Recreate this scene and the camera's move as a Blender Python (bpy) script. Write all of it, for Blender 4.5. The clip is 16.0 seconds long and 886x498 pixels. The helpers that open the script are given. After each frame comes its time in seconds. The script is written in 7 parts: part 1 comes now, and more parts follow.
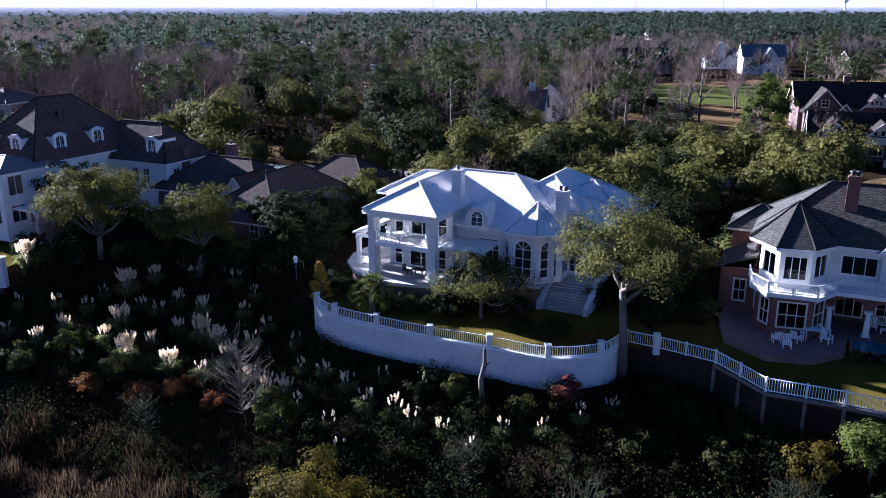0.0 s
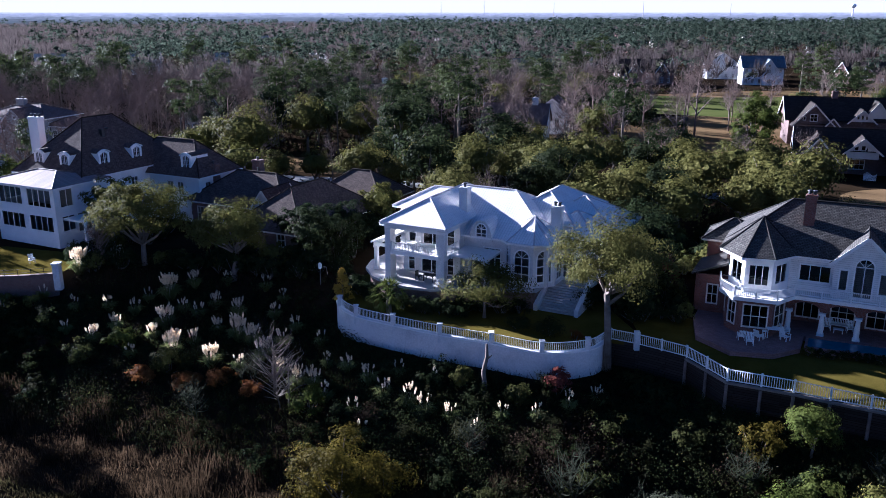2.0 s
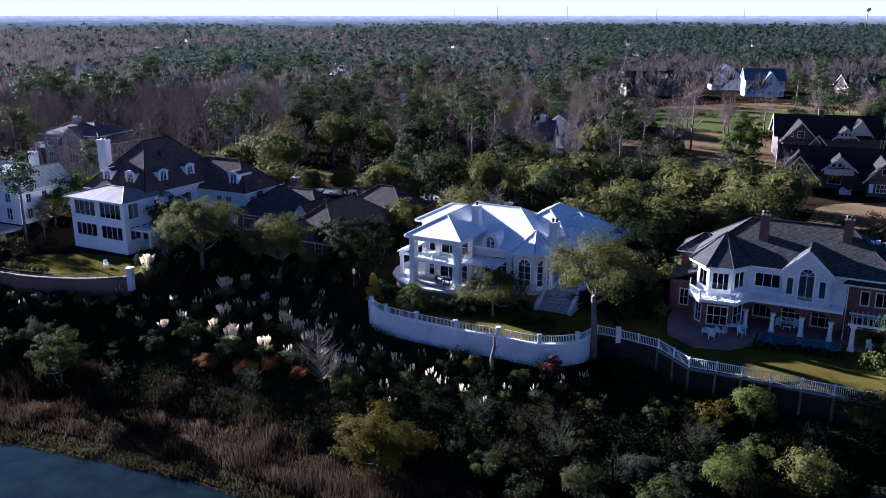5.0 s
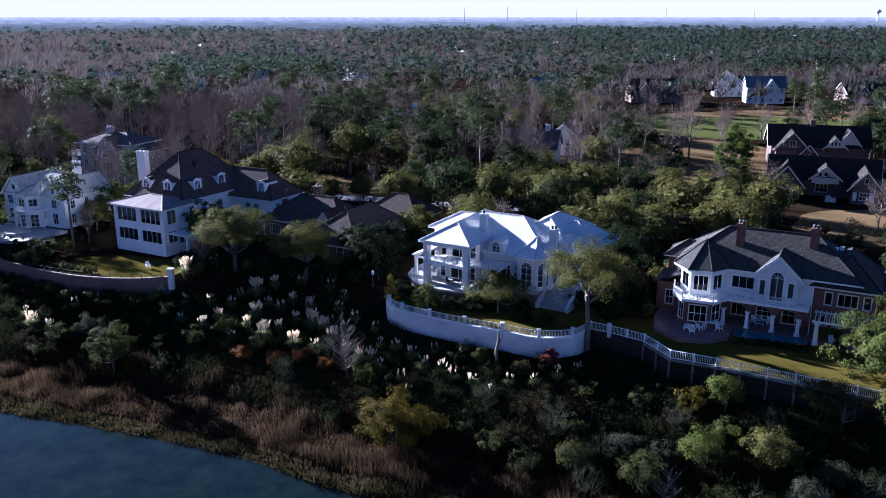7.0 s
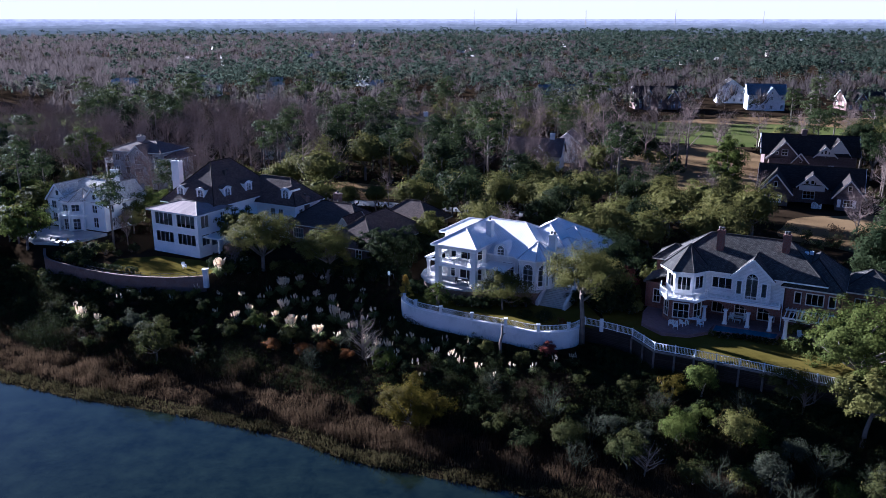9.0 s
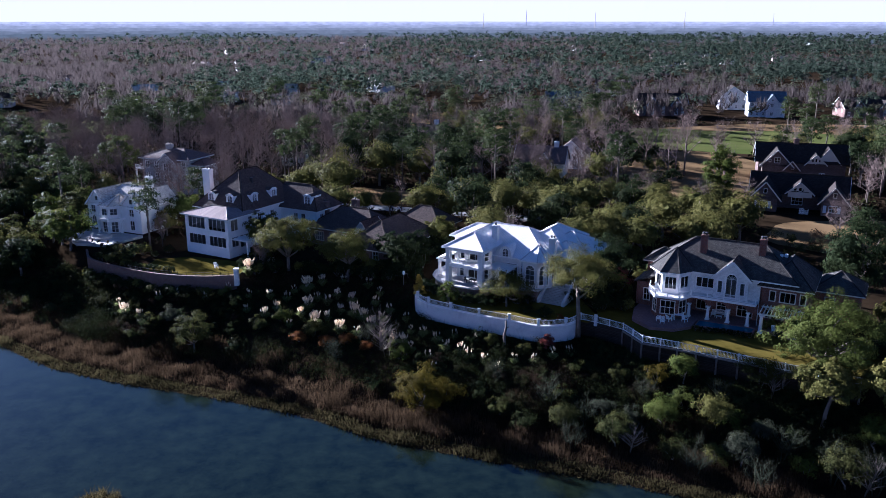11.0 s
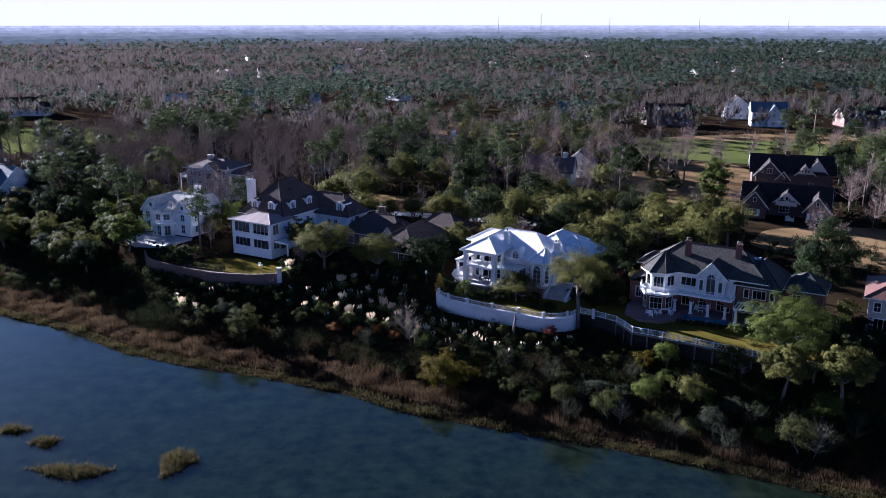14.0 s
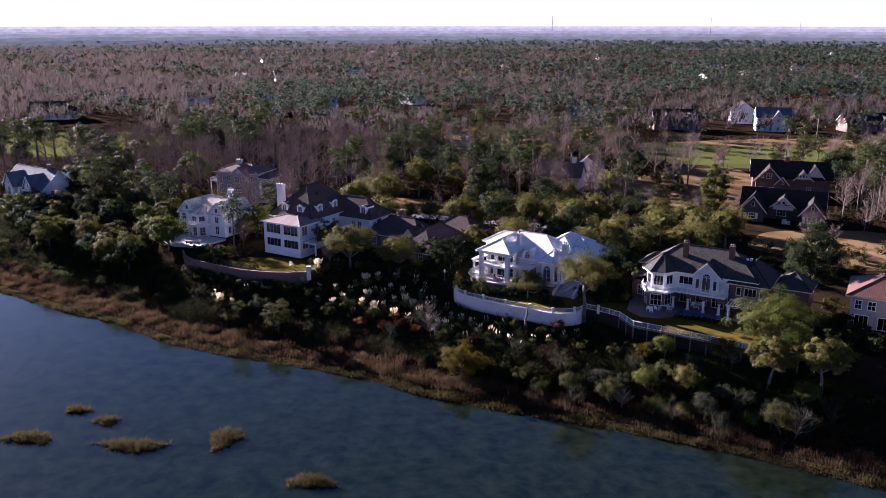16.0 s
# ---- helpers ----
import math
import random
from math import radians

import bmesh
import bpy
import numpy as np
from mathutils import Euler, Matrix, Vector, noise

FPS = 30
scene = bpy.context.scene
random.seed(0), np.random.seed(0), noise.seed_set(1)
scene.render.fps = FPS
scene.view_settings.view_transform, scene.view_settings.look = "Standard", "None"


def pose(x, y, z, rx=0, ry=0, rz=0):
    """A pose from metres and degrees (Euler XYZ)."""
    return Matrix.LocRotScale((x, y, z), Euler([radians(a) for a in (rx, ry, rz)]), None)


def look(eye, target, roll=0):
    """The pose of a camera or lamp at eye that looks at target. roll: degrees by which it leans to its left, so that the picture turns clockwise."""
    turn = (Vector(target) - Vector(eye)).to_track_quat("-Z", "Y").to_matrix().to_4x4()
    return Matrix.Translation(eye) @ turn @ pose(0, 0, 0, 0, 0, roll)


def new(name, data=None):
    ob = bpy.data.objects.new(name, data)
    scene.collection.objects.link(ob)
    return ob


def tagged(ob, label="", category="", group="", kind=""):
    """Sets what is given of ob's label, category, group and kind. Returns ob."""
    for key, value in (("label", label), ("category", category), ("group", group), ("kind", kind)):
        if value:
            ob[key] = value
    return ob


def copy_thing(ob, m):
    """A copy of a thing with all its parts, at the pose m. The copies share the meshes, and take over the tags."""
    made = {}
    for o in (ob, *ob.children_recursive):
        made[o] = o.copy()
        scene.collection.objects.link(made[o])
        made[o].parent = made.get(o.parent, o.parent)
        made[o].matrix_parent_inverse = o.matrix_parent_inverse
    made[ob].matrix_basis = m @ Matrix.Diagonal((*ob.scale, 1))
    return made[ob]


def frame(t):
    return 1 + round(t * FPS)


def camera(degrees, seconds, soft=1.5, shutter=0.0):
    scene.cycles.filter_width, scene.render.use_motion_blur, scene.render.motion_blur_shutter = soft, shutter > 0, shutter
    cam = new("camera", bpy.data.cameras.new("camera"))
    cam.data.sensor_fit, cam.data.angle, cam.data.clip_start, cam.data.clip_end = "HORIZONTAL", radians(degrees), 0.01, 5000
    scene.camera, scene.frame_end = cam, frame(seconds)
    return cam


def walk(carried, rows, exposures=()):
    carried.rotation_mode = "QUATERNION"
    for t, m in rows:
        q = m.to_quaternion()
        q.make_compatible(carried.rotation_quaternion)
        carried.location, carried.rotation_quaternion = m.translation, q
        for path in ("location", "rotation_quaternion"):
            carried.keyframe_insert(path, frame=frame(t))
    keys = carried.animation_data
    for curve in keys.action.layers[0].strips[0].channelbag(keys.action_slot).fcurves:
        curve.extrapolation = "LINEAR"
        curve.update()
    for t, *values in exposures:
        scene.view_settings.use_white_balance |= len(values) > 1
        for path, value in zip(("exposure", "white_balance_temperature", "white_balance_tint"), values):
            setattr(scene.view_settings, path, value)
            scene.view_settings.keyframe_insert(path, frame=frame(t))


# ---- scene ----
from mathutils.geometry import tessellate_polygon

# camera and its flight
cam = camera(56.8, 16.0, soft=0.8)
walk(cam, [
    (0, pose(0.00, 0.00, 32.70, 73.68, 0, 0.03)),
    (1, pose(-0.02, -4.83, 34.32, 73.85, 0, 0.28)),
    (2, pose(-0.09, -9.80, 36.03, 73.96, 0, 0.56)),
    (3, pose(-0.17, -14.92, 37.80, 74.03, 0, 0.86)),
    (4, pose(-0.25, -20.20, 39.63, 74.07, 0, 1.17)),
    (5, pose(-0.28, -25.64, 41.48, 74.10, 0, 1.48)),
    (6, pose(-0.27, -31.25, 43.35, 74.12, 0, 1.81)),
    (7, pose(-0.20, -37.03, 45.21, 74.15, 0, 2.13)),
    (8, pose(-0.07, -42.98, 47.08, 74.18, 0, 2.45)),
    (9, pose(0.11, -49.09, 48.93, 74.23, 0, 2.78)),
    (10, pose(0.33, -55.37, 50.77, 74.28, 0, 3.10)),
    (11, pose(0.55, -61.80, 52.61, 74.34, 0, 3.43)),
    (12, pose(0.75, -68.37, 54.46, 74.41, 0, 3.76)),
    (13, pose(0.89, -75.08, 56.31, 74.47, 0, 4.10)),
    (14, pose(0.93, -81.90, 58.20, 74.52, 0, 4.44)),
    (15, pose(0.81, -88.83, 60.13, 74.55, 0, 4.81)),
    (16, pose(0.47, -95.84, 62.14, 74.53, 0, 5.19)),
], exposures=[(0, 1.67, 3980, 22), (4, 1.61, 3920, 23), (8, 1.6, 3880, 23), (13, 1.58, 4020, 23), (14.8, 1.58, 4120, 24), (15.5, 1.62, 4330, 30), (16, 1.72, 4560, 38)])

# sky, sun
SUN_AZ, SUN_EL = 142.0, 15.5  # degrees: from +x turning left; height over the horizon
world = bpy.data.worlds.new("sky")
scene.world = world
world.use_nodes = True
wn = world.node_tree
sky = wn.nodes.new("ShaderNodeTexSky")
sky.sky_type = "NISHITA"
sky.sun_disc = False
sky.sun_elevation = radians(SUN_EL)
sky.sun_rotation = radians(90 - SUN_AZ)
sky.air_density, sky.dust_density, sky.ozone_density = 1.0, 0.7, 2.5
wn.links.new(sky.outputs[0], wn.nodes["Background"].inputs[0])
wn.nodes["Background"].inputs[1].default_value = 0.023
sun = new("sun", bpy.data.lights.new("sun", "SUN"))
sun.data.energy, sun.data.angle, sun.data.color = 12.5, radians(0.53), (1.0, 0.73, 0.43)
sun_dir = Vector((math.cos(radians(SUN_AZ)) * math.cos(radians(SUN_EL)), math.sin(radians(SUN_AZ)) * math.cos(radians(SUN_EL)), math.sin(radians(SUN_EL))))
sun.matrix_world = look(sun_dir * 50, (0, 0, 0))


# ---------- materials ----------
def base_mat(name):
    m = bpy.data.materials.new(name)
    m.use_nodes = True
    nt = m.node_tree
    return m, nt, nt.nodes["Principled BSDF"]


def node(nt, kind, **values):
    n = nt.nodes.new(kind)
    for k, v in values.items():
        n.inputs[k].default_value = v
    return n


def coords(nt, which, scale=(1, 1, 1)):
    tc = nt.nodes.new("ShaderNodeTexCoord")
    mp = node(nt, "ShaderNodeMapping", Scale=scale)
    nt.links.new(tc.outputs[which], mp.inputs[0])
    return mp.outputs[0]


def ramp(nt, fac, stops):
    r = nt.nodes.new("ShaderNodeValToRGB")
    e = r.color_ramp.elements
    while len(e) < len(stops):
        e.new(0.5)
    for el, (p, c) in zip(e, stops):
        el.position, el.color = p, (*c, 1)
    nt.links.new(fac, r.inputs[0])
    return r.outputs[0]


def mix(nt, fac, a, b, mode="MIX"):
    m = nt.nodes.new("ShaderNodeMix")
    m.data_type, m.blend_type = "RGBA", mode
    for i, v in ((0, fac), (6, a), (7, b)):
        if isinstance(v, (int, float)):
            m.inputs[i].default_value = v
        elif isinstance(v, tuple):
            m.inputs[i].default_value = (*v, 1)
        else:
            nt.links.new(v, m.inputs[i])
    return m.outputs[2]


def bump(nt, bsdf, height, strength, dist):
    b = node(nt, "ShaderNodeBump", Strength=strength, Distance=dist)
    nt.links.new(height, b.inputs["Height"])
    nt.links.new(b.outputs[0], bsdf.inputs["Normal"])


def plain(name, c1, c2, scale=1.0, rough=0.7, relief=0.3, rscale=12.0, where="Object", metal=0.0, spread=(0.3, 0.7)):
    """Colour that wanders between c1 and c2, with a fine grain."""
    m, nt, b = base_mat(name)
    co = coords(nt, where)
    big = node(nt, "ShaderNodeTexNoise", Scale=scale, Detail=6.0, Roughness=0.6)
    fine = node(nt, "ShaderNodeTexNoise", Scale=rscale, Detail=4.0)
    nt.links.new(co, big.inputs["Vector"])
    nt.links.new(co, fine.inputs["Vector"])
    col = ramp(nt, big.outputs[0], [(spread[0], c1), (spread[1], c2)])
    grain = ramp(nt, fine.outputs[0], [(0.25, (0.72, 0.72, 0.72)), (0.75, (1.1, 1.1, 1.1))])
    nt.links.new(mix(nt, 0.7, col, grain, "MULTIPLY"), b.inputs["Base Color"])
    b.inputs["Roughness"].default_value = rough
    b.inputs["Metallic"].default_value = metal
    if rough > 0.9:
        b.inputs["Specular IOR Level"].default_value = 0.0
    if relief:
        bump(nt, b, fine.outputs[0], relief, 0.03)
    return m


def courses(name, c1, c2, mortar, width, height, joint, rough=0.85, depth=0.02, shift=0.5, dirt=0.5):
    """Bricks, shingles or boards laid in courses, in metres along the surface."""
    m, nt, b = base_mat(name)
    co = coords(nt, "UV")
    br = nt.nodes.new("ShaderNodeTexBrick")
    br.offset = shift
    for k, v in (("Scale", 1.0), ("Brick Width", width), ("Row Height", height), ("Mortar Size", joint), ("Bias", 0.0)):
        br.inputs[k].default_value = v
    for k, v in (("Color1", c1), ("Color2", c2), ("Mortar", mortar)):
        br.inputs[k].default_value = (*v, 1)
    nt.links.new(co, br.inputs["Vector"])
    n = node(nt, "ShaderNodeTexNoise", Scale=0.6, Detail=7.0, Roughness=0.65)
    nt.links.new(co, n.inputs["Vector"])
    stain = ramp(nt, n.outputs[0], [(0.3, (0.6, 0.58, 0.56)), (0.7, (1.12, 1.1, 1.08))])
    nt.links.new(mix(nt, dirt, br.outputs[0], stain, "MULTIPLY"), b.inputs["Base Color"])
    b.inputs["Roughness"].default_value = rough
    b.inputs["Specular IOR Level"].default_value = 0.12
    inv = ramp(nt, br.outputs[1], [(0.0, (1, 1, 1)), (1.0, (0, 0, 0))])
    bump(nt, b, inv, 0.8, depth)
    return m


def barrel_tiles(name, c1, c2, pitch=0.30, row=0.40):
    """Half-round roof tiles in rows running down the slope."""
    m, nt, b = base_mat(name)
    co = coords(nt, "UV")
    sep = nt.nodes.new("ShaderNodeSeparateXYZ")
    nt.links.new(co, sep.inputs[0])

    def saw(out, size, op):
        d = nt.nodes.new("ShaderNodeMath")
        d.operation = "DIVIDE"
        d.inputs[1].default_value = size
        nt.links.new(out, d.inputs[0])
        f = nt.nodes.new("ShaderNodeMath")
        f.operation = op
        nt.links.new(d.outputs[0], f.inputs[0])
        if op == "PINGPONG":
            f.inputs[1].default_value = 0.5
        return f.outputs[0]

    across, along = saw(sep.outputs[0], pitch, "PINGPONG"), saw(sep.outputs[1], row, "FRACT")
    rnd = ramp(nt, across, [(0.0, (0, 0, 0)), (0.12, (0.55, 0.55, 0.55)), (0.5, (1, 1, 1))])
    step = ramp(nt, along, [(0.0, (1, 1, 1)), (0.9, (0.62, 0.62, 0.62)), (1.0, (0.3, 0.3, 0.3))])
    h = mix(nt, 1.0, rnd, step, "MULTIPLY")
    n = node(nt, "ShaderNodeTexNoise", Scale=0.5, Detail=8.0, Roughness=0.7)
    nt.links.new(co, n.inputs["Vector"])
    col = ramp(nt, n.outputs[0], [(0.3, c1), (0.65, c2)])
    # base colour darker in the grooves between tiles and at each row's lip
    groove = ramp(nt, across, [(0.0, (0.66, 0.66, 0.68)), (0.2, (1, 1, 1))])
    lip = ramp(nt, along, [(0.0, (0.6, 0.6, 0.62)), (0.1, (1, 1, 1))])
    grooved = mix(nt, 0.7, col, groove, "MULTIPLY")
    nt.links.new(mix(nt, 0.7, grooved, lip, "MULTIPLY"), b.inputs["Base Color"])
    b.inputs["Roughness"].default_value = 0.62
    bump(nt, b, h, 0.5, 0.05)
    return m


def leaves(name, c1, c2, c3, scale=0.5, glow=0.3, rough=0.6):
    """Foliage: varies from leaf to leaf, from plant to plant and across the crown."""
    m, nt, b = base_mat(name)
    geo = nt.nodes.new("ShaderNodeNewGeometry")
    info = nt.nodes.new("ShaderNodeObjectInfo")
    n = node(nt, "ShaderNodeTexNoise", Scale=scale, Detail=3.0)
    nt.links.new(geo.outputs["Position"], n.inputs["Vector"])
    one = ramp(nt, n.outputs[0], [(0.32, c1), (0.68, c2)])
    two = mix(nt, info.outputs["Random"], one, c3)
    half = mix(nt, 0.45, one, two)
    isl = ramp(nt, geo.outputs["Random Per Island"], [(0.0, (0.76, 0.76, 0.76)), (1.0, (1.22, 1.22, 1.18))])
    col = mix(nt, 1.0, half, isl, "MULTIPLY")
    nt.links.new(col, b.inputs["Base Color"])
    b.inputs["Roughness"].default_value = rough
    b.inputs["Specular IOR Level"].default_value = 0.01
    tr = nt.nodes.new("ShaderNodeBsdfTranslucent")
    nt.links.new(col, tr.inputs[0])
    ms = nt.nodes.new("ShaderNodeMixShader")
    ms.inputs[0].default_value = glow + 0.1
    nt.links.new(b.outputs[0], ms.inputs[1])
    nt.links.new(tr.outputs[0], ms.inputs[2])
    nt.links.new(ms.outputs[0], nt.nodes["Material Output"].inputs[0])
    return m


def glass(name, tint):
    m, nt, b = base_mat(name)
    tp = nt.nodes.new("ShaderNodeBsdfTransparent")
    tp.inputs[0].default_value = (*tint, 1)
    gl = node(nt, "ShaderNodeBsdfGlossy", Roughness=0.03)
    fr = node(nt, "ShaderNodeFresnel", IOR=1.55)
    ms = nt.nodes.new("ShaderNodeMixShader")
    nt.links.new(fr.outputs[0], ms.inputs[0])
    nt.links.new(tp.outputs[0], ms.inputs[1])
    nt.links.new(gl.outputs[0], ms.inputs[2])
    nt.links.new(ms.outputs[0], nt.nodes["Material Output"].inputs[0])
    return m


WHITE = plain("white_paint", (0.74, 0.74, 0.73), (0.83, 0.82, 0.80), 0.7, 0.6, 0.15, 20)
STUCCO = plain("white_stucco", (0.581, 0.573, 0.564), (0.701, 0.693, 0.675), 0.5, 0.85, 0.35, 9)
WALLWHITE = plain("stained_white_render", (0.464, 0.464, 0.464), (0.64, 0.632, 0.616), 0.35, 0.85, 0.4, 6, spread=(0.25, 0.5))
GREYSTUCCO = plain("grey_stucco", (0.288, 0.272, 0.256), (0.352, 0.336, 0.32), 0.5, 0.85, 0.3, 9)
CREAM = plain("cream_trim", (0.62, 0.56, 0.47), (0.70, 0.64, 0.55), 0.8, 0.6, 0.1, 20)
SIDING = courses("white_lap_siding", (0.72, 0.72, 0.71), (0.78, 0.78, 0.77), (0.45, 0.45, 0.46), 6.0, 0.2, 0.012, 0.6, 0.02)
GREYSIDING = courses("grey_lap_siding", (0.4, 0.4, 0.4), (0.48, 0.48, 0.48), (0.22, 0.22, 0.22), 6.0, 0.2, 0.012, 0.7, 0.02)
BRICK = courses("red_brown_brick", (0.14, 0.055, 0.04), (0.21, 0.088, 0.062), (0.20, 0.17, 0.15), 0.22, 0.075, 0.010)
BROWNBRICK = courses("brown_brick", (0.128, 0.075, 0.06), (0.18, 0.112, 0.09), (0.195, 0.173, 0.158), 0.22, 0.075, 0.010)
SHAKE = courses("brown_cedar_shake", (0.115, 0.085, 0.076), (0.17, 0.13, 0.117), (0.07, 0.05, 0.045), 0.25, 0.2, 0.014)
SLATE = courses("weathered_grey_shingle", (0.048, 0.047, 0.044), (0.10, 0.097, 0.09), (0.018, 0.018, 0.018), 0.30, 0.2, 0.02, 0.85, 0.05, dirt=0.8)
BROWNROOF = courses("dark_brown_shingle", (0.076, 0.057, 0.048), (0.125, 0.095, 0.08), (0.025, 0.018, 0.014), 0.4, 0.18, 0.014, 0.9, 0.03)
DARKROOF = courses("charcoal_shingle", (0.024, 0.019, 0.017), (0.044, 0.036, 0.032), (0.012, 0.011, 0.01), 0.5, 0.25, 0.02, 0.9, 0.03)
GREYROOF = courses("grey_wood_shingle", (0.54, 0.51, 0.44), (0.74, 0.70, 0.62), (0.26, 0.24, 0.20), 0.4, 0.26, 0.02, 0.85, 0.04)
BLUEROOF = courses("slate_blue_shingle", (0.10, 0.125, 0.16), (0.15, 0.175, 0.21), (0.05, 0.06, 0.07), 0.5, 0.25, 0.02, 0.85, 0.03)
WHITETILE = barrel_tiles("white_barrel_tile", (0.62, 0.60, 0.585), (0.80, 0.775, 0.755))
REDTILE = barrel_tiles("terracotta_barrel_tile", (0.063, 0.0273, 0.0176), (0.101, 0.0441, 0.0286))
METALROOF = courses("pinkish_seamed_metal", (0.19, 0.155, 0.145), (0.26, 0.21, 0.195), (0.10, 0.085, 0.08), 0.45, 40.0, 0.02, 0.55, 0.04, 0.0)
DARKMETAL = plain("black_metal", (0.02, 0.02, 0.02), (0.04, 0.04, 0.04), 3, 0.5, 0.1, 20, metal=0.4)
GLASS = glass("window_glass", (0.30, 0.32, 0.33))
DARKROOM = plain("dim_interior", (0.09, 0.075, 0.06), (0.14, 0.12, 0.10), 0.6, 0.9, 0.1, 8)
TERRACE = plain("pale_terrace_stone", (0.322, 0.315, 0.308), (0.42, 0.413, 0.399), 0.6, 0.8, 0.2, 6)
PAVER = courses("rose_brick_paving", (0.20, 0.125, 0.115), (0.27, 0.175, 0.16), (0.13, 0.10, 0.09), 0.4, 0.2, 0.015)
TIMBER = courses("weathered_timber", (0.0246, 0.0202, 0.0167), (0.0404, 0.0341, 0.0289), (0.00724, 0.00578, 0.0052), 4.0, 0.25, 0.02)
WOOD = plain("grey_wood", (0.14, 0.12, 0.10), (0.22, 0.19, 0.16), 1.5, 0.85, 0.4, 14)
BARK = plain("grey_brown_bark", (0.10, 0.085, 0.07), (0.20, 0.175, 0.15), 1.2, 0.95, 0.9, 9)
TWIG = plain("bare_twigs", (0.125, 0.096, 0.084), (0.20, 0.16, 0.14), 0.15, 0.95, 0.3, 5)
# far bare woods: haze of distance painted in as a greyer twig colour
HAZETWIG = leaves("hazed_bare_twigs", (0.0412, 0.0357, 0.0346), (0.074, 0.0621, 0.0599), (0.0608, 0.053, 0.0491), 0.09, 0.4, 0.9)
OAK = leaves("live_oak_leaves", (0.0508, 0.0566, 0.0135), (0.118, 0.113, 0.0271), (0.0966, 0.0891, 0.0212), 0.35, 0.2)
DARKLEAF = leaves("dark_evergreen_leaves", (0.0134, 0.0208, 0.00847), (0.0334, 0.0437, 0.0159), (0.0246, 0.0287, 0.0119), 0.35, 0.3)
LIGHTLEAF = leaves("fresh_green_leaves", (0.0388, 0.0533, 0.00941), (0.0844, 0.0989, 0.0171), (0.0625, 0.0705, 0.0154), 0.4, 0.22)
# far pines: needle colour pushed towards blue to stand for haze
HAZEPINE = leaves("hazed_pine_canopy", (0.022, 0.034, 0.025), (0.047, 0.060, 0.042), (0.036, 0.046, 0.032), 0.11, 0.45, 0.9)
PINE = leaves("pine_needles", (0.020, 0.030, 0.011), (0.05, 0.062, 0.022), (0.04, 0.047, 0.016), 0.12, 0.22)
# far evergreens: leaf colour greyed and blued, haze painted in
HAZEGREEN = leaves("hazed_evergreen_canopy", (0.034, 0.042, 0.027), (0.075, 0.076, 0.048), (0.06, 0.058, 0.04), 0.11, 0.4, 0.9)
OLIVE = leaves("olive_shrub_leaves", (0.0271, 0.034, 0.0111), (0.0622, 0.0648, 0.0186), (0.0433, 0.0432, 0.0123), 0.4, 0.3)
YELLOW = leaves("golden_leaves", (0.28, 0.19, 0.02), (0.44, 0.32, 0.045), (0.36, 0.27, 0.04), 0.8, 0.3)
MUSTARD = leaves("mustard_shrub_leaves", (0.042, 0.037, 0.005), (0.095, 0.076, 0.009), (0.07, 0.058, 0.008), 0.5, 0.3)
RUST = leaves("rusty_shrub_leaves", (0.1, 0.045, 0.014), (0.19, 0.085, 0.024), (0.15, 0.075, 0.022), 0.5, 0.3)
RED = leaves("red_brown_leaves", (0.12, 0.035, 0.03), (0.20, 0.07, 0.05), (0.15, 0.05, 0.04), 0.5, 0.3)
GREYSHRUB = leaves("silvery_shrub_leaves", (0.0319, 0.0358, 0.0234), (0.0591, 0.0633, 0.0416), (0.0444, 0.0497, 0.0294), 0.5, 0.3)
BROWNSCRUB = leaves("brown_dead_scrub", (0.0194, 0.0143, 0.00911), (0.0455, 0.033, 0.0204), (0.0341, 0.0238, 0.0154), 0.12, 0.25, 0.9)
DULLGREEN = leaves("dull_green_brush", (0.01, 0.013, 0.00465), (0.0292, 0.0306, 0.0112), (0.0208, 0.0209, 0.00839), 0.2, 0.25, 0.8)
SCRUB = leaves("dark_scrub", (0.0123, 0.0176, 0.00588), (0.037, 0.0451, 0.0157), (0.0299, 0.0333, 0.0118), 0.12, 0.2, 0.8)
PLUME = leaves("cream_plumes", (0.694, 0.583, 0.409), (0.874, 0.763, 0.559), (0.784, 0.657, 0.465), 0.6, 0.4, 0.9)
BLADE = leaves("pampas_blades", (0.0864, 0.108, 0.036), (0.182, 0.205, 0.068), (0.144, 0.151, 0.048), 0.5, 0.4)
MARSH = leaves("dry_marsh_grass", (0.0198, 0.0139, 0.00773), (0.0727, 0.0504, 0.0276), (0.044, 0.0315, 0.017), 0.28, 0.3, 0.9)
MARSHEDGE = leaves("olive_marsh_grass", (0.0288, 0.0248, 0.00979), (0.0576, 0.0484, 0.0196), (0.0432, 0.038, 0.0161), 0.15, 0.3, 0.9)
LAWN = plain("winter_lawn", (0.0564, 0.0477, 0.00723), (0.101, 0.0809, 0.0145), 0.25, 0.95, 0.5, 9)
GREEN = plain("golf_green", (0.048, 0.064, 0.014), (0.092, 0.098, 0.028), 0.05, 0.95, 0.4, 6)
DRYGRASS = plain("dormant_tan_grass", (0.102, 0.0697, 0.0306), (0.178, 0.123, 0.0578), 0.06, 0.95, 0.4, 5)
ASPHALT = plain("grey_road", (0.11, 0.11, 0.115), (0.16, 0.16, 0.165), 0.3, 0.9, 0.3, 8)
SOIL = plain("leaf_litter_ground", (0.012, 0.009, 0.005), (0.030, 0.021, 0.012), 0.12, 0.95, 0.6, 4)


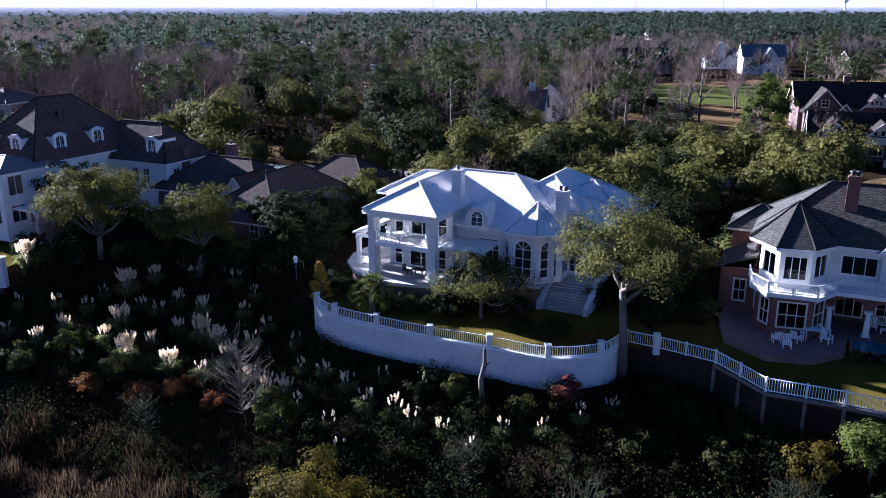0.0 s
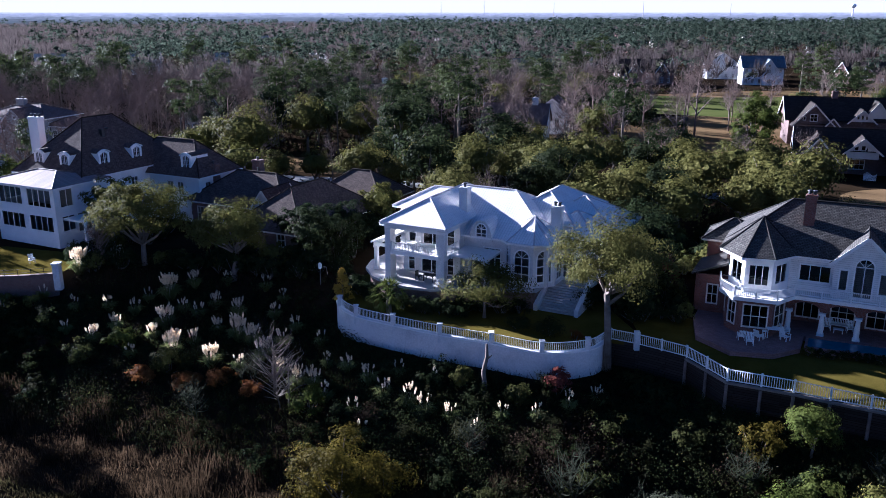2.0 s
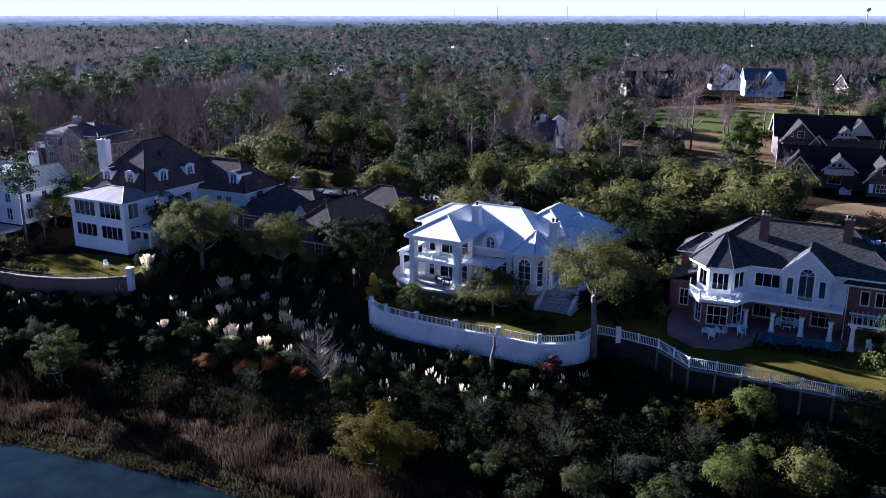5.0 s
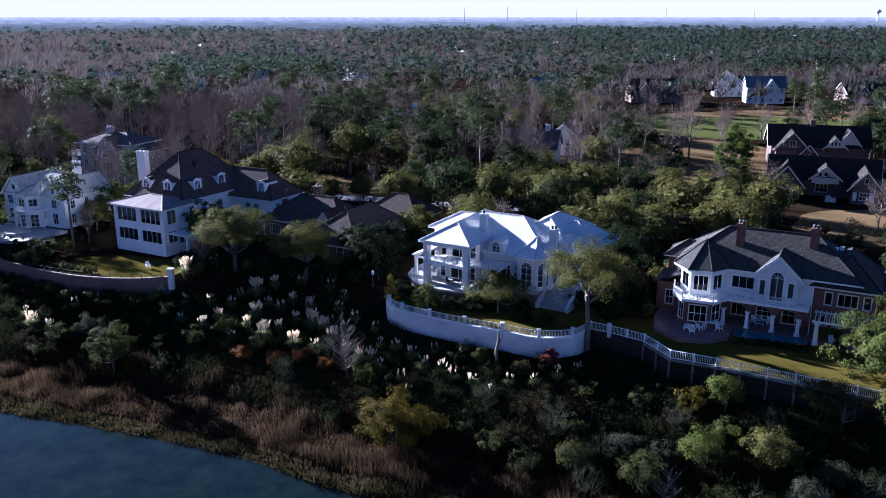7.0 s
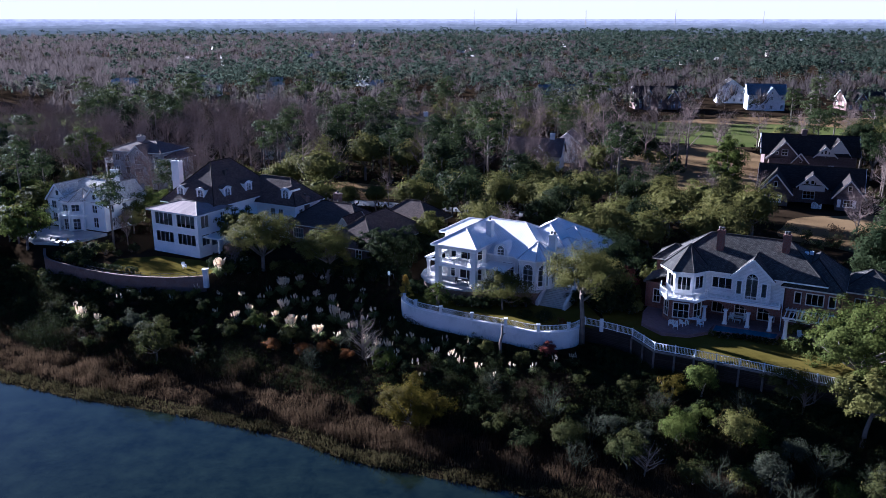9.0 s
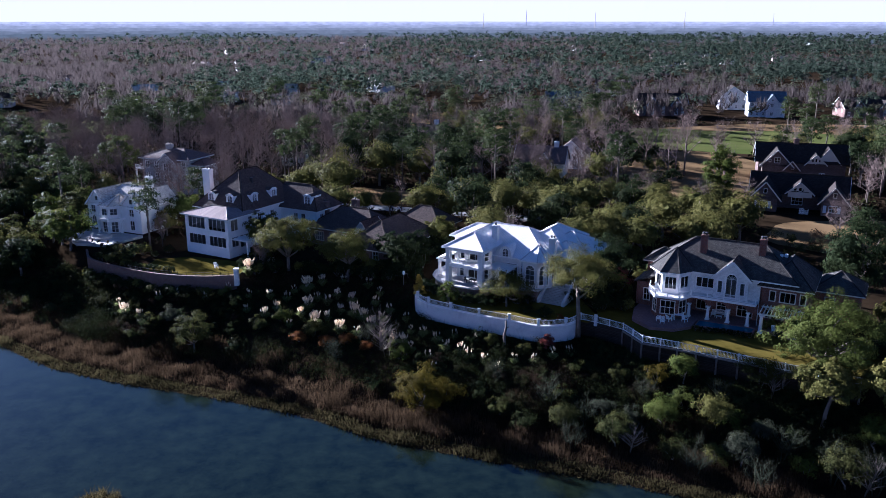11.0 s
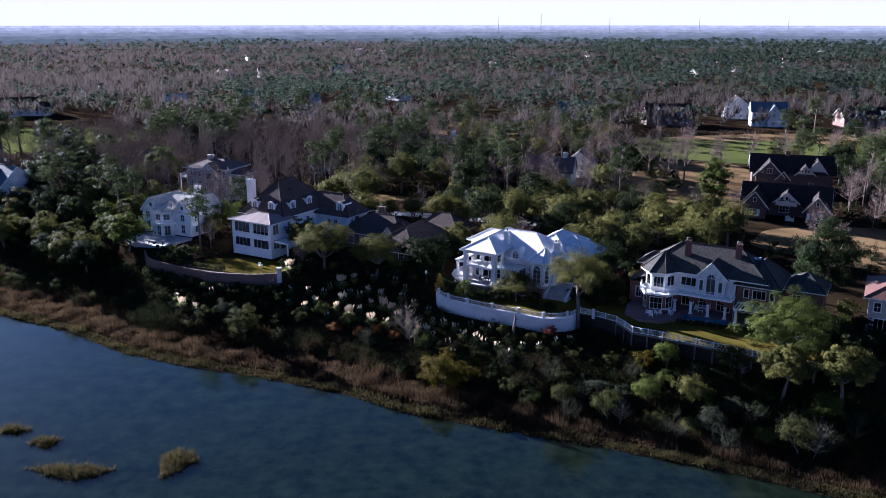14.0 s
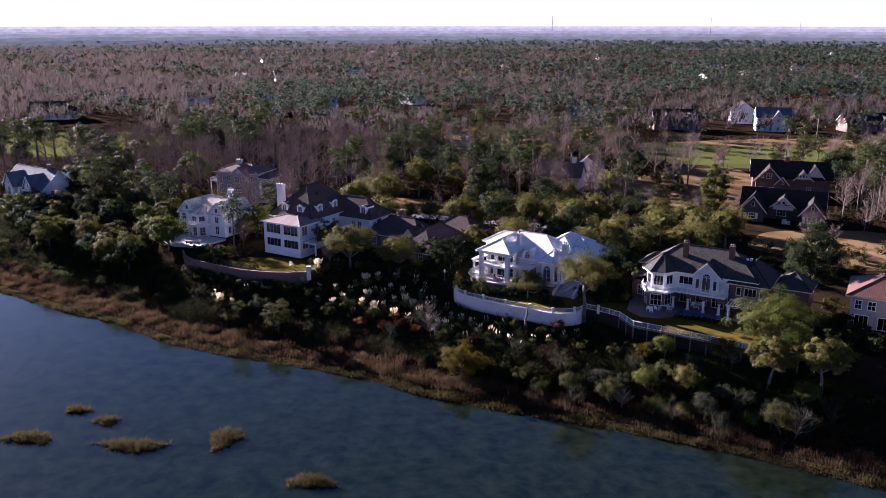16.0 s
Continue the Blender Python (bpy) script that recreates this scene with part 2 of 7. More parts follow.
def water_mat():
    m, nt, b = base_mat("river_water")
    co = coords(nt, "Object")
    bed = node(nt, "ShaderNodeTexNoise", Scale=0.28, Detail=8.0, Roughness=0.75)
    nt.links.new(co, bed.inputs["Vector"])
    nt.links.new(ramp(nt, bed.outputs[0], [(0.36, (0.002, 0.0038, 0.0026)), (0.66, (0.008, 0.0125, 0.008))]), b.inputs["Base Color"])
    b.inputs["Roughness"].default_value = 0.09
    b.inputs["IOR"].default_value = 1.33
    rip = node(nt, "ShaderNodeTexNoise", Scale=1.6, Detail=5.0, Roughness=0.6)
    nt.links.new(co, rip.inputs["Vector"])
    bump(nt, b, rip.outputs[0], 0.12, 0.08)
    return m


WATER = water_mat()


def glow(name, colour, strength):
    m, nt, b = base_mat(name)
    b.inputs["Base Color"].default_value = (0, 0, 0, 1)
    b.inputs["Emission Color"].default_value = (*colour, 1)
    b.inputs["Emission Strength"].default_value = strength
    return m




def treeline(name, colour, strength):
    """Far woods painted as a glow with the blue haze of distance in it: soft patches, taller than they are wide."""
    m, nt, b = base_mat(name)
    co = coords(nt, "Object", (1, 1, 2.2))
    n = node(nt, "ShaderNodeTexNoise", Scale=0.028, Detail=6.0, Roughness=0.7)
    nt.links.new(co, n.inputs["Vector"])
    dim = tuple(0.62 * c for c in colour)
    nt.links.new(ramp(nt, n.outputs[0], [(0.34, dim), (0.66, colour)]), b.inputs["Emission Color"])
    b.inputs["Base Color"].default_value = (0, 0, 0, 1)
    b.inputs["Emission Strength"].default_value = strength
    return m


# emission of the added horizon band, painted as bright haze
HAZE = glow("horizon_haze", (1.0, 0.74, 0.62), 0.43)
POOL = plain("pool_water", (0.03, 0.11, 0.17), (0.04, 0.14, 0.21), 0.4, 0.08, 0.1, 3)


# ---------- geometry helpers ----------
class Geo:
    """Collects faces; every face carries a map in metres, across and up its slope."""

    def __init__(self):
        self.v, self.f, self.uv = [], [], []

    def face(self, pts, uv=None):
        pts = [Vector(p) for p in pts]
        if uv is None:
            n = Vector((0, 0, 0))
            for a, b in zip(pts, pts[1:] + pts[:1]):
                n += a.cross(b)
            n = n.normalized() if n.length > 1e-9 else Vector((0, 0, 1))
            t = Vector((0, 0, 1)).cross(n)
            t = t.normalized() if t.length > 1e-3 else Vector((1, 0, 0))
            u = n.cross(t)
            uv = [(p.dot(t), p.dot(u)) for p in pts]
        i = len(self.v)
        self.v += [tuple(p) for p in pts]
        self.f.append(tuple(range(i, i + len(pts))))
        self.uv += uv

    def hexa(self, a, b):
        """A solid between the four points a (below, anticlockwise from above) and the four points b."""
        self.face(a[::-1])
        self.face(b)
        for i in range(4):
            j = (i + 1) % 4
            self.face([a[i], a[j], b[j], b[i]])

    def box(self, x0, x1, y0, y1, z0, z1):
        r = [(x0, y0), (x1, y0), (x1, y1), (x0, y1)]
        self.hexa([(*p, z0) for p in r], [(*p, z1) for p in r])

    def prism(self, poly, z0, z1):
        n = len(poly)
        self.face([(*p, z1) for p in poly])
        self.face([(*p, z0) for p in poly[::-1]])
        for i in range(n):
            a, b = poly[i], poly[(i + 1) % n]
            self.face([(*a, z0), (*b, z0), (*b, z1), (*a, z1)])

    def beam(self, p, q, w, h):
        """A bar of width w and height h from p to q."""
        p, q = Vector(p), Vector(q)
        d = (q - p).normalized()
        s = d.cross(Vector((0, 0, 1)))
        s = s.normalized() if s.length > 1e-3 else Vector((1, 0, 0))
        u = s.cross(d)
        a = [(-w / 2, -h / 2), (w / 2, -h / 2), (w / 2, h / 2), (-w / 2, h / 2)]
        ends = [[e + s * x + u * y for x, y in a] for e in (p, q)]
        self.face(ends[0])
        self.face(ends[1][::-1])
        for i in range(4):
            j = (i + 1) % 4
            self.face([ends[0][j], ends[0][i], ends[1][i], ends[1][j]])

    def tube(self, pts, radii, n=6):
        pts = [Vector(p) for p in pts]
        rings = []
        for i, p in enumerate(pts):
            d = (pts[min(i + 1, len(pts) - 1)] - pts[max(i - 1, 0)]).normalized()
            s = d.cross(Vector((0.31, 0.95, 0.05))).normalized()
            u = s.cross(d)
            k = len(self.v)
            self.v += [tuple(p + radii[i] * (s * math.cos(2 * math.pi * a / n) + u * math.sin(2 * math.pi * a / n))) for a in range(n)]
            rings.append(list(range(k, k + n)))
        for a, b in zip(rings, rings[1:]):
            for i in range(n):
                j = (i + 1) % n
                self.f.append((a[i], b[i], b[j], a[j]))
                self.uv += [(0, 0)] * 4
        for r, flip in ((rings[0], 1), (rings[-1], -1)):
            self.f.append(tuple(r[::flip]))
            self.uv += [(0, 0)] * n

    def mesh(self, name, material, smooth=False):
        me = bpy.data.meshes.new(name)
        me.from_pydata(self.v, [], self.f)
        layer = me.uv_layers.new(name="metres")
        layer.data.foreach_set("uv", [c for p in self.uv for c in p])
        me.materials.append(material)
        if smooth:
            me.polygons.foreach_set("use_smooth", [True] * len(me.polygons))
        return me


def part(name, geo, material, parent=None, label="", smooth=False):
    ob = new(name, geo.mesh(name, material, smooth) if isinstance(geo, Geo) else geo)
    ob.parent = parent
    if label:
        ob["label"] = label
    return ob


def thing(name, label, category, m=None, group="", kind=""):
    ob = new(name)
    if m is not None:
        ob.matrix_basis = m
    return tagged(ob, label, category, group, kind)


def solo(name, geo, material, label, category="", group="", kind="", m=None, smooth=False):
    ob = part(name, geo, material, None, "", smooth)
    if m is not None:
        ob.matrix_basis = m
    return tagged(ob, label, category, group, kind)


def flat_mesh(name, quads, material):
    """One mesh of loose quads or triangles from an array (n, corners, 3)."""
    q = np.asarray(quads, np.float32)
    n, k = q.shape[:2]
    me = bpy.data.meshes.new(name)
    me.vertices.add(n * k)
    me.vertices.foreach_set("co", q.ravel())
    me.loops.add(n * k)
    me.loops.foreach_set("vertex_index", np.arange(n * k, dtype=np.int32))
    me.polygons.add(n)
    me.polygons.foreach_set("loop_start", np.arange(0, n * k, k, dtype=np.int32))
    me.update(calc_edges=True)
    me.materials.append(material)
    return me


# ---------- added glow band for pale sky low over the horizon, all the way round ---
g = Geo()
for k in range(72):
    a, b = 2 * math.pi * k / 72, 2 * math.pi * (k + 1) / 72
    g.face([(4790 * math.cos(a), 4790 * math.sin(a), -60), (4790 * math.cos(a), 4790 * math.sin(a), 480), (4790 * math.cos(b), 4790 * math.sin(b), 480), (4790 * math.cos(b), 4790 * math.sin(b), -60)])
solo("backdrop", g, HAZE, "glowing backdrop band, pale hazy sky low over the horizon", "sky", kind="structure")


def hazed_treeline(radius, foot, top, uneven, colour, strength, label):
    """One of the glowing wooded skylines, ring behind ring, that carry the country and its painted haze out to the
    horizon.
    """
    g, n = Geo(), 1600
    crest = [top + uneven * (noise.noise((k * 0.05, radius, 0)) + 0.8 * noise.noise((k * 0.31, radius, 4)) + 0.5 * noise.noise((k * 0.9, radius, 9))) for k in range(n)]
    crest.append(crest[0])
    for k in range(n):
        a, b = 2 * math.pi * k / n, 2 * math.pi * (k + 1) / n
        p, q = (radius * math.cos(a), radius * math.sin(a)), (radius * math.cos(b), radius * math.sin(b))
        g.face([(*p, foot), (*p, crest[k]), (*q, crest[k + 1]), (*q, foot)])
    return solo("backdrop", g, treeline("hazed_treeline", colour, strength), label, "distance", kind="structure")


# each farther ring glows brighter: haze put into its emission
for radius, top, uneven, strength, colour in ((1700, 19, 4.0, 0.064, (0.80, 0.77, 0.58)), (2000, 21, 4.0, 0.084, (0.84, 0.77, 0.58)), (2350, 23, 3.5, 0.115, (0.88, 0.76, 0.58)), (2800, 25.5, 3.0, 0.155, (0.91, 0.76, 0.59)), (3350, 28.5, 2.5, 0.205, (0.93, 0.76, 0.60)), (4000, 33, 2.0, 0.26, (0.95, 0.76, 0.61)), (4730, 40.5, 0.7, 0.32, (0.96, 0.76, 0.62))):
    hazed_treeline(radius, -20, top, uneven, colour, strength, "glowing wooded skyline far beyond the houses, blue-grey haze in its colour")


# ---------- ground ----------
PLATEAU, WATER_Z = 5.8, -4.0
SHORE_X, SHORE_Y = zip((-900, 400), (-220, 136), (-130, 90), (-105, 77), (-89, 70.5), (-73, 60.3), (-58.3, 55), (-44, 51.4), (-38, 49.5), (-29, 46.6), (-21.5, 43), (-15.5, 39.6), (-9, 37.4), (2.5, 34), (18.8, 29.4), (33.5, 24.4), (40.2, 21.7), (70, 8), (200, -56), (900, -300))
BANK_X, BANK_Y = zip((-900, 470), (-220, 172), (-110, 118), (-90, 100), (-80, 92), (-73, 87.5), (-60, 82.5), (-47.5, 82), (-40, 84), (-25, 82), (-14, 77), (-11.5, 72.4), (-9.9, 69.8), (-5.9, 67.2), (-1.1, 64.7), (3.8, 62.5), (8.4, 60.4), (12.7, 61.1), (15, 63.5), (17.6, 62.4), (21.5, 59.5), (23.6, 54.5), (30, 50.8), (44, 43.6), (60, 36), (200, -20), (900, -260))


def shore(x):
    return np.interp(x, SHORE_X, SHORE_Y) + 1.6


def bank(x):
    return np.interp(x, BANK_X, BANK_Y)


def height(x, y):
    """The lie of the land: river bed, marsh, bank, plateau, and far country rising slightly."""
    x, y = np.asarray(x, float), np.asarray(y, float)
    s, b = shore(x), bank(x)
    marsh = s + 10.5
    d = y - s
    z = np.where(d < 0, WATER_Z + np.maximum(d * 0.08, -2.0), WATER_Z + 0.1 + 0.5 * np.clip(d / 10.5, 0, 1))
    rise = np.clip((y - marsh) / np.maximum(b - 0.3 - marsh, 1), 0, 1)
    z = np.where(y > marsh, WATER_Z + 0.6 + (3.2 - WATER_Z - 0.6) * rise ** 0.8, z)
    perp = (y - b) / np.sqrt(1 + ((bank(x + 1) - bank(x - 1)) / 2) ** 2)
    walled = (x > -13.5) & (x < 60) | (x < -47) & (x > -84)
    up = np.where(walled, np.clip((perp - 1.7) / 0.8, 0, 1), np.clip((y - b) / 3.5, 0, 1))
    z = np.where(y > b, 3.2 + (PLATEAU - 3.2) * up, z)
    far = np.clip((np.hypot(x, y) - 700) / 4100, 0, 1)
    return np.where(y > b + 6, z + 12.0 * far ** 1.3, z)


def hgt(x, y):
    return float(height(x, y))


def ground():
    xs = np.concatenate([np.linspace(-3600, -400, 24), np.arange(-380, -120, 8), np.arange(-120, 90, 1.4), np.arange(90, 400, 8), np.linspace(420, 3600, 24)])
    ys = np.concatenate([np.linspace(-1200, -120, 10), np.arange(-100, 10, 5), np.arange(10, 130, 1.0), np.arange(130, 400, 8), np.linspace(420, 4850, 40)])
    X, Y = np.meshgrid(xs, ys)
    Z = height(X, Y)
    soft = (Y > shore(X) + 3) & (Y < bank(X) - 1.5)
    for i, j in zip(*np.where(soft)):
        Z[i, j] = max(Z[i, j] + 0.35 * noise.noise((X[i, j] * 0.25, Y[i, j] * 0.25, 0)), WATER_Z + 0.12)
    nx, ny = len(xs), len(ys)
    idx = np.arange(nx * ny).reshape(ny, nx)
    me = bpy.data.meshes.new("ground")
    me.from_pydata(np.stack([X, Y, Z], -1).reshape(-1, 3).tolist(), [], np.stack([idx[:-1, :-1], idx[:-1, 1:], idx[1:, 1:], idx[1:, :-1]], -1).reshape(-1, 4).tolist())
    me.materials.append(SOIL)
    me.polygons.foreach_set("use_smooth", [True] * len(me.polygons))
    return tagged(new("ground", me), "brown leaf-littered ground falling from a plateau to marsh", "ground", kind="structure")


ground()
g = Geo()
g.face([(-900, -900, WATER_Z), (900, -900, WATER_Z), (900, 500, WATER_Z), (-900, 500, WATER_Z)])
solo("water", g, WATER, "calm dark blue river water with shallow bed showing", "water", kind="structure")


def patch(name, pts, material, label, category, z=0.03, kind="structure"):
    g = Geo()
    g.prism(pts, PLATEAU - 0.3, PLATEAU + z)
    return solo(name, g, material, label, category, kind=kind)


def blob(cx, cy, rx, ry, n=28, seed=0, rough=0.16, turn=0.0):
    r = random.Random(seed)
    ph = [r.uniform(0, 6.28) for _ in range(3)]
    pts = []
    for i in range(n):
        a = 2 * math.pi * i / n
        k = 1 + rough * (math.sin(2 * a + ph[0]) + 0.6 * math.sin(3 * a + ph[1]) + 0.4 * math.sin(5 * a + ph[2]))
        x, y = rx * k * math.cos(a), ry * k * math.sin(a)
        pts.append((cx + x * math.cos(turn) - y * math.sin(turn), cy + x * math.sin(turn) + y * math.cos(turn)))
    return pts


# open grass, as (centre, radii, turn); no trees stand on it
CLEAR = [(-24, 146, 11, 8, -0.3), (-88, 160, 13, 12, 0.0), (62, 205, 30, 44, -0.25), (95, 272, 52, 40, -0.1), (150, 300, 80, 26, 0.0), (84, 118, 24, 17, -0.1), (-215, 285, 40, 48, 0.5), (-27, 158, 15, 9, -0.4), (205, 190, 40, 30, 0.2), (-20, 330, 20, 40, 0.3), (57, 158, 20, 16, 0.0), (84, 104, 26, 22, 0.0)]
patch("fairway", blob(62, 205, 30, 44, seed=3, turn=-0.25), DRYGRASS, "tan dormant fairway grass between the trees", "grass")
patch("fairway", blob(97, 274, 50, 38, seed=4, turn=-0.1), GREEN, "green golf course grass with tree shadows", "grass", 0.06)
patch("fairway", blob(150, 302, 78, 24, seed=5), DRYGRASS, "pale dry golf course grass before far houses", "grass", 0.045)
patch("yard", blob(57, 160, 20, 14, seed=10), DRYGRASS, "tan leaf-strewn grass at the wood edge", "grass", 0.02)
patch("yard", blob(84, 118, 24, 17, seed=6, turn=-0.1), DRYGRASS, "tan winter yard below a shingled house", "grass")
patch("fairway", blob(-215, 285, 40, 48, seed=7, turn=0.5), GREEN, "sunlit green golf course grass beyond the woods", "grass")
patch("yard", blob(-27, 158, 15, 9, seed=8, turn=-0.4), DRYGRASS, "leaf-strewn tan yard among trees", "grass")
patch("fairway", blob(-20, 330, 20, 40, seed=12, turn=0.3), DRYGRASS, "tan clearing in the bare woods", "grass", 0.05)
patch("pond", blob(-172, 197, 15, 8, seed=9, turn=0.3), WATER, "small bright pond behind a house", "water", 0.04)
patch("road", [(-58, 150), (-40, 143), (-10, 136), (22, 128), (50, 126), (50, 131), (22, 133), (-8, 141), (-38, 148), (-56, 156)], ASPHALT, "narrow grey asphalt street behind the houses", "road", 0.05)
patch("lawn", [(-12.4, 80), (-11.75, 73.1), (-9.75, 70.2), (-5.8, 67.65), (-1.05, 65.1), (3.85, 62.95), (8.37, 60.85), (12.6, 61.5), (14.9, 63.9), (17.5, 62.9), (18.2, 66), (16, 76), (10, 84), (-8, 88)], LAWN, "winter lawn inside the white garden wall", "lawn")
patch("lawn", [(18.3, 62.3), (21.6, 59.9), (23.75, 54.95), (30.7, 51.4), (44.3, 44.1), (56, 38.6), (60, 48), (46, 60), (36, 62), (24, 70), (18.5, 72)], LAWN, "yellow-green winter lawn above the timber bulkhead", "lawn")
patch("lawn", [(-67, 87.0), (-60, 83.9), (-53, 82.9), (-47.6, 83.8), (-46, 90), (-50, 93), (-60, 96), (-67, 94)], LAWN, "yellow-green lawn before the tall white house", "lawn")

# ---------- house parts ----------
def opening(s0, s1, z0, z1, arch=False, n=8):
    if not arch:
        return [(s0, z0), (s1, z0), (s1, z1), (s0, z1)]
    r, c = (s1 - s0) / 2, (s0 + s1) / 2
    zs = max(z1 - r, z0 + 0.05)
    return [(s0, z0), (s1, z0)] + [(c + r * math.cos(math.pi * i / n), zs + (z1 - zs) * math.sin(math.pi * i / n)) for i in range(n + 1)]


class Wall:
    """A wall that runs from (x, y) at an angle; s along it, d out of it, z up."""

    def __init__(self, house, x, y, ang, thick=0.25):
        a = radians(ang)
        self.house, self.o, self.t, self.thick = house, (x, y), (math.cos(a), math.sin(a)), thick
        self.n = (self.t[1], -self.t[0])

    def at(self, s, d, z):
        return (self.o[0] + s * self.t[0] + d * self.n[0], self.o[1] + s * self.t[1] + d * self.n[1], z)

    def build(self, outline, material, holes=(), label="", panes=True, trim=None, fw=0.09, kinds=None):
        """outline: (s, z) points; holes: (s0, s1, z0, z1, columns, rows, arch)."""
        polys = [list(outline)] + [opening(*h[:4], h[6] if len(h) > 6 else False) for h in holes]
        flat = [p for poly in polys for p in poly]
        tris = tessellate_polygon([[Vector((*p, 0)) for p in poly] for poly in polys])
        g = Geo()
        for tri in tris:
            p = [flat[i] for i in tri]
            area = (p[1][0] - p[0][0]) * (p[2][1] - p[0][1]) - (p[2][0] - p[0][0]) * (p[1][1] - p[0][1])
            if area < 0:
                p = p[::-1]
            g.face([self.at(s, 0, z) for s, z in p])
            g.face([self.at(s, -self.thick, z) for s, z in p[::-1]])
        for poly in polys:
            for a, b in zip(poly, poly[1:] + poly[:1]):
                g.face([self.at(a[0], -self.thick, a[1]), self.at(b[0], -self.thick, b[1]), self.at(b[0], 0, b[1]), self.at(a[0], 0, a[1])])
        part("wall", g, material, self.house, label)
        for h in holes:
            self.window(h, trim or WHITE, fw)
        return self

    def window(self, h, trim, fw):
        s0, s1, z0, z1, cols, rows = h[:6]
        arch = len(h) > 6 and h[6]
        out, inn = opening(s0 - 0.05, s1 + 0.05, z0 - 0.05, z1 + 0.05, arch), opening(s0 + fw, s1 - fw, z0 + fw, z1 - fw, arch)
        g = Geo()
        for i in range(len(out)):
            j = (i + 1) % len(out)
            a, b, c, d = out[i], out[j], inn[j], inn[i]
            g.face([self.at(*p[:1], 0.035, p[1]) for p in (a, b, c, d)])
            g.face([self.at(a[0], -0.1, a[1]), self.at(b[0], -0.1, b[1]), self.at(b[0], 0.035, b[1]), self.at(a[0], 0.035, a[1])])
            g.face([self.at(d[0], 0.035, d[1]), self.at(c[0], 0.035, c[1]), self.at(c[0], -0.1, c[1]), self.at(d[0], -0.1, d[1])])
        w = part("window", g, trim, self.house)
        r = (s1 - s0) / 2
        top = z1 - r if arch else z1
        bw = fw * 0.8
        bars = []
        for i in range(1, cols):
            s = s0 + (s1 - s0) * i / cols
            bars.append((self.at(s, 0, z0 + fw), self.at(s, 0, top - (0 if arch else fw)), bw, 0.08))
        for i in range(1, rows):
            z = z0 + (top - z0) * i / rows
            bars.append((self.at(s0 + fw, 0, z), self.at(s1 - fw, 0, z), 0.08, bw))
        if arch:
            bars.append((self.at(s0 + fw, 0, top), self.at(s1 - fw, 0, top), 0.08, bw))
            c = (s0 + s1) / 2
            for k in range(1, 4):
                a = math.pi * k / 4
                bars.append((self.at(c, 0, top), self.at(c + (r - fw) * math.cos(a), 0, top + (r - fw) * math.sin(a)), 0.06, bw * 0.8))
        for bar in bars:
            g = Geo()
            g.beam(*bar)
            part("mullion", g, trim, w)
        g = Geo()
        g.face([self.at(s, -0.06, z) for s, z in inn])
        part("pane", g, GLASS, w, "dark window glass")
        return w


def rect(w, z0, z1, s0=0.0):
    return [(s0, z0), (w, z0), (w, z1), (s0, z1)]


def box_walls(house, x0, x1, y0, y1, z0, z1, material, front=(), right=(), back=(), left=(), trim=None, label="", fw=0.09):
    """Four walls round a rectangle, and a dim floor inside."""
    Wall(house, x0, y0, 0).build(rect(x1 - x0, z0, z1), material, front, label, trim=trim, fw=fw)
    Wall(house, x1, y0 + 0.25, 90).build(rect(y1 - y0 - 0.5, z0, z1), material, right, label, trim=trim, fw=fw)
    Wall(house, x1, y1, 180).build(rect(x1 - x0, z0, z1), material, back, label, trim=trim, fw=fw)
    Wall(house, x0, y1 - 0.25, 270).build(rect(y1 - y0 - 0.5, z0, z1), material, left, label, trim=trim, fw=fw)
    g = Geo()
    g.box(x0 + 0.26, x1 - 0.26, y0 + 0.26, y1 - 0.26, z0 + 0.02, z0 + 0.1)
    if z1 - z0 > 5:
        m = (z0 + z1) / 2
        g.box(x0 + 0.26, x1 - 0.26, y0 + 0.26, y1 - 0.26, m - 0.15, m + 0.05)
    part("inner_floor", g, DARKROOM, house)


def caps(lines, r=0.11):
    g = Geo()
    for p, q in lines:
        g.tube([p, q], [r, r], 6)
    return g


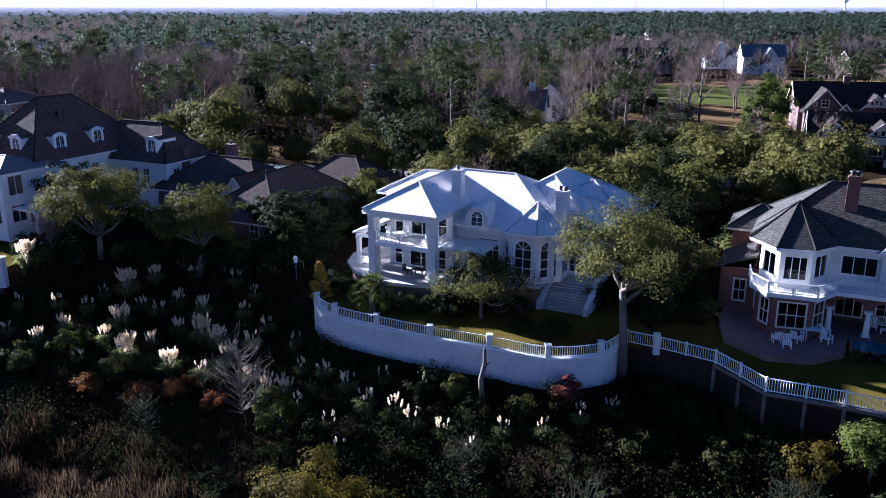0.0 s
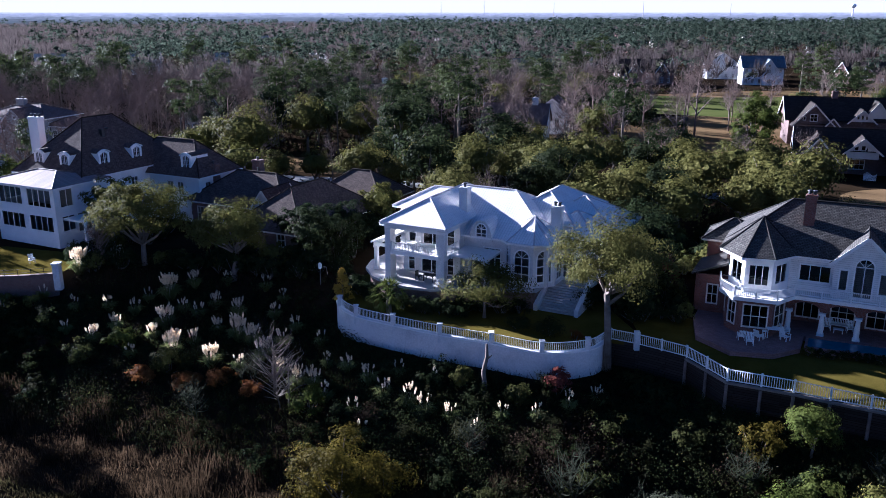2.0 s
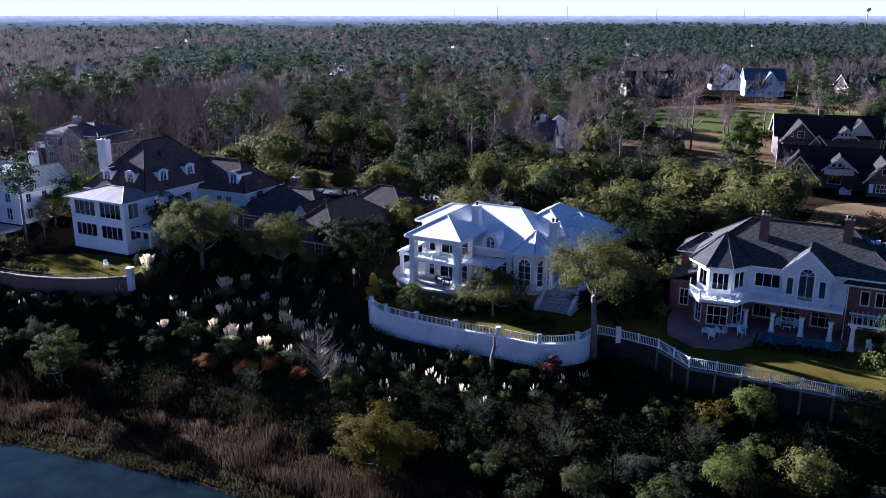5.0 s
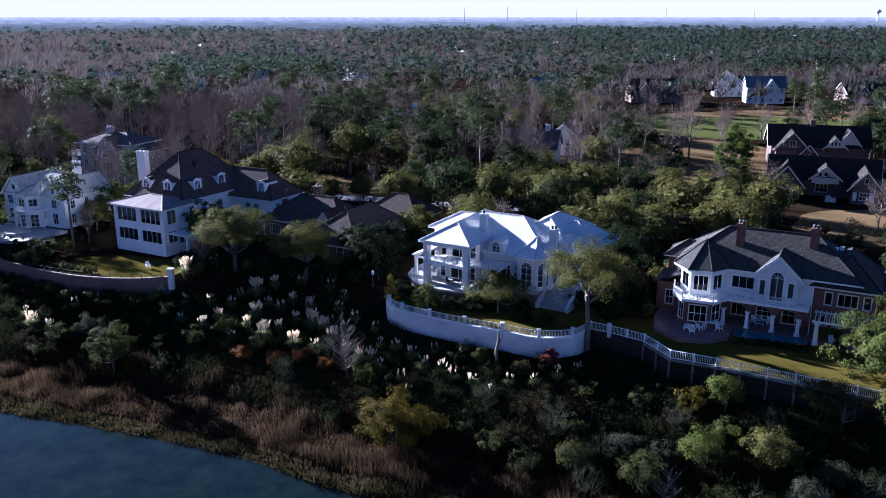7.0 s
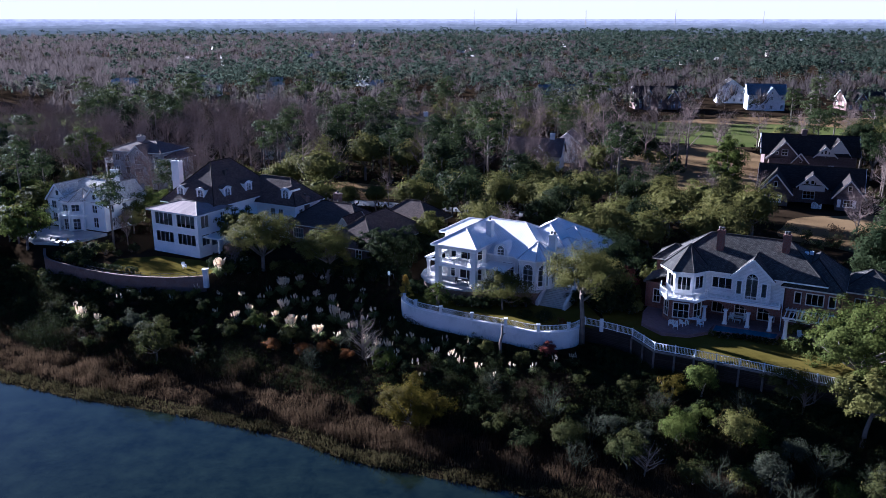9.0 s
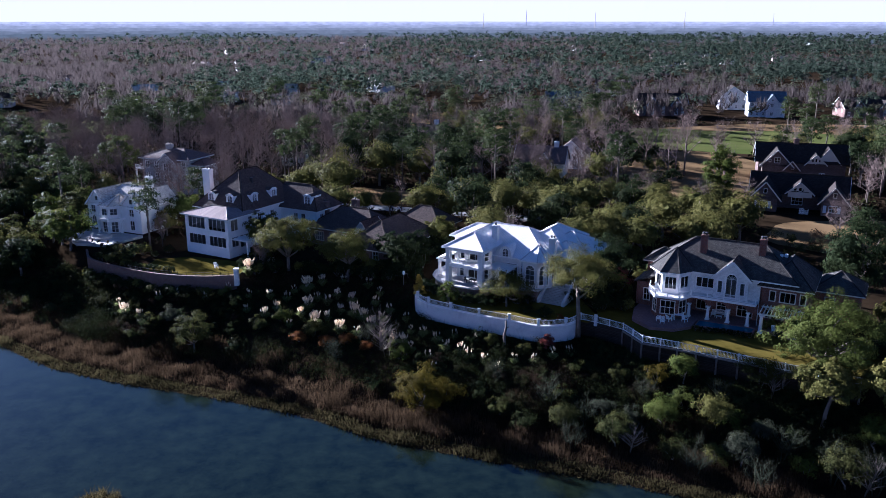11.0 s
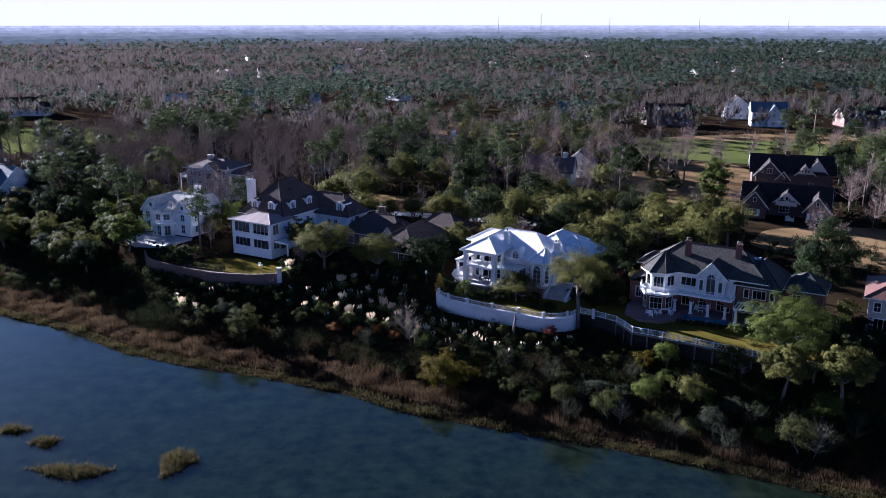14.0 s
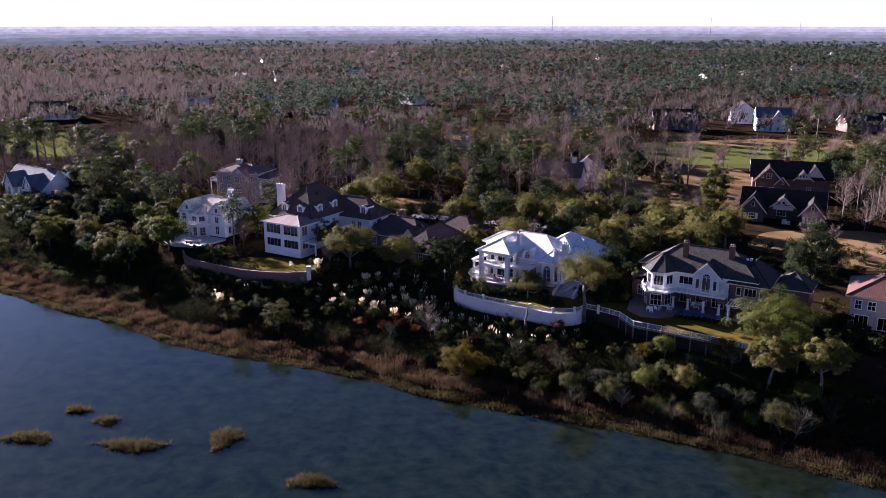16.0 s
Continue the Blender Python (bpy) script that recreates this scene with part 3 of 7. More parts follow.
def hip(house, x0, x1, y0, y1, z, rise, material, along="auto", cap=None, trim=None, caplabel="", edge=0.22):
    """A hipped roof over its eave rectangle."""
    w, d = x1 - x0, y1 - y0
    along = ("x" if w >= d else "y") if along == "auto" else along
    if along == "x":
        h = min(d / 2, w / 2 - 0.01)
        a, b = (x0 + h, (y0 + y1) / 2, z + rise), (x1 - h, (y0 + y1) / 2, z + rise)
    else:
        h = min(w / 2, d / 2 - 0.01)
        a, b = ((x0 + x1) / 2, y0 + h, z + rise), ((x0 + x1) / 2, y1 - h, z + rise)
    c = [(x0, y0, z), (x1, y0, z), (x1, y1, z), (x0, y1, z)]
    g = Geo()
    if along == "x":
        faces = [[c[0], c[1], b, a], [c[1], c[2], b], [c[2], c[3], a, b], [c[3], c[0], a]]
        lines = [(c[0], a), (c[3], a), (c[1], b), (c[2], b), (a, b)]
    else:
        faces = [[c[0], c[1], a], [c[1], c[2], b, a], [c[2], c[3], b], [c[3], c[0], a, b]]
        lines = [(c[0], a), (c[1], a), (c[2], b), (c[3], b), (a, b)]
    for f in faces:
        g.face(f)
    g.face([(*p[:2], z - 0.02) for p in c[::-1]])
    roof = part("roof", g, material, house)
    for line in lines:
        part("ridge_cap", caps([line]), cap or material, roof, caplabel)
    e = edge
    for b in ((x0, x1, y0, y0 + 0.12), (x0, x1, y1 - 0.12, y1), (x0, x0 + 0.12, y0 + 0.12, y1 - 0.12), (x1 - 0.12, x1, y0 + 0.12, y1 - 0.12)):
        g = Geo()
        g.box(*b, z - e, z - 0.025)
        part("fascia", g, trim or WHITE, roof)
    return roof


def gable(house, x0, x1, y0, y1, z, rise, material, along="y", trim=None, over=0.35, wallmat=None, holes=(), thick=0.16, cap=None):
    """A gabled roof; the ridge runs along y (gables front and back) or x."""
    def P(s, t, h):
        return (s, t, h) if along == "y" else (t, s, h)

    a0, a1, b0, b1 = (x0, x1, y0, y1) if along == "y" else (y0, y1, x0, x1)
    m = (a0 + a1) / 2
    k = rise / (m - a0)
    roof = Geo()
    for e, sgn in ((a0 - over, 1), (a1 + over, -1)):
        low, top = z - over * k, z + rise
        q = [P(e, b0 - over, low), P(m, b0 - over, top), P(m, b1 + over, top), P(e, b1 + over, low)]
        if (sgn < 0) != (along == "x"):
            pass
        up = [Vector(p) + Vector((0, 0, thick)) for p in q]
        roof.face(up if (sgn < 0) == (along == "y") else up[::-1])
        roof.face(q)
        for i in range(4):
            j = (i + 1) % 4
            roof.face([q[i], q[j], up[j], up[i]])
    r = part("roof", roof, material, house)
    part("ridge_cap", caps([(P(m, b0 - over, z + rise + thick), P(m, b1 + over, z + rise + thick))], 0.1), cap or material, r)
    for bb in (b0 - over - 0.05, b1 + over + 0.05):
        for e in (a0 - over, a1 + over):
            g = Geo()
            g.beam(P(e, bb, z - over * k), P(m, bb, z + rise), 0.06, 0.3)
            part("bargeboard", g, trim or WHITE, r)
    if wallmat:
        for front in (True, False):
            if along == "y":
                w = Wall(house, x0 if front else x1, y0 if front else y1, 0 if front else 180)
            else:
                w = Wall(house, x0 if front else x1, y1 if front else y0, 270 if front else 90)
            span = a1 - a0
            w.build([(0, z), (span, z), (span / 2, z + rise)], wallmat, [h for h in holes] if front else [], trim=trim)
    return r


def chimney(house, x, y, z0, z1, w, d, material, pots=2, label=""):
    g = Geo()
    g.box(x - w / 2, x + w / 2, y - d / 2, y + d / 2, z0, z1)
    g.box(x - w / 2 - 0.07, x + w / 2 + 0.07, y - d / 2 - 0.07, y + d / 2 + 0.07, z1 - 0.35, z1 - 0.12)
    c = part("chimney", g, material, house, label)
    for i in range(pots):
        px = x + (i - (pots - 1) / 2) * w * 0.45
        g = Geo()
        g.tube([(px, y, z1 - 0.02), (px, y, z1 + 0.30), (px, y, z1 + 0.32), (px, y, z1 + 0.42)], [0.17, 0.15, 0.26, 0.22], 8)
        part("chimney_cap", g, DARKMETAL, c, "black metal chimney cap")


def railing(house, pts, z, h=1.0, material=None, gap=0.16, name="railing", posts=True, label=""):
    """Posts, rails and pickets along a line of (x, y) points."""
    for (ax, ay), (bx, by) in zip(pts, pts[1:]):
        g = Geo()
        a, b = Vector((ax, ay, z)), Vector((bx, by, z))
        n = max(2, int((b - a).length / gap))
        for zz in (0.12, h - 0.05):
            g.beam(a + Vector((0, 0, zz)), b + Vector((0, 0, zz)), 0.07, 0.07)
        rail = part(name, g, material or WHITE, house, label)
        for i in range(1, n):
            p = a.lerp(b, i / n)
            g = Geo()
            g.beam(p + Vector((0, 0, 0.12)), p + Vector((0, 0, h - 0.05)), 0.035, 0.035)
            part("picket", g, material or WHITE, rail)
    if posts:
        for x, y in pts:
            g = Geo()
            g.box(x - 0.07, x + 0.07, y - 0.07, y + 0.07, z, z + h + 0.08)
            part("post", g, material or WHITE, house)


def column(house, x, y, z0, z1, r=0.22, material=None, square=False):
    g = Geo()
    if square:
        g.box(x - r, x + r, y - r, y + r, z0, z1)
        g.box(x - r - 0.06, x + r + 0.06, y - r - 0.06, y + r + 0.06, z0, z0 + 0.3)
        g.box(x - r - 0.07, x + r + 0.07, y - r - 0.07, y + r + 0.07, z1 - 0.25, z1 - 0.02)
    else:
        g.box(x - r * 1.4, x + r * 1.4, y - r * 1.4, y + r * 1.4, z0, z0 + 0.18)
        g.tube([(x, y, z0 + 0.18), (x, y, z0 + 0.9), (x, y, z1 - 0.2)], [r * 1.1, r * 1.05, r * 0.82], 14)
        g.box(x - r * 1.3, x + r * 1.3, y - r * 1.3, y + r * 1.3, z1 - 0.2, z1)
    part("column", g, material or WHITE, house)


def facet_walls(house, pts, z0, z1, material, holes_for, trim=None, label=""):
    """Walls along a line of plan points, seen from outside with the points running left to right."""
    for i, (a, b) in enumerate(zip(pts, pts[1:])):
        L = math.hypot(b[0] - a[0], b[1] - a[1])
        Wall(house, *a, math.degrees(math.atan2(b[1] - a[1], b[0] - a[0]))).build(rect(L, z0, z1), material, holes_for(i, L), label, trim=trim)


def fan_roof(house, rim, apex, material, z, cap=None):
    """A faceted roof from a rim of plan points up to an apex."""
    g, lines = Geo(), []
    n = len(rim)
    for i in range(n):
        a, b = (*rim[i], z), (*rim[(i + 1) % n], z)
        g.face([a, b, apex])
        lines.append((a, apex))
    g.face([(*p, z - 0.02) for p in rim[::-1]])
    r = part("roof", g, material, house)
    for line in lines:
        part("ridge_cap", caps([line], 0.09), cap or material, r)
    for i in range(n):
        a, b = rim[i], rim[(i + 1) % n]
        f = Geo()
        f.beam((*a, z - 0.13), (*b, z - 0.13), 0.12, 0.2)
        part("fascia", f, WHITE, r)


def octagon(cx, cy, r, n=8, turn=22.5):
    return [(cx + r * math.cos(radians(turn + 360 * i / n)), cy + r * math.sin(radians(turn + 360 * i / n))) for i in range(n)]


# ---------- the white tile-roofed house ----------
def white_house():
    h = thing("house", "white stucco house with white barrel-tile hipped roofs and arched windows", "house", pose(-0.6, 72.2, 0, 0, 0, -27))
    F, U2 = 8.0, 11.3
    # terrace slab with a rounded front
    g = Geo()
    edge = [(-12.8, 5.5), (-11.8, 2.8), (-9.5, 0.5), (-7.0, -0.7), (-4.2, -1.1), (-1.6, -0.7), (0.6, 0.6), (2.2, 2.4), (4.3, 2.6), (6.6, 3.2), (8.6, 4.2), (8.9, 7.8), (13.2, 7.8), (13.4, 10), (4, 12), (-12.6, 12)]
    g.prism(edge, F - 0.28, F)
    part("terrace", g, TERRACE, h, "pale stone terrace with a curved edge")
    g = Geo()
    g.prism([(x * 0.965 + 0.02, (y - 5) * 0.93 + 5) for x, y in edge], PLATEAU - 0.4, F - 0.285)
    part("terrace_base", g, BROWNBRICK, h, "shaded brick base of the terrace")
    # two-storey porch with corner piers
    for x in (-7.35, -0.75):
        for dx, dy in ((0, 0.75), (0.55, 1.2)):
            column(h, x + (dx if x < -4 else -dx) * (1 if x > -4 else 0), 0.75 + (dy - 0.75), F, 14.3, 0.34, STUCCO, True)
    g = Geo()
    g.box(-7.7, -0.4, 0.45, 4.3, U2 - 0.42, U2)
    part("balcony_floor", g, WHITE, h)
    g = Geo()
    g.box(-7.7, -0.4, 0.4, 0.9, 13.75, 14.3)
    g.box(-7.7, -7.1, 0.9, 4.0, 13.75, 14.3)
    g.box(-1.0, -0.4, 0.9, 4.0, 13.75, 14.3)
    part("porch_beam", g, WHITE, h)
    railing(h, [(-6.9, 0.6), (-4.1, 0.35), (-1.2, 0.6)], U2, 0.95, gap=0.2, label="white curved balcony railing")
    railing(h, [(-0.6, 1.2), (-0.6, 4.2)], U2, 0.95, gap=0.2)
    box_walls(h, -7.6, -0.5, 4.3, 15.5, F, 14.35, STUCCO,
              front=[(0.7, 1.7, U2 + 0.1, U2 + 2.3, 1, 2), (2.5, 5.0, U2 + 0.05, U2 + 2.4, 2, 1), (5.5, 6.5, U2 + 0.1, U2 + 2.3, 1, 2), (0.6, 1.5, F + 0.1, F + 2.4, 1, 2), (2.3, 4.9, F + 0.05, F + 2.5, 2, 1), (5.5, 6.4, F + 0.1, F + 2.3, 1, 2)],
              right=[(0.7, 2.4, U2 + 0.3, U2 + 2.2, 2, 1), (0.6, 2.2, F + 0.1, F + 2.4, 2, 1)])
    hip(h, -8, 0, 0, 17, 14.5, 2.25, WHITETILE, "y")
    # side porch under a lower roof
    g = Geo()
    g.hexa([(-10.8, 2.4, 11.15), (-7.4, 2.4, 12.3), (-7.4, 14, 12.3), (-10.8, 14, 11.15)], [(-10.8, 2.4, 11.35), (-7.4, 2.4, 12.6), (-7.4, 14, 12.6), (-10.8, 14, 11.35)])
    part("roof", g, WHITETILE, h)
    g = Geo()
    g.box(-10.6, -10.35, 2.7, 13.8, 10.8, 11.15)
    g.box(-10.35, -7.6, 2.7, 2.95, 10.8, 11.15)
    part("porch_beam", g, WHITE, h)
    for y in (3.0, 6.5, 10, 13.4):
        column(h, -10.4, y, F, 10.8, 0.2, STUCCO, True)
    # left rear wing
    box_walls(h, -10.7, -7.62, 9, 15.0, F, 14.2, STUCCO, front=[(0.8, 2.2, U2 + 0.4, U2 + 2.2, 2, 1)], left=[(1, 2.2, U2 + 0.3, U2 + 2.1, 2, 2)])
    hip(h, -11.4, -1, 8.2, 15.8, 14.25, 2.0, WHITETILE, "x")
    # main body
    box_walls(h, -0.48, 9.3, 5.4, 18, F, 12.8, STUCCO,
              front=[(0.5, 1.9, F + 0.1, F + 2.5, 2, 1), (2.3, 4.4, F + 0.3, F + 3.6, 3, 3)])
    hip(h, -11.0, 10.0, 4.6, 18.8, 12.9, 3.9, WHITETILE, "x")
    # eyebrow dormer with an arched window
    g = Geo()
    n = 10
    arc = [(1.25 * math.cos(math.pi * i / n), 12.85 + 1.85 * math.sin(math.pi * i / n)) for i in range(n + 1)]
    for (a, za), (b, zb) in zip(arc, arc[1:]):
        g.hexa([(1.9 + b, 4.5, zb - 0.1), (1.9 + a, 4.5, za - 0.1), (1.9 + a, 8.5, za - 0.1), (1.9 + b, 8.5, zb - 0.1)], [(1.9 + b, 4.45, zb + 0.06), (1.9 + a, 4.45, za + 0.06), (1.9 + a, 8.5, za + 0.06), (1.9 + b, 8.5, zb + 0.06)])
    part("dormer", g, WHITETILE, h, "rounded eyebrow dormer")
    Wall(h, 0.65, 4.62, 0).build([(p + 1.25, z) for p, z in arc] + [(0.0, 12.4), (2.5, 12.4)], STUCCO, [(0.6, 1.9, 12.75, 14.4, 2, 2, True)])
    # slatted sunshade over the terrace
    for x in (0.0, 3.8):
        g = Geo()
        g.beam((x, 1.3, 11.15), (x, 5.4, 11.15), 0.14, 0.2)
        part("pergola_beam", g, WHITE, h)
    for i in range(15):
        y = 1.4 + i * 0.28
        g = Geo()
        g.beam((-0.3, y, 11.34), (3.9, y, 11.34), 0.09, 0.16)
        part("pergola_slat", g, WHITE, h)
    column(h, 1.2, 3.3, F, 11.1, 0.2, STUCCO, True)
    column(h, 3.7, 1.7, F, 11.1, 0.2, STUCCO, True)
    # faceted bay with tall arched windows
    cx, cy, r = 6.7, 7.6, 3.35
    rim = octagon(cx, cy, r)
    order = [rim[3], rim[4], rim[5], rim[6], rim[7], rim[0]]
    facet_walls(h, order, F, 12.85, STUCCO, lambda i, L: [(0.4, L - 0.4, F + 0.5, 12.1, 2, 3, True)] if i < 5 else [])
    fan_roof(h, octagon(cx, cy, r + 0.65), (cx, cy + 0.6, 15.0), WHITETILE, 12.9)
    # right wings
    box_walls(h, 2.6, 10.0, 10, 21.4, F, 14.0, STUCCO)
    hip(h, 1.9, 10.7, 9.3, 22, 14.15, 2.5, WHITETILE, "y")
    box_walls(h, 7.0, 13.3, 8.8, 15.4, F, 12.8, STUCCO, front=[(2.8, 4.0, F + 0.3, F + 3.2, 2, 3, True), (4.6, 5.8, F + 0.3, F + 3.2, 2, 3, True)], right=[(1, 2.4, F + 0.4, F + 2.6, 2, 2)])
    hip(h, 6.3, 14.0, 8.0, 16.2, 12.9, 2.25, WHITETILE, "x")
    box_walls(h, 5.0, 14.2, 11.8, 20.8, F, 12.9, STUCCO, right=[(1, 2.4, F + 0.4, F + 2.6, 2, 2), (4, 5.4, F + 0.4, F + 2.6, 2, 2)])
    hip(h, 4.2, 15.0, 11.0, 21.6, 13.0, 2.9, WHITETILE, "x")
    chimney(h, -1.2, 6.9, 14.8, 17.7, 0.95, 0.95, STUCCO, 1)
    chimney(h, 8.9, 8.9, 13.2, 16.2, 1.1, 0.9, STUCCO, 2)
    for x, y, z in ((-2.5, 10, 15.9), (-2.0, 9.0, 15.55)):
        g = Geo()
        g.tube([(x, y, z - 0.2), (x, y, z + 0.25)], [0.12, 0.12], 8)
        g.tube([(x, y, z + 0.25), (x, y, z + 0.4)], [0.22, 0.1], 8)
        part("roof_vent", g, STUCCO, h)
    # garden steps
    for i in range(12):
        g = Geo()
        k = 12 - i
        g.box(8.9, 12.9, 4.2 + i * 0.3, 4.2 + (i + 1) * 0.3, PLATEAU - 0.2, F - 0.18 * (11 - i))
        part("step", g, TERRACE, h)
    for x in (8.6, 13.1):
        g = Geo()
        g.hexa([(x - 0.22, 3.9, PLATEAU - 0.2), (x + 0.22, 3.9, PLATEAU - 0.2), (x + 0.22, 8.0, PLATEAU - 0.2), (x - 0.22, 8.0, PLATEAU - 0.2)], [(x - 0.22, 3.9, 6.5), (x + 0.22, 3.9, 6.5), (x + 0.22, 8.0, F + 0.5), (x - 0.22, 8.0, F + 0.5)])
        part("stair_wall", g, STUCCO, h)
    return h


white_house()


# ---------- the brick house with a turret ----------
def brick_house():
    h = thing("house", "brick and white-sided house with a turret, arcade and slate-grey shingle roof", "house", pose(30, 66, 0, 0, 0, -26))
    F, U2 = 6.3, 10.0
    g = Geo()
    g.prism([(-6, 0), (-4.9, -4.8), (-1.4, -7.3), (2.2, -6.4), (4.3, -3.8), (4.4, -0.4), (13.4, 0.2), (19.5, -1.4), (20, 3), (20, 10), (-6, 10)], PLATEAU - 0.3, F)
    part("patio", g, PAVER, h, "rose brick patio with chamfered corners")
    # turret: brick below, white above
    cx, cy = -0.6, 1.4
    low = [(-3.6, 3.4), (-2.9, -0.9), (-1.6, -2.3), (1.5, -1.9), (2.5, 0.5), (2.5, 3.6)]
    def lowh(i, L):
        if i == 2:
            return [(0.45, L - 0.4, F + 0.7, F + 3.0, 3, 2)]
        return [(0.35, L - 0.35, F + 0.7, F + 3.0, 2, 2)] if i in (1, 3) else ([(1.2, 2.4, F + 0.9, F + 2.8, 2, 2)] if i == 0 else [])
    facet_walls(h, low, F, U2 - 0.3, BRICK, lowh, CREAM)
    deck = [(-4.0, 3.2), (-3.7, -0.5), (-2.1, -2.6), (1.9, -2.2), (3.2, 0.2), (12.9, 0.35), (12.9, 4.2), (-4, 4.2)]
    g = Geo()
    g.prism(deck, U2 - 0.35, U2)
    part("balcony_floor", g, WHITE, h)
    railing(h, [(-3.95, 1.6), (-3.6, -0.5), (-2.0, -2.45), (-0.1, -2.3), (1.8, -2.1), (3.1, 0.25)], U2, 1.0, gap=0.17, label="white balcony railing round the turret")
    railing(h, [(3.1, 0.5), (5.5, 0.5), (8.0, 0.5), (10.4, 0.5), (12.8, 0.5)], U2, 1.0, gap=0.17, label="white balcony railing")
    up = [(-3.3, 4.2), (-3.2, 1.6), (-1.5, -0.6), (1.0, -0.2), (2.3, 2.2), (2.3, 4.2)]
    def uph(i, L):
        if i == 2:
            return [(0.35, L - 0.3, U2 + 0.7, U2 + 2.8, 3, 1)]
        return [(0.45, L - 0.45, U2 + 0.8, U2 + 2.8, 2, 1)] if i in (1, 3) else []
    facet_walls(h, up, U2, 13.5, WHITE, uph)
    rim = [(-4.2, 5.0), (-4.1, 1.3), (-1.8, -1.3), (1.2, -0.8), (3.0, 2.0), (3.0, 6.0), (0, 9), (-3, 8)]
    fan_roof(h, rim, (-0.7, 4.6, 16.5), SLATE, 13.6)
    # white upper storey with a gabled centre
    Wall(h, 2.3, 2.25, 0).build(rect(10.7, U2, 13.5), SIDING, [(0.9, 3.7, U2 + 1.0, U2 + 2.7, 3, 1)])
    Wall(h, 6.2, 1.38, 0, 0.2).build([(0, U2), (5.2, U2), (5.2, 13.6), (2.6, 16.1), (0, 13.6)], SIDING, [(0.5, 1.3, U2 + 0.75, U2 + 2.85, 1, 1), (1.75, 3.45, U2 + 0.2, U2 + 4.1, 2, 1, True), (3.9, 4.7, U2 + 0.75, U2 + 2.85, 1, 1)])
    gable(h, 6.2, 11.4, 1.55, 8, 13.6, 2.5, SLATE, "y", WHITE, 0.45)
    # arcade below
    def arc(s0, s1):
        return (s0, s1, F, 9.3, 1, 1, True)
    polys = [(0.3, 2.9), (3.4, 6.0), (6.5, 9.1)]
    w = Wall(h, 2.6, 0.7, 0, 0.35)
    out = [(0, F + 2.2), (0, 9.65), (10.4, 9.65), (10.4, F + 2.2)]
    path = []
    for s0, s1 in polys[::-1]:
        o = opening(s0, s1, F + 2.2, 9.35, True)
        path += [(s1, F + 2.2)] + o[2:] + [(s0, F + 2.2)]
    w.build([(0, F + 2.2)] + [(0, 9.65), (10.4, 9.65), (10.4, F + 2.2)] + path, BRICK)
    for x in (2.8, 5.75, 8.85, 11.85):
        column(h, x, 0.55, F, F + 2.25, 0.24)
    Wall(h, 2.4, 4.0, 0).build(rect(10.6, F, U2 - 0.35), BRICK, [(0.8, 3.0, F + 0.4, F + 2.6, 3, 1), (4.0, 6.2, F + 0.3, F + 2.6, 3, 2), (7.2, 9.6, F + 0.2, F + 2.6, 3, 2)], trim=CREAM)
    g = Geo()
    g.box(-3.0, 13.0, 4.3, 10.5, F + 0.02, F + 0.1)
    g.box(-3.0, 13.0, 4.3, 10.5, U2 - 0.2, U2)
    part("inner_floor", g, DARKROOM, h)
    # main roof
    hip(h, -4.3, 18.6, 1.6, 13.6, 13.6, 4.3, SLATE, "x")
    hip(h, -7.0, -1.0, 7.6, 13.2, 12.7, 1.9, SLATE, "x", trim=CREAM)
    Wall(h, 13.0, 3.9, 90).build(rect(8.2, F, 13.5), BRICK)
    Wall(h, 13.0, 13.0, 180).build(rect(18.0, F, 13.5), BRICK)
    box_walls(h, -6.4, -3.8, 8.2, 12.8, F, 12.7, BRICK, trim=CREAM)
    Wall(h, -3.8, 13.0, 270).build(rect(9.0, F, 13.5), BRICK, [(6, 7.2, U2 + 1.6, U2 + 3.0, 2, 2)])
    # low side roof by the turret
    g = Geo()
    g.hexa([(-6.9, 2.2, 10.2), (-3.4, 2.2, 11.6), (-3.4, 8, 11.6), (-6.9, 8, 10.2)], [(-6.9, 2.2, 10.4), (-3.4, 2.2, 11.85), (-3.4, 8, 11.85), (-6.9, 8, 10.4)])
    part("roof", g, SLATE, h)
    Wall(h, -6.5, 2.6, 0).build(rect(3.4, F, 10.3), BRICK, [(1.2, 2.3, F + 0.9, F + 3.0, 2, 2)], trim=CREAM)
    Wall(h, -6.5, 8, 270).build(rect(5.4, F, 10.3), BRICK)
    # right brick wing
    box_walls(h, 13.2, 20.2, 2.6, 12, F, 12.6, BRICK, front=[(1.2, 2.1, 10.3, 12.0, 1, 1), (2.7, 5.0, 10.3, 12.0, 3, 1), (5.6, 6.5, 10.3, 12.0, 1, 1), (0.8, 1.8, F + 1.2, F + 2.6, 1, 1), (2.4, 3.6, F + 1.2, F + 2.6, 2, 1)], trim=CREAM)
    hip(h, 12.6, 20.8, 1.9, 14, 12.75, 3.5, SLATE, "y", trim=CREAM)
    box_walls(h, 20.4, 27, 8, 15, F, 11.5, BRICK, front=[(1.5, 3, 9, 10.6, 2, 1)], trim=CREAM)
    hip(h, 19.8, 27.6, 7.4, 15.6, 11.6, 2.6, SLATE, "x", trim=CREAM)
    # entry pergola before the wing
    for x in (14.1, 19.2):
        column(h, x, -1.5, F, 9.2, 0.26)
    for y in (-1.6, 2.3):
        g = Geo()
        g.beam((13.5, y, 9.32), (20.0, y, 9.32), 0.16, 0.24)
        part("pergola_beam", g, WHITE, h)
    for i in range(12):
        g = Geo()
        g.beam((13.8 + i * 0.53, -2.2, 9.55), (13.8 + i * 0.53, 2.5, 9.55), 0.09, 0.2)
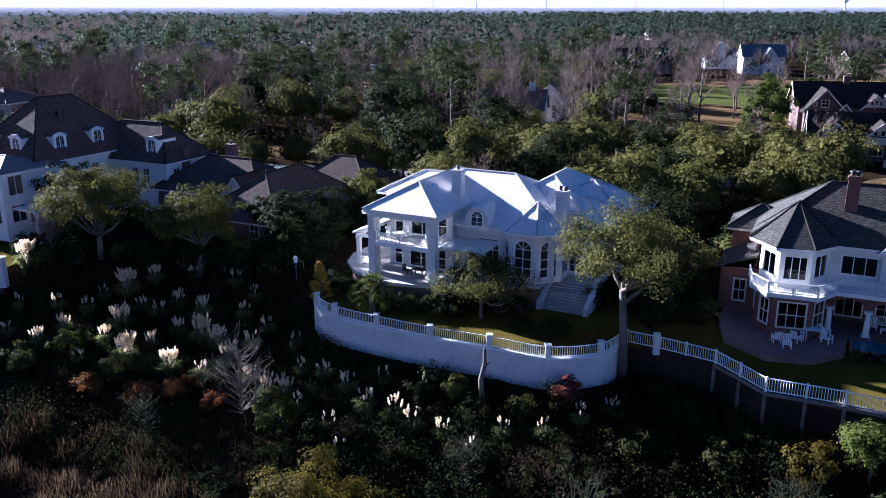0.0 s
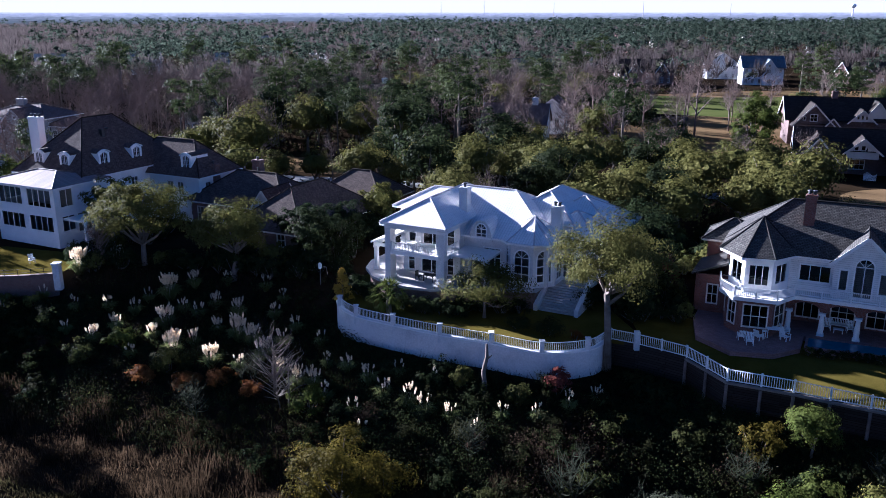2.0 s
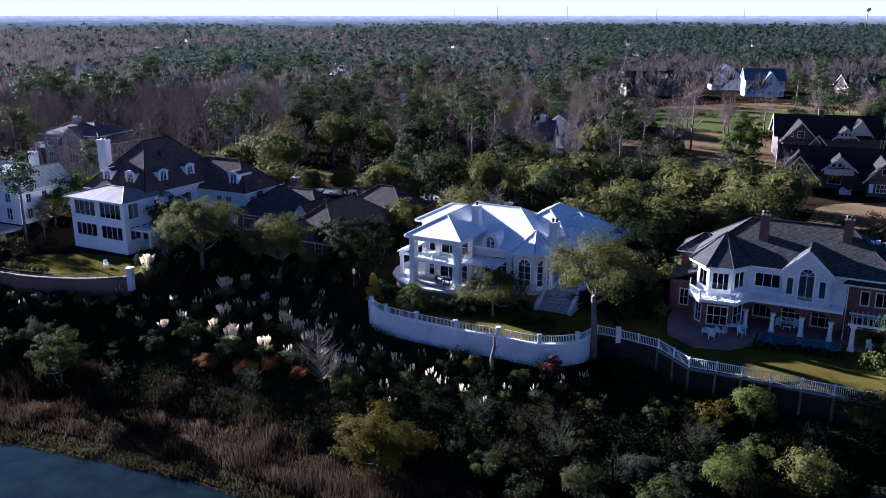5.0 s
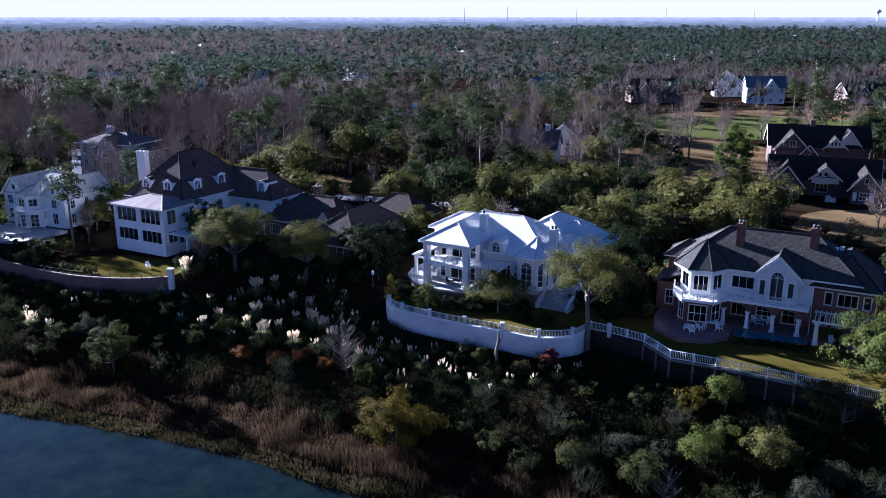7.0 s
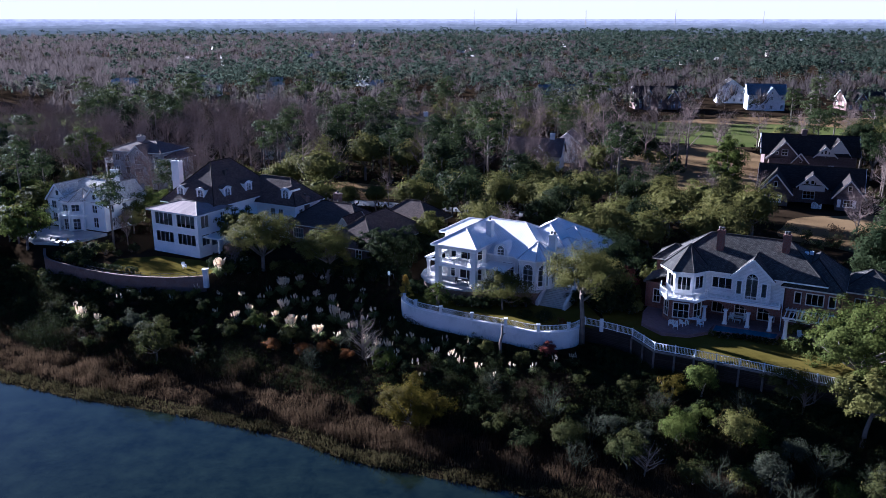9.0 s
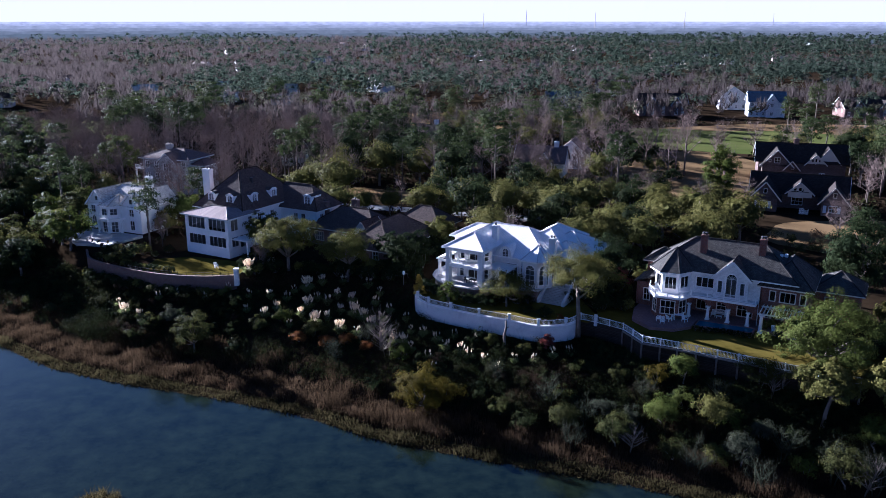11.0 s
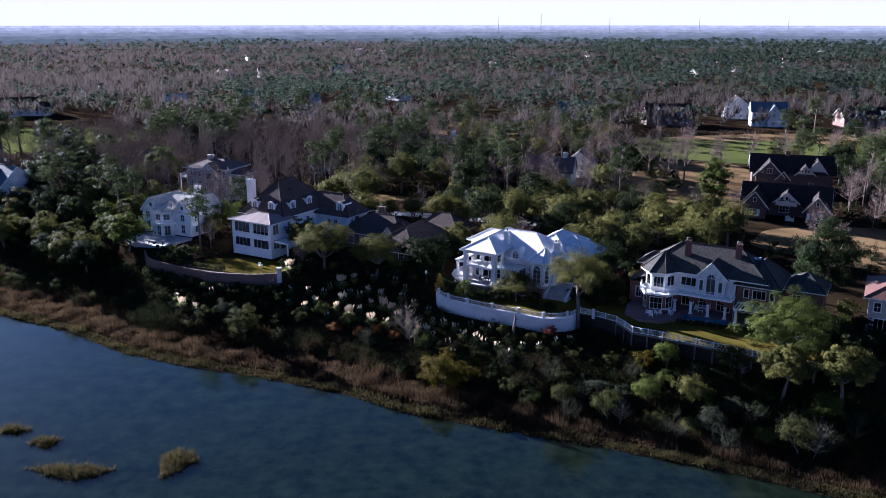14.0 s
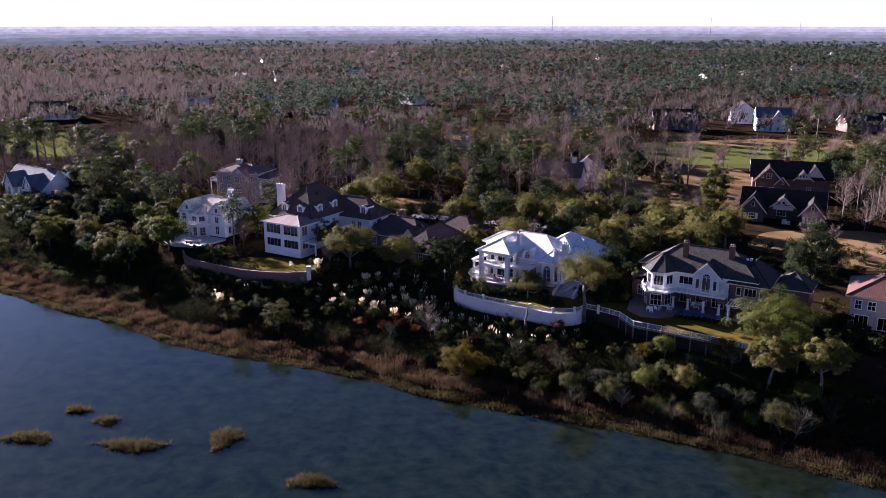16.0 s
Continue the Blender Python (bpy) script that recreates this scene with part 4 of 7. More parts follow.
        part("pergola_slat", g, WHITE, h)
    g = Geo()
    g.tube([(13.1, 1.5, F), (13.1, 1.5, 12.6)], [0.06, 0.06], 6)
    part("downspout", g, WHITE, h)
    chimney(h, 3.4, 5.2, 15.2, 19.0, 1.0, 0.8, BRICK, 2)
    chimney(h, 12.3, 6.1, 15.0, 19.2, 1.0, 0.9, BRICK, 2)
    for x, y, z in ((14.9, 8.2, 16.3), (15.5, 9.2, 16.2)):
        g = Geo()
        g.box(x - 0.25, x + 0.25, y - 0.35, y + 0.35, z - 0.3, z + 0.12)
        part("skylight", g, WHITE, h)
    return h


brick_house()


# ---------- the tall white house with a glazed porch ----------
def tall_house():
    h = thing("house", "tall white house with brown hipped roof, dormers and glazed porch", "house", pose(-52, 94.5, 0, 0, 0, -26))
    F = 6.3
    bays = []
    for i in range(2):
        s = 0.9 + i * 5.6
        bays += [(s, s + 4.6, F + 1.7, F + 3.8, 4, 1), (s, s + 4.6, F + 5.0, F + 7.4, 4, 1)]
    box_walls(h, -11.8, 0.0, 0, 6, F - 0.4, 14.0, WHITE, front=bays, right=[(0.6, 2.6, F + 1.7, F + 3.8, 2, 1), (0.6, 2.6, F + 5.0, F + 7.4, 2, 1), (3, 5.2, F + 1.2, F + 3.8, 2, 1)], left=[(0.6, 4.6, F + 5.0, F + 7.4, 4, 1)], fw=0.07)
    # low metal porch roof
    hip(h, -12.6, 0.6, -0.6, 9, 14.15, 1.25, METALROOF, "x")
    g = Geo()
    g.box(0.0, 4.0, 1.0, 5.8, 9.6, 9.85)
    part("porch_roof", g, WHITE, h)
    for x, y in ((3.8, 1.2), (3.8, 5.5)):
        column(h, x, y, PLATEAU, 9.6, 0.14, WHITE, True)
    # main block
    box_walls(h, -14.2, -1.5, 6.2, 24, F, 14.2, WHITE, right=[(1, 2.3, 11, 13, 2, 3), (4, 5.3, 11, 13, 2, 3), (8, 9.3, 11, 13, 2, 3), (12, 13.3, 11, 13, 2, 3)])
    hip(h, -15.0, -0.7, 5.2, 25, 14.3, 7.2, BROWNROOF, "y")
    box_walls(h, -3.0, 8.2, 18, 26, F, 13, WHITE, front=[(5, 6.2, 10.2, 12.2, 2, 2), (7.0, 8.2, 10.2, 12.2, 2, 2), (9.2, 10.2, F + 1, F + 3, 2, 2, True)], right=[(1, 2.2, 10.2, 12.2, 2, 2), (4, 5.2, 10.2, 12.2, 2, 2)])
    hip(h, -8, 9.0, 17.2, 26.8, 13.2, 4.6, BROWNROOF, "x")
    for x, y, z, turn in ((-10.6, 6.6, 15.1, 0), (-5.4, 6.6, 15.1, 0), (-2.0, 10.5, 15.1, 90), (-2.0, 16.5, 15.1, 90), (5.6, 18.4, 14.0, 0)):
        dormer(h, x, y, z, turn)
    chimney(h, -14.4, 9.8, 13, 21.6, 2.0, 1.1, WHITE, 3)
    for x, y in ((-5.4, 13.5), (-6.3, 15)):
        g = Geo()
        g.box(x - 0.3, x + 0.3, y - 0.25, y + 0.25, 18.6, 19.9)
        part("roof_vent", g, DARKMETAL, h)
    return h


def segment(half, z0, spring, top, n=8):
    """Outline of an opening under a flat arch, from its lower left round."""
    return [(-half, z0), (half, z0)] + [(half * (1 - 2 * i / n), spring + (top - spring) * math.sin(math.pi * i / n)) for i in range(n + 1)]


def dormer(h, x, y, z, turn):
    """A white dormer with tall cheeks, a flat-arched casement and its own dark roof."""
    m = pose(x, y, z, 0, 0, turn)

    def put(geo):
        geo.v = [tuple(m @ Vector(p)) for p in geo.v]
        return geo

    o, w = segment(0.95, -0.3, 1.95, 2.35), segment(0.62, 0.2, 1.75, 2.05)
    n = len(o)
    g = Geo()
    for a in range(n):
        b = (a + 1) % n
        g.face([(o[a][0], 0, o[a][1]), (o[b][0], 0, o[b][1]), (w[b][0], 0, w[b][1]), (w[a][0], 0, w[a][1])])
        g.face([(o[b][0], 0, o[b][1]), (o[a][0], 0, o[a][1]), (o[a][0], 3.6, o[a][1]), (o[b][0], 3.6, o[b][1])])
        g.face([(w[a][0], 0, w[a][1]), (w[b][0], 0, w[b][1]), (w[b][0], 0.15, w[b][1]), (w[a][0], 0.15, w[a][1])])
    d = part("dormer", put(g), WHITE, h, "white dormer with tall cheeks")
    g = Geo()
    g.beam((0, 0.06, 0.2), (0, 0.06, 2.03), 0.12, 0.06)
    for s in (-0.31, 0.31):
        g.beam((s, 0.08, 0.2), (s, 0.08, 1.9), 0.035, 0.03)
    for zz in (0.75, 1.3):
        g.beam((-0.62, 0.08, zz), (0.62, 0.08, zz), 0.035, 0.03)
    part("window_frame", put(g), WHITE, d)
    g = Geo()
    g.face([(s, 0.12, zz) for s, zz in w])
    part("pane", put(g), GLASS, d)
    g = Geo()
    roof = [(p[0] * 1.14, p[1]) for p in o[2:]]
    for a, b in zip(roof, roof[1:]):
        g.hexa([(b[0], 0.12, b[1] + 0.03), (a[0], 0.12, a[1] + 0.03), (a[0], 4.2, a[1] + 0.03), (b[0], 4.2, b[1] + 0.03)],
               [(b[0], 0.12, b[1] + 0.13), (a[0], 0.12, a[1] + 0.13), (a[0], 4.2, a[1] + 0.13), (b[0], 4.2, b[1] + 0.13)])
    part("dormer_roof", put(g), BROWNROOF, d)
    g = Geo()
    for a, b in zip(roof, roof[1:]):
        g.hexa([(b[0], -0.14, b[1] + 0.02), (a[0], -0.14, a[1] + 0.02), (a[0], 0.117, a[1] + 0.02), (b[0], 0.117, b[1] + 0.02)],
               [(b[0], -0.14, b[1] + 0.14), (a[0], -0.14, a[1] + 0.14), (a[0], 0.117, a[1] + 0.14), (b[0], 0.117, b[1] + 0.14)])
    part("hood", put(g), WHITE, d, "white arched hood over the window")


tall_house()


# ---------- the low dark-roofed house ----------
def low_house():
    h = thing("house", "low brick house with dark shingle hipped roofs half hidden by trees", "house", pose(-27, 99, 0, 0, 0, -26))
    F = 6.0
    box_walls(h, -13.5, 3.0, 2.5, 12, F, 9.8, BROWNBRICK, front=[(1, 3.4, F + 1, F + 3, 4, 2), (5, 6.4, F + 0.9, F + 3, 2, 2), (8, 10.4, F + 0.9, F + 3, 4, 2), (13, 14.4, F + 1, F + 3, 2, 2)], trim=CREAM)
    hip(h, -14.2, 4, 1.7, 13, 9.9, 4.0, BROWNROOF, "x", trim=CREAM)
    box_walls(h, 0.2, 11.0, -4.2, 13.5, F, 9.0, BROWNBRICK, front=[(2, 3.3, F + 1, F + 2.8, 2, 2), (6.8, 8.1, F + 1, F + 2.8, 2, 2)], right=[(2, 3.2, F + 1, F + 2.8, 2, 2), (7, 8.2, F + 1, F + 2.8, 2, 2)], trim=CREAM)
    hip(h, -0.5, 11.7, -5.0, 14.3, 9.1, 4.6, BROWNROOF, "y", trim=CREAM)
    g = Geo()
    Wall(h, -1.2, 1.4, 0, 0.2).build([(0, F), (3.4, F), (3.4, 10.4), (1.7, 12.6), (0, 10.4)], CREAM, [(0.9, 2.5, 9.0, 10.9, 2, 2)])
    gable(h, -1.2, 2.2, 1.5, 7, 10.4, 2.2, BROWNROOF, "y", CREAM, 0.35)
    box_walls(h, -2.0, 9.6, 17.6, 26, F, 8.8, BROWNBRICK)
    hip(h, -2.8, 10.4, 16.8, 26.8, 8.9, 3.6, BROWNROOF, "x", trim=CREAM)
    for x, y, z in ((-12.5, 6.5, 14.6), (-6.5, 9.4, 15.2)):
        chimney(h, x, y, 11, z, 1.5, 1.0, BROWNBRICK, 1)
    for x, y in ((-9.5, 8.2), (-8.0, 8.2), (-5.6, 8.2)):
        g = Geo()
        g.tube([(x, y, 13.4), (x, y, 14.3)], [0.13, 0.13], 8)
        part("roof_vent", g, DARKMETAL, h)
    g = Geo()
    g.box(-2.5, 0.3, 14.5, 16.4, 9.2, 9.5)
    part("porch_roof", g, METALROOF, h)
    return h


low_house()


# ---------- other houses ----------
def win_row(w, n, z0, z1, ww=1.1, cols=2, rows=2):
    step = w / n
    return [(step * (i + 0.5) - ww / 2, step * (i + 0.5) + ww / 2, z0, z1, cols, rows) for i in range(n)]


def pale_house():
    """The grey-shingled white house with a round front bay."""
    h = thing("house", "white house with weathered grey shingle roof and a curved balcony bay", "house", pose(-84, 113, 0, 0, 0, -22))
    F = 6.6
    box_walls(h, -8, 8, 0, 11, F, 12.4, WHITE, front=[(1, 2.4, F + 0.8, F + 2.8, 2, 2), (1, 2.4, F + 3.7, F + 5.4, 2, 2), (12.6, 14, F + 0.6, F + 2.8, 2, 2), (12.6, 14, F + 3.7, F + 5.4, 2, 2)], right=win_row(10, 3, F + 3.6, F + 5.2) + win_row(10, 3, F + 0.8, F + 2.6), left=win_row(10, 2, F + 3.6, F + 5.2))
    bay = octagon(-0.5, 0.5, 3.0)
    order = [bay[3], bay[4], bay[5], bay[6], bay[7], bay[0]]
    facet_walls(h, order, F + 3.3, 12.6, WHITE, lambda i, L: [(0.35, L - 0.35, F + 3.9, F + 5.5, 2, 2)] if 0 < i < 4 else [])
    facet_walls(h, order, F, F + 3.0, WHITE, lambda i, L: [(0.4, L - 0.4, F + 0.1, F + 2.5, 2, 3)] if 0 < i < 4 else [])
    g = Geo()
    g.prism(octagon(-0.5, 0.5, 3.9), F + 3.0, F + 3.3)
    part("balcony_floor", g, WHITE, h)
    o = octagon(-0.5, 0.5, 3.7)
    railing(h, [o[4], o[5], o[6], o[7]], F + 3.3, 0.95, gap=0.2)
    for p in (o[4], o[5], o[6], o[7]):
        column(h, *p, F, F + 3.0, 0.16)
    fan_roof(h, octagon(-0.5, 0.7, 3.6), (-0.5, 2.6, 14.6), GREYROOF, 12.7)
    gable(h, -8, -2.6, 0.2, 10, 12.5, 2.9, GREYROOF, "y", WHITE, 0.5, WHITE, [(2.2, 3.2, 13, 14.2, 1, 1)])
    gable(h, 2.2, 8, 0.2, 11, 12.5, 2.9, GREYROOF, "y", WHITE, 0.5, WHITE, [(2.4, 3.4, 13, 14.2, 1, 1)])
    hip(h, -8.5, 8.5, 2.0, 11.6, 12.5, 3.4, GREYROOF, "x")
    chimney(h, 4.2, 7.2, 14, 18.2, 1.5, 0.9, STUCCO, 2)
    g = Geo()
    g.prism([(-7, -8), (0, -11), (7, -9), (8, 0), (-8, 0)], PLATEAU - 0.2, F - 0.25)
    part("patio", g, TERRACE, h, "grey stone patio")
    g = Geo()
    g.tube([(1.5, -5.5, F - 0.3), (1.5, -5.5, F + 0.25)], [2.2, 2.2], 18)
    part("planter", g, TERRACE, h, "round stone planter")
    box_walls(h, -13, -8.02, 3, 9, F, 10.2, WHITE, front=[(1, 2.2, F + 0.8, F + 2.6, 2, 2), (3, 4.2, F + 0.8, F + 2.6, 2, 2)])
    hip(h, -13.6, -7.6, 2.4, 9.6, 10.3, 1.8, GREYROOF, "y")
    return h


pale_house()


def grey_house():
    """The grey house with broad hipped roofs behind the bank houses."""
    h = thing("house", "tall grey house with broad low hipped roof, front gable and balcony", "house", pose(-89.4, 157.3, 0, 0, 0, -16))
    F = 6.0
    box_walls(h, -7.4, 7.6, 0, 10, F, 15.6, GREYSIDING, front=win_row(15, 5, F + 6.9, F + 8.8, 1.3) + win_row(15, 5, F + 3.8, F + 5.6, 1.3), right=win_row(9, 3, F + 6.9, F + 8.8), left=win_row(9, 3, F + 6.9, F + 8.8))
    hip(h, -8.3, 8.5, -0.9, 10.9, 15.7, 2.3, SHAKE, "x")
    box_walls(h, -0.6, 4.6, -1.8, 0.0, F, 15.2, GREYSIDING, front=[(1.3, 3.9, F + 6.6, F + 8.6, 3, 2), (1.3, 3.9, F + 3.6, F + 5.6, 3, 2)])
    gable(h, -0.6, 4.6, -1.9, 4, 15.3, 2.1, SHAKE, "y", WHITE, 0.5, GREYSIDING, [(2.2, 3.0, 15.6, 16.4, 1, 1, True)])
    box_walls(h, 7.62, 11.4, 1.5, 8, F, 14.0, GREYSIDING, front=win_row(3.8, 2, F + 5.4, F + 7.2), right=win_row(6, 2, F + 5.4, F + 7.2))
    hip(h, 7.1, 12.0, 0.9, 8.6, 14.1, 1.4, SHAKE, "y")
    g = Geo()
    g.box(-10.2, -7.42, 0, 7, 12.2, 12.45)
    part("balcony_floor", g, WHITE, h)
    railing(h, [(-7.4, 0.1), (-10.1, 0.1), (-10.1, 6.9)], 12.45, 0.95, gap=0.25)
    for y in (0.2, 3.5, 6.8):
        column(h, -10.0, y, F, 12.2, 0.15, WHITE, True)
    chimney(h, -1.6, 4.6, 16.5, 19.0, 1.9, 1.1, GREYSTUCCO, 2)
    return h


grey_house()


def shingle_house(x, y, ang, label, back):
    """Broad brown houses with many white-trimmed gables."""
    h = thing("house", label, "house", pose(x, y, 0, 0, 0, ang), group="brown gabled houses")
    F = 6.0
    if back:
        box_walls(h, -12, 12, 0, 12, F, 12, SHAKE, front=[(1.5, 3.2, F + 1, F + 3, 2, 2), (4.2, 5.6, F + 1, F + 3, 2, 2), (8, 10, F + 3.6, F + 5.4, 3, 2), (17, 18.4, F + 1, F + 3, 2, 2)])
        gable(h, -12.5, 12.5, 0, 12, 12, 4.6, DARKROOF, "x", WHITE, 0.5, SHAKE)
        box_walls(h, -11, -3, -2.4, 0.5, F, 11.0, SHAKE, front=[(1, 2.4, F + 0.9, F + 2.8, 2, 2), (4.2, 5.8, F + 0.9, F + 2.8, 2, 2)])
        gable(h, -11.2, -2.8, -2.5, 6, 11.2, 4.4, DARKROOF, "y", CREAM, 0.6, SHAKE, [(3.4, 5.0, 11.8, 13.4, 2, 2), (1.9, 2.5, 12.0, 12.8, 1, 1)])
        gable(h, -4.8, -1.0, -3.0, 3, 10.4, 2.2, DARKROOF, "y", CREAM, 0.5, SHAKE)
        gable(h, 1.0, 6.4, -1.2, 6, 11.8, 2.6, DARKROOF, "y", CREAM, 0.5, CREAM, [(1.5, 2.1, 12.3, 13.2, 1, 1), (2.4, 3.0, 12.3, 13.4, 1, 1), (3.3, 3.9, 12.3, 13.2, 1, 1)])
        gable(h, 4.2, 10.2, 0.4, 6, 12.1, 4.0, DARKROOF, "y", CREAM, 0.5, CREAM)
        chimney(h, -1.5, 6, 15.5, 18.2, 1.4, 0.9, BROWNBRICK, 1)
    else:
        box_walls(h, -11, 11, 3, 11, F, 10, SHAKE, front=[(9.6, 12.2, F + 1.0, F + 2.9, 3, 2)], right=win_row(7, 2, F + 1, F + 2.8))
        gable(h, -11.4, 11.4, 3, 11, 10, 4.2, DARKROOF, "x", WHITE, 0.5, SHAKE)
        for x0, x1, rise in ((-11, -4.2, 4.0), (5.2, 11.4, 3.6)):
            box_walls(h, x0 + 0.4, x1 - 0.4, -3.2, 3.2, F, 9.4, SHAKE, front=[((x1 - x0) / 2 - 1.5, (x1 - x0) / 2 + 0.7, F + 0.9, F + 2.6, 3, 2)])
            gable(h, x0, x1, -3.3, 6, 9.5, rise, DARKROOF, "y", CREAM, 0.6, SHAKE, [((x1 - x0) / 2 - 0.4, (x1 - x0) / 2 + 0.4, 10.6, 11.8, 1, 1)])
            c = (x0 + x1) / 2
            for s in (-2.4, 0.8):
                g = Geo()
                g.box(c + s, c + s + 0.75, -3.5, -3.42, F + 0.85, F + 2.65)
                part("shutter", g, WHITE, h)
        gable(h, -2.6, 3.4, 0.4, 6, 10.6, 2.6, DARKROOF, "y", CREAM, 0.5, CREAM, [(1.4, 2.2, 11.0, 11.9, 1, 1), (2.6, 3.4, 11.0, 12.0, 1, 1), (3.8, 4.6, 11.0, 11.9, 1, 1)])
        Wall(h, -2.4, 0.6, 0).build(rect(5.6, 9.4, 10.7), CREAM)
        g = Geo()
        for i in range(14):
            g.box(0.6 + i * 0.16, 0.7 + i * 0.16, -3.1, -3.05, F, F + 1.3 + 0.3 * math.sin(i * 0.48))
        part("garden_gate", g, WHITE, h, "white picket garden gate")
    return h


shingle_house(77.5, 145, -20, "brown shingled house with twin gables and white shutters", False)
shingle_house(92, 184, -14, "broad brown house with cream-trimmed gables and dark roof", True)


def terracotta_house():
    h = thing("house", "cream stucco house with terracotta tile hipped roof", "house", pose(68.5, 56.5, 0, 0, 0, -24))
    F = 5.9
    # cream walls drawn in grey stucco: tree shade put into the wall colour
    box_walls(h, -4.5, 8, 0, 12, F, 12.2, GREYSTUCCO, front=[(0.8, 2.0, 9.6, 11.4, 2, 2), (3.0, 4.4, 9.6, 11.4, 2, 2), (1, 3.4, F + 0.1, F + 2.6, 3, 1), (5, 8, F + 0.1, F + 2.6, 3, 1)], left=win_row(11, 3, 9.6, 11.2))
    hip(h, -5.4, 9, -0.9, 13, 12.3, 3.4, REDTILE, "x", trim=CREAM)
    box_walls(h, 3, 12, -4.5, 2, F, 11.2, GREYSTUCCO, front=win_row(9, 3, F + 0.3, F + 2.6, 1.4), left=[(1.2, 3.0, F + 0.3, F + 2.6, 2, 2)])
    hip(h, 2.2, 12.8, -5.3, 2.8, 11.3, 2.4, REDTILE, "x", trim=CREAM)
    chimney(h, 3.2, 3.5, 14, 17.2, 1.1, 1.1, GREYSTUCCO, 1)
    return h


terracotta_house()


def gabled_cottage(x, y, ang, w, d, eave, rise, wall, roof, label, along="x", gables=1, trim=None, wins=4, stack=None, plainwin=False):
    """A two-storey house with a front gable or two."""
    h = thing("house", label, "house", pose(x, y, 0, 0, 0, ang), group="houses among the trees")
    F, pc = 5.9, 1 if plainwin else 2

    def row(width, n, z0, z1):
        return win_row(width, n, z0, z1, 1.1, pc, pc)

    box_walls(h, -w / 2, w / 2, 0, d, F, eave, wall, front=row(w, wins, F + 0.9, F + 2.6) + (row(w, wins, eave - 2.4, eave - 0.8) if eave - F > 5 else []), right=row(d - 0.5, 2, eave - 2.4, eave - 0.8), left=row(d - 0.5, 2, eave - 2.4, eave - 0.8), trim=trim)
    gable(h, -w / 2 - 0.2, w / 2 + 0.2, -0.1, d + 0.1, eave, rise, roof, along, trim or WHITE, 0.45, wall)
    for i in range(gables):
        gx = -w / 2 + w * (i + 0.5) / max(gables, 1) + (w * 0.12 if gables == 1 else 0)
        gw = w * 0.32 / max(1, gables * 0.7)
        box_walls(h, gx - gw / 2 + 0.2, gx + gw / 2 - 0.2, -1.6, 0.3, F, eave, wall, front=[(gw / 2 - 0.9, gw / 2 + 0.5, eave - 2.4, eave - 0.8, pc, pc), (gw / 2 - 0.9, gw / 2 + 0.5, F + 0.9, F + 2.6, pc, pc)])
        gable(h, gx - gw / 2, gx + gw / 2, -1.7, d / 2, eave, rise * 0.75, roof, "y", trim or WHITE, 0.4, wall, [(gw / 2 - 0.45, gw / 2 + 0.45, eave + 0.3, eave + 1.3, 1, 1)])
    if stack:
        chimney(h, w * 0.3, d * 0.5, eave + 1, eave + rise + 1.6, 1.4, 0.9, stack, 1)
    return h


gabled_cottage(136, 356, -8, 17, 11, 13.5, 4.5, SIDING, BLUEROOF, "large white house with grey-green gabled roof by the golf course", gables=1, wins=6)
gabled_cottage(129, 390, -8, 14, 12, 13.0, 5.0, SIDING, DARKROOF, "white gabled house behind the golf course", "y", 0)
gabled_cottage(15, 189, -14, 15, 10, 10.5, 4.2, CREAM, SHAKE, "cream house with brown hipped roof and dormer", gables=1, wins=4, stack=STUCCO)
gabled_cottage(26, 203, -14, 10, 9, 11.0, 4.0, SIDING, SHAKE, "small white gabled house among evergreens", "y", 0)
gabled_cottage(-16, 226, 55, 9, 12, 10.5, 6.0, SIDING, DARKROOF, "white steep-gabled house behind the oaks", "y", 0, stack=STUCCO)
gabled_cottage(-66, 203, -10, 7, 8, 10.0, 5.0, CREAM, DARKROOF, "small cream gabled house deep in the wood", "y", 0)
gabled_cottage(86, 358, 4, 24, 12, 11.5, 5.0, BROWNBRICK, DARKROOF, "dark brick house beside the fairway", gables=2, wins=5)
gabled_cottage(38, 381, -6, 18, 11, 11.0, 4.5, GREYSIDING, BLUEROOF, "grey house with blue-grey roof among pines", gables=1)
gabled_cottage(187, 358, 6, 26, 12, 10.5, 4.8, BROWNBRICK, DARKROOF, "long brick house with dark roof across the fairway", gables=2, wins=6)
gabled_cottage(-156, 148, -28, 22, 11, 12.0, 5.0, SIDING, BLUEROOF, "white house with slate-blue gabled roof near the pond", gables=2, wins=6, stack=BROWNBRICK)
gabled_cottage(-276, 374, 20, 26, 13, 11.0, 5.0, CREAM, DARKROOF, "long brown-roofed house beyond the fairway", gables=2, wins=6, stack=BROWNBRICK)
fr = random.Random(41)
for i in range(34):
    yy = 380 + 900 * fr.random() ** 1.2
    xx = (yy + 90) * fr.uniform(-0.60, 0.50)
    gabled_cottage(xx, yy, fr.uniform(-60, 60), fr.uniform(12, 22), fr.uniform(9, 12), 6 + fr.choice([4.2, 6.2, 6.6]) + max(0, (yy - 700) * 0.0025), fr.uniform(3.4, 5.2), fr.choice([SIDING, SIDING, CREAM, BROWNBRICK, GREYSIDING]), fr.choice([DARKROOF, BROWNROOF, GREYROOF, SHAKE]), "distant house half hidden among trees", fr.choice("xy"), fr.choice([0, 1]), wins=3, plainwin=True)


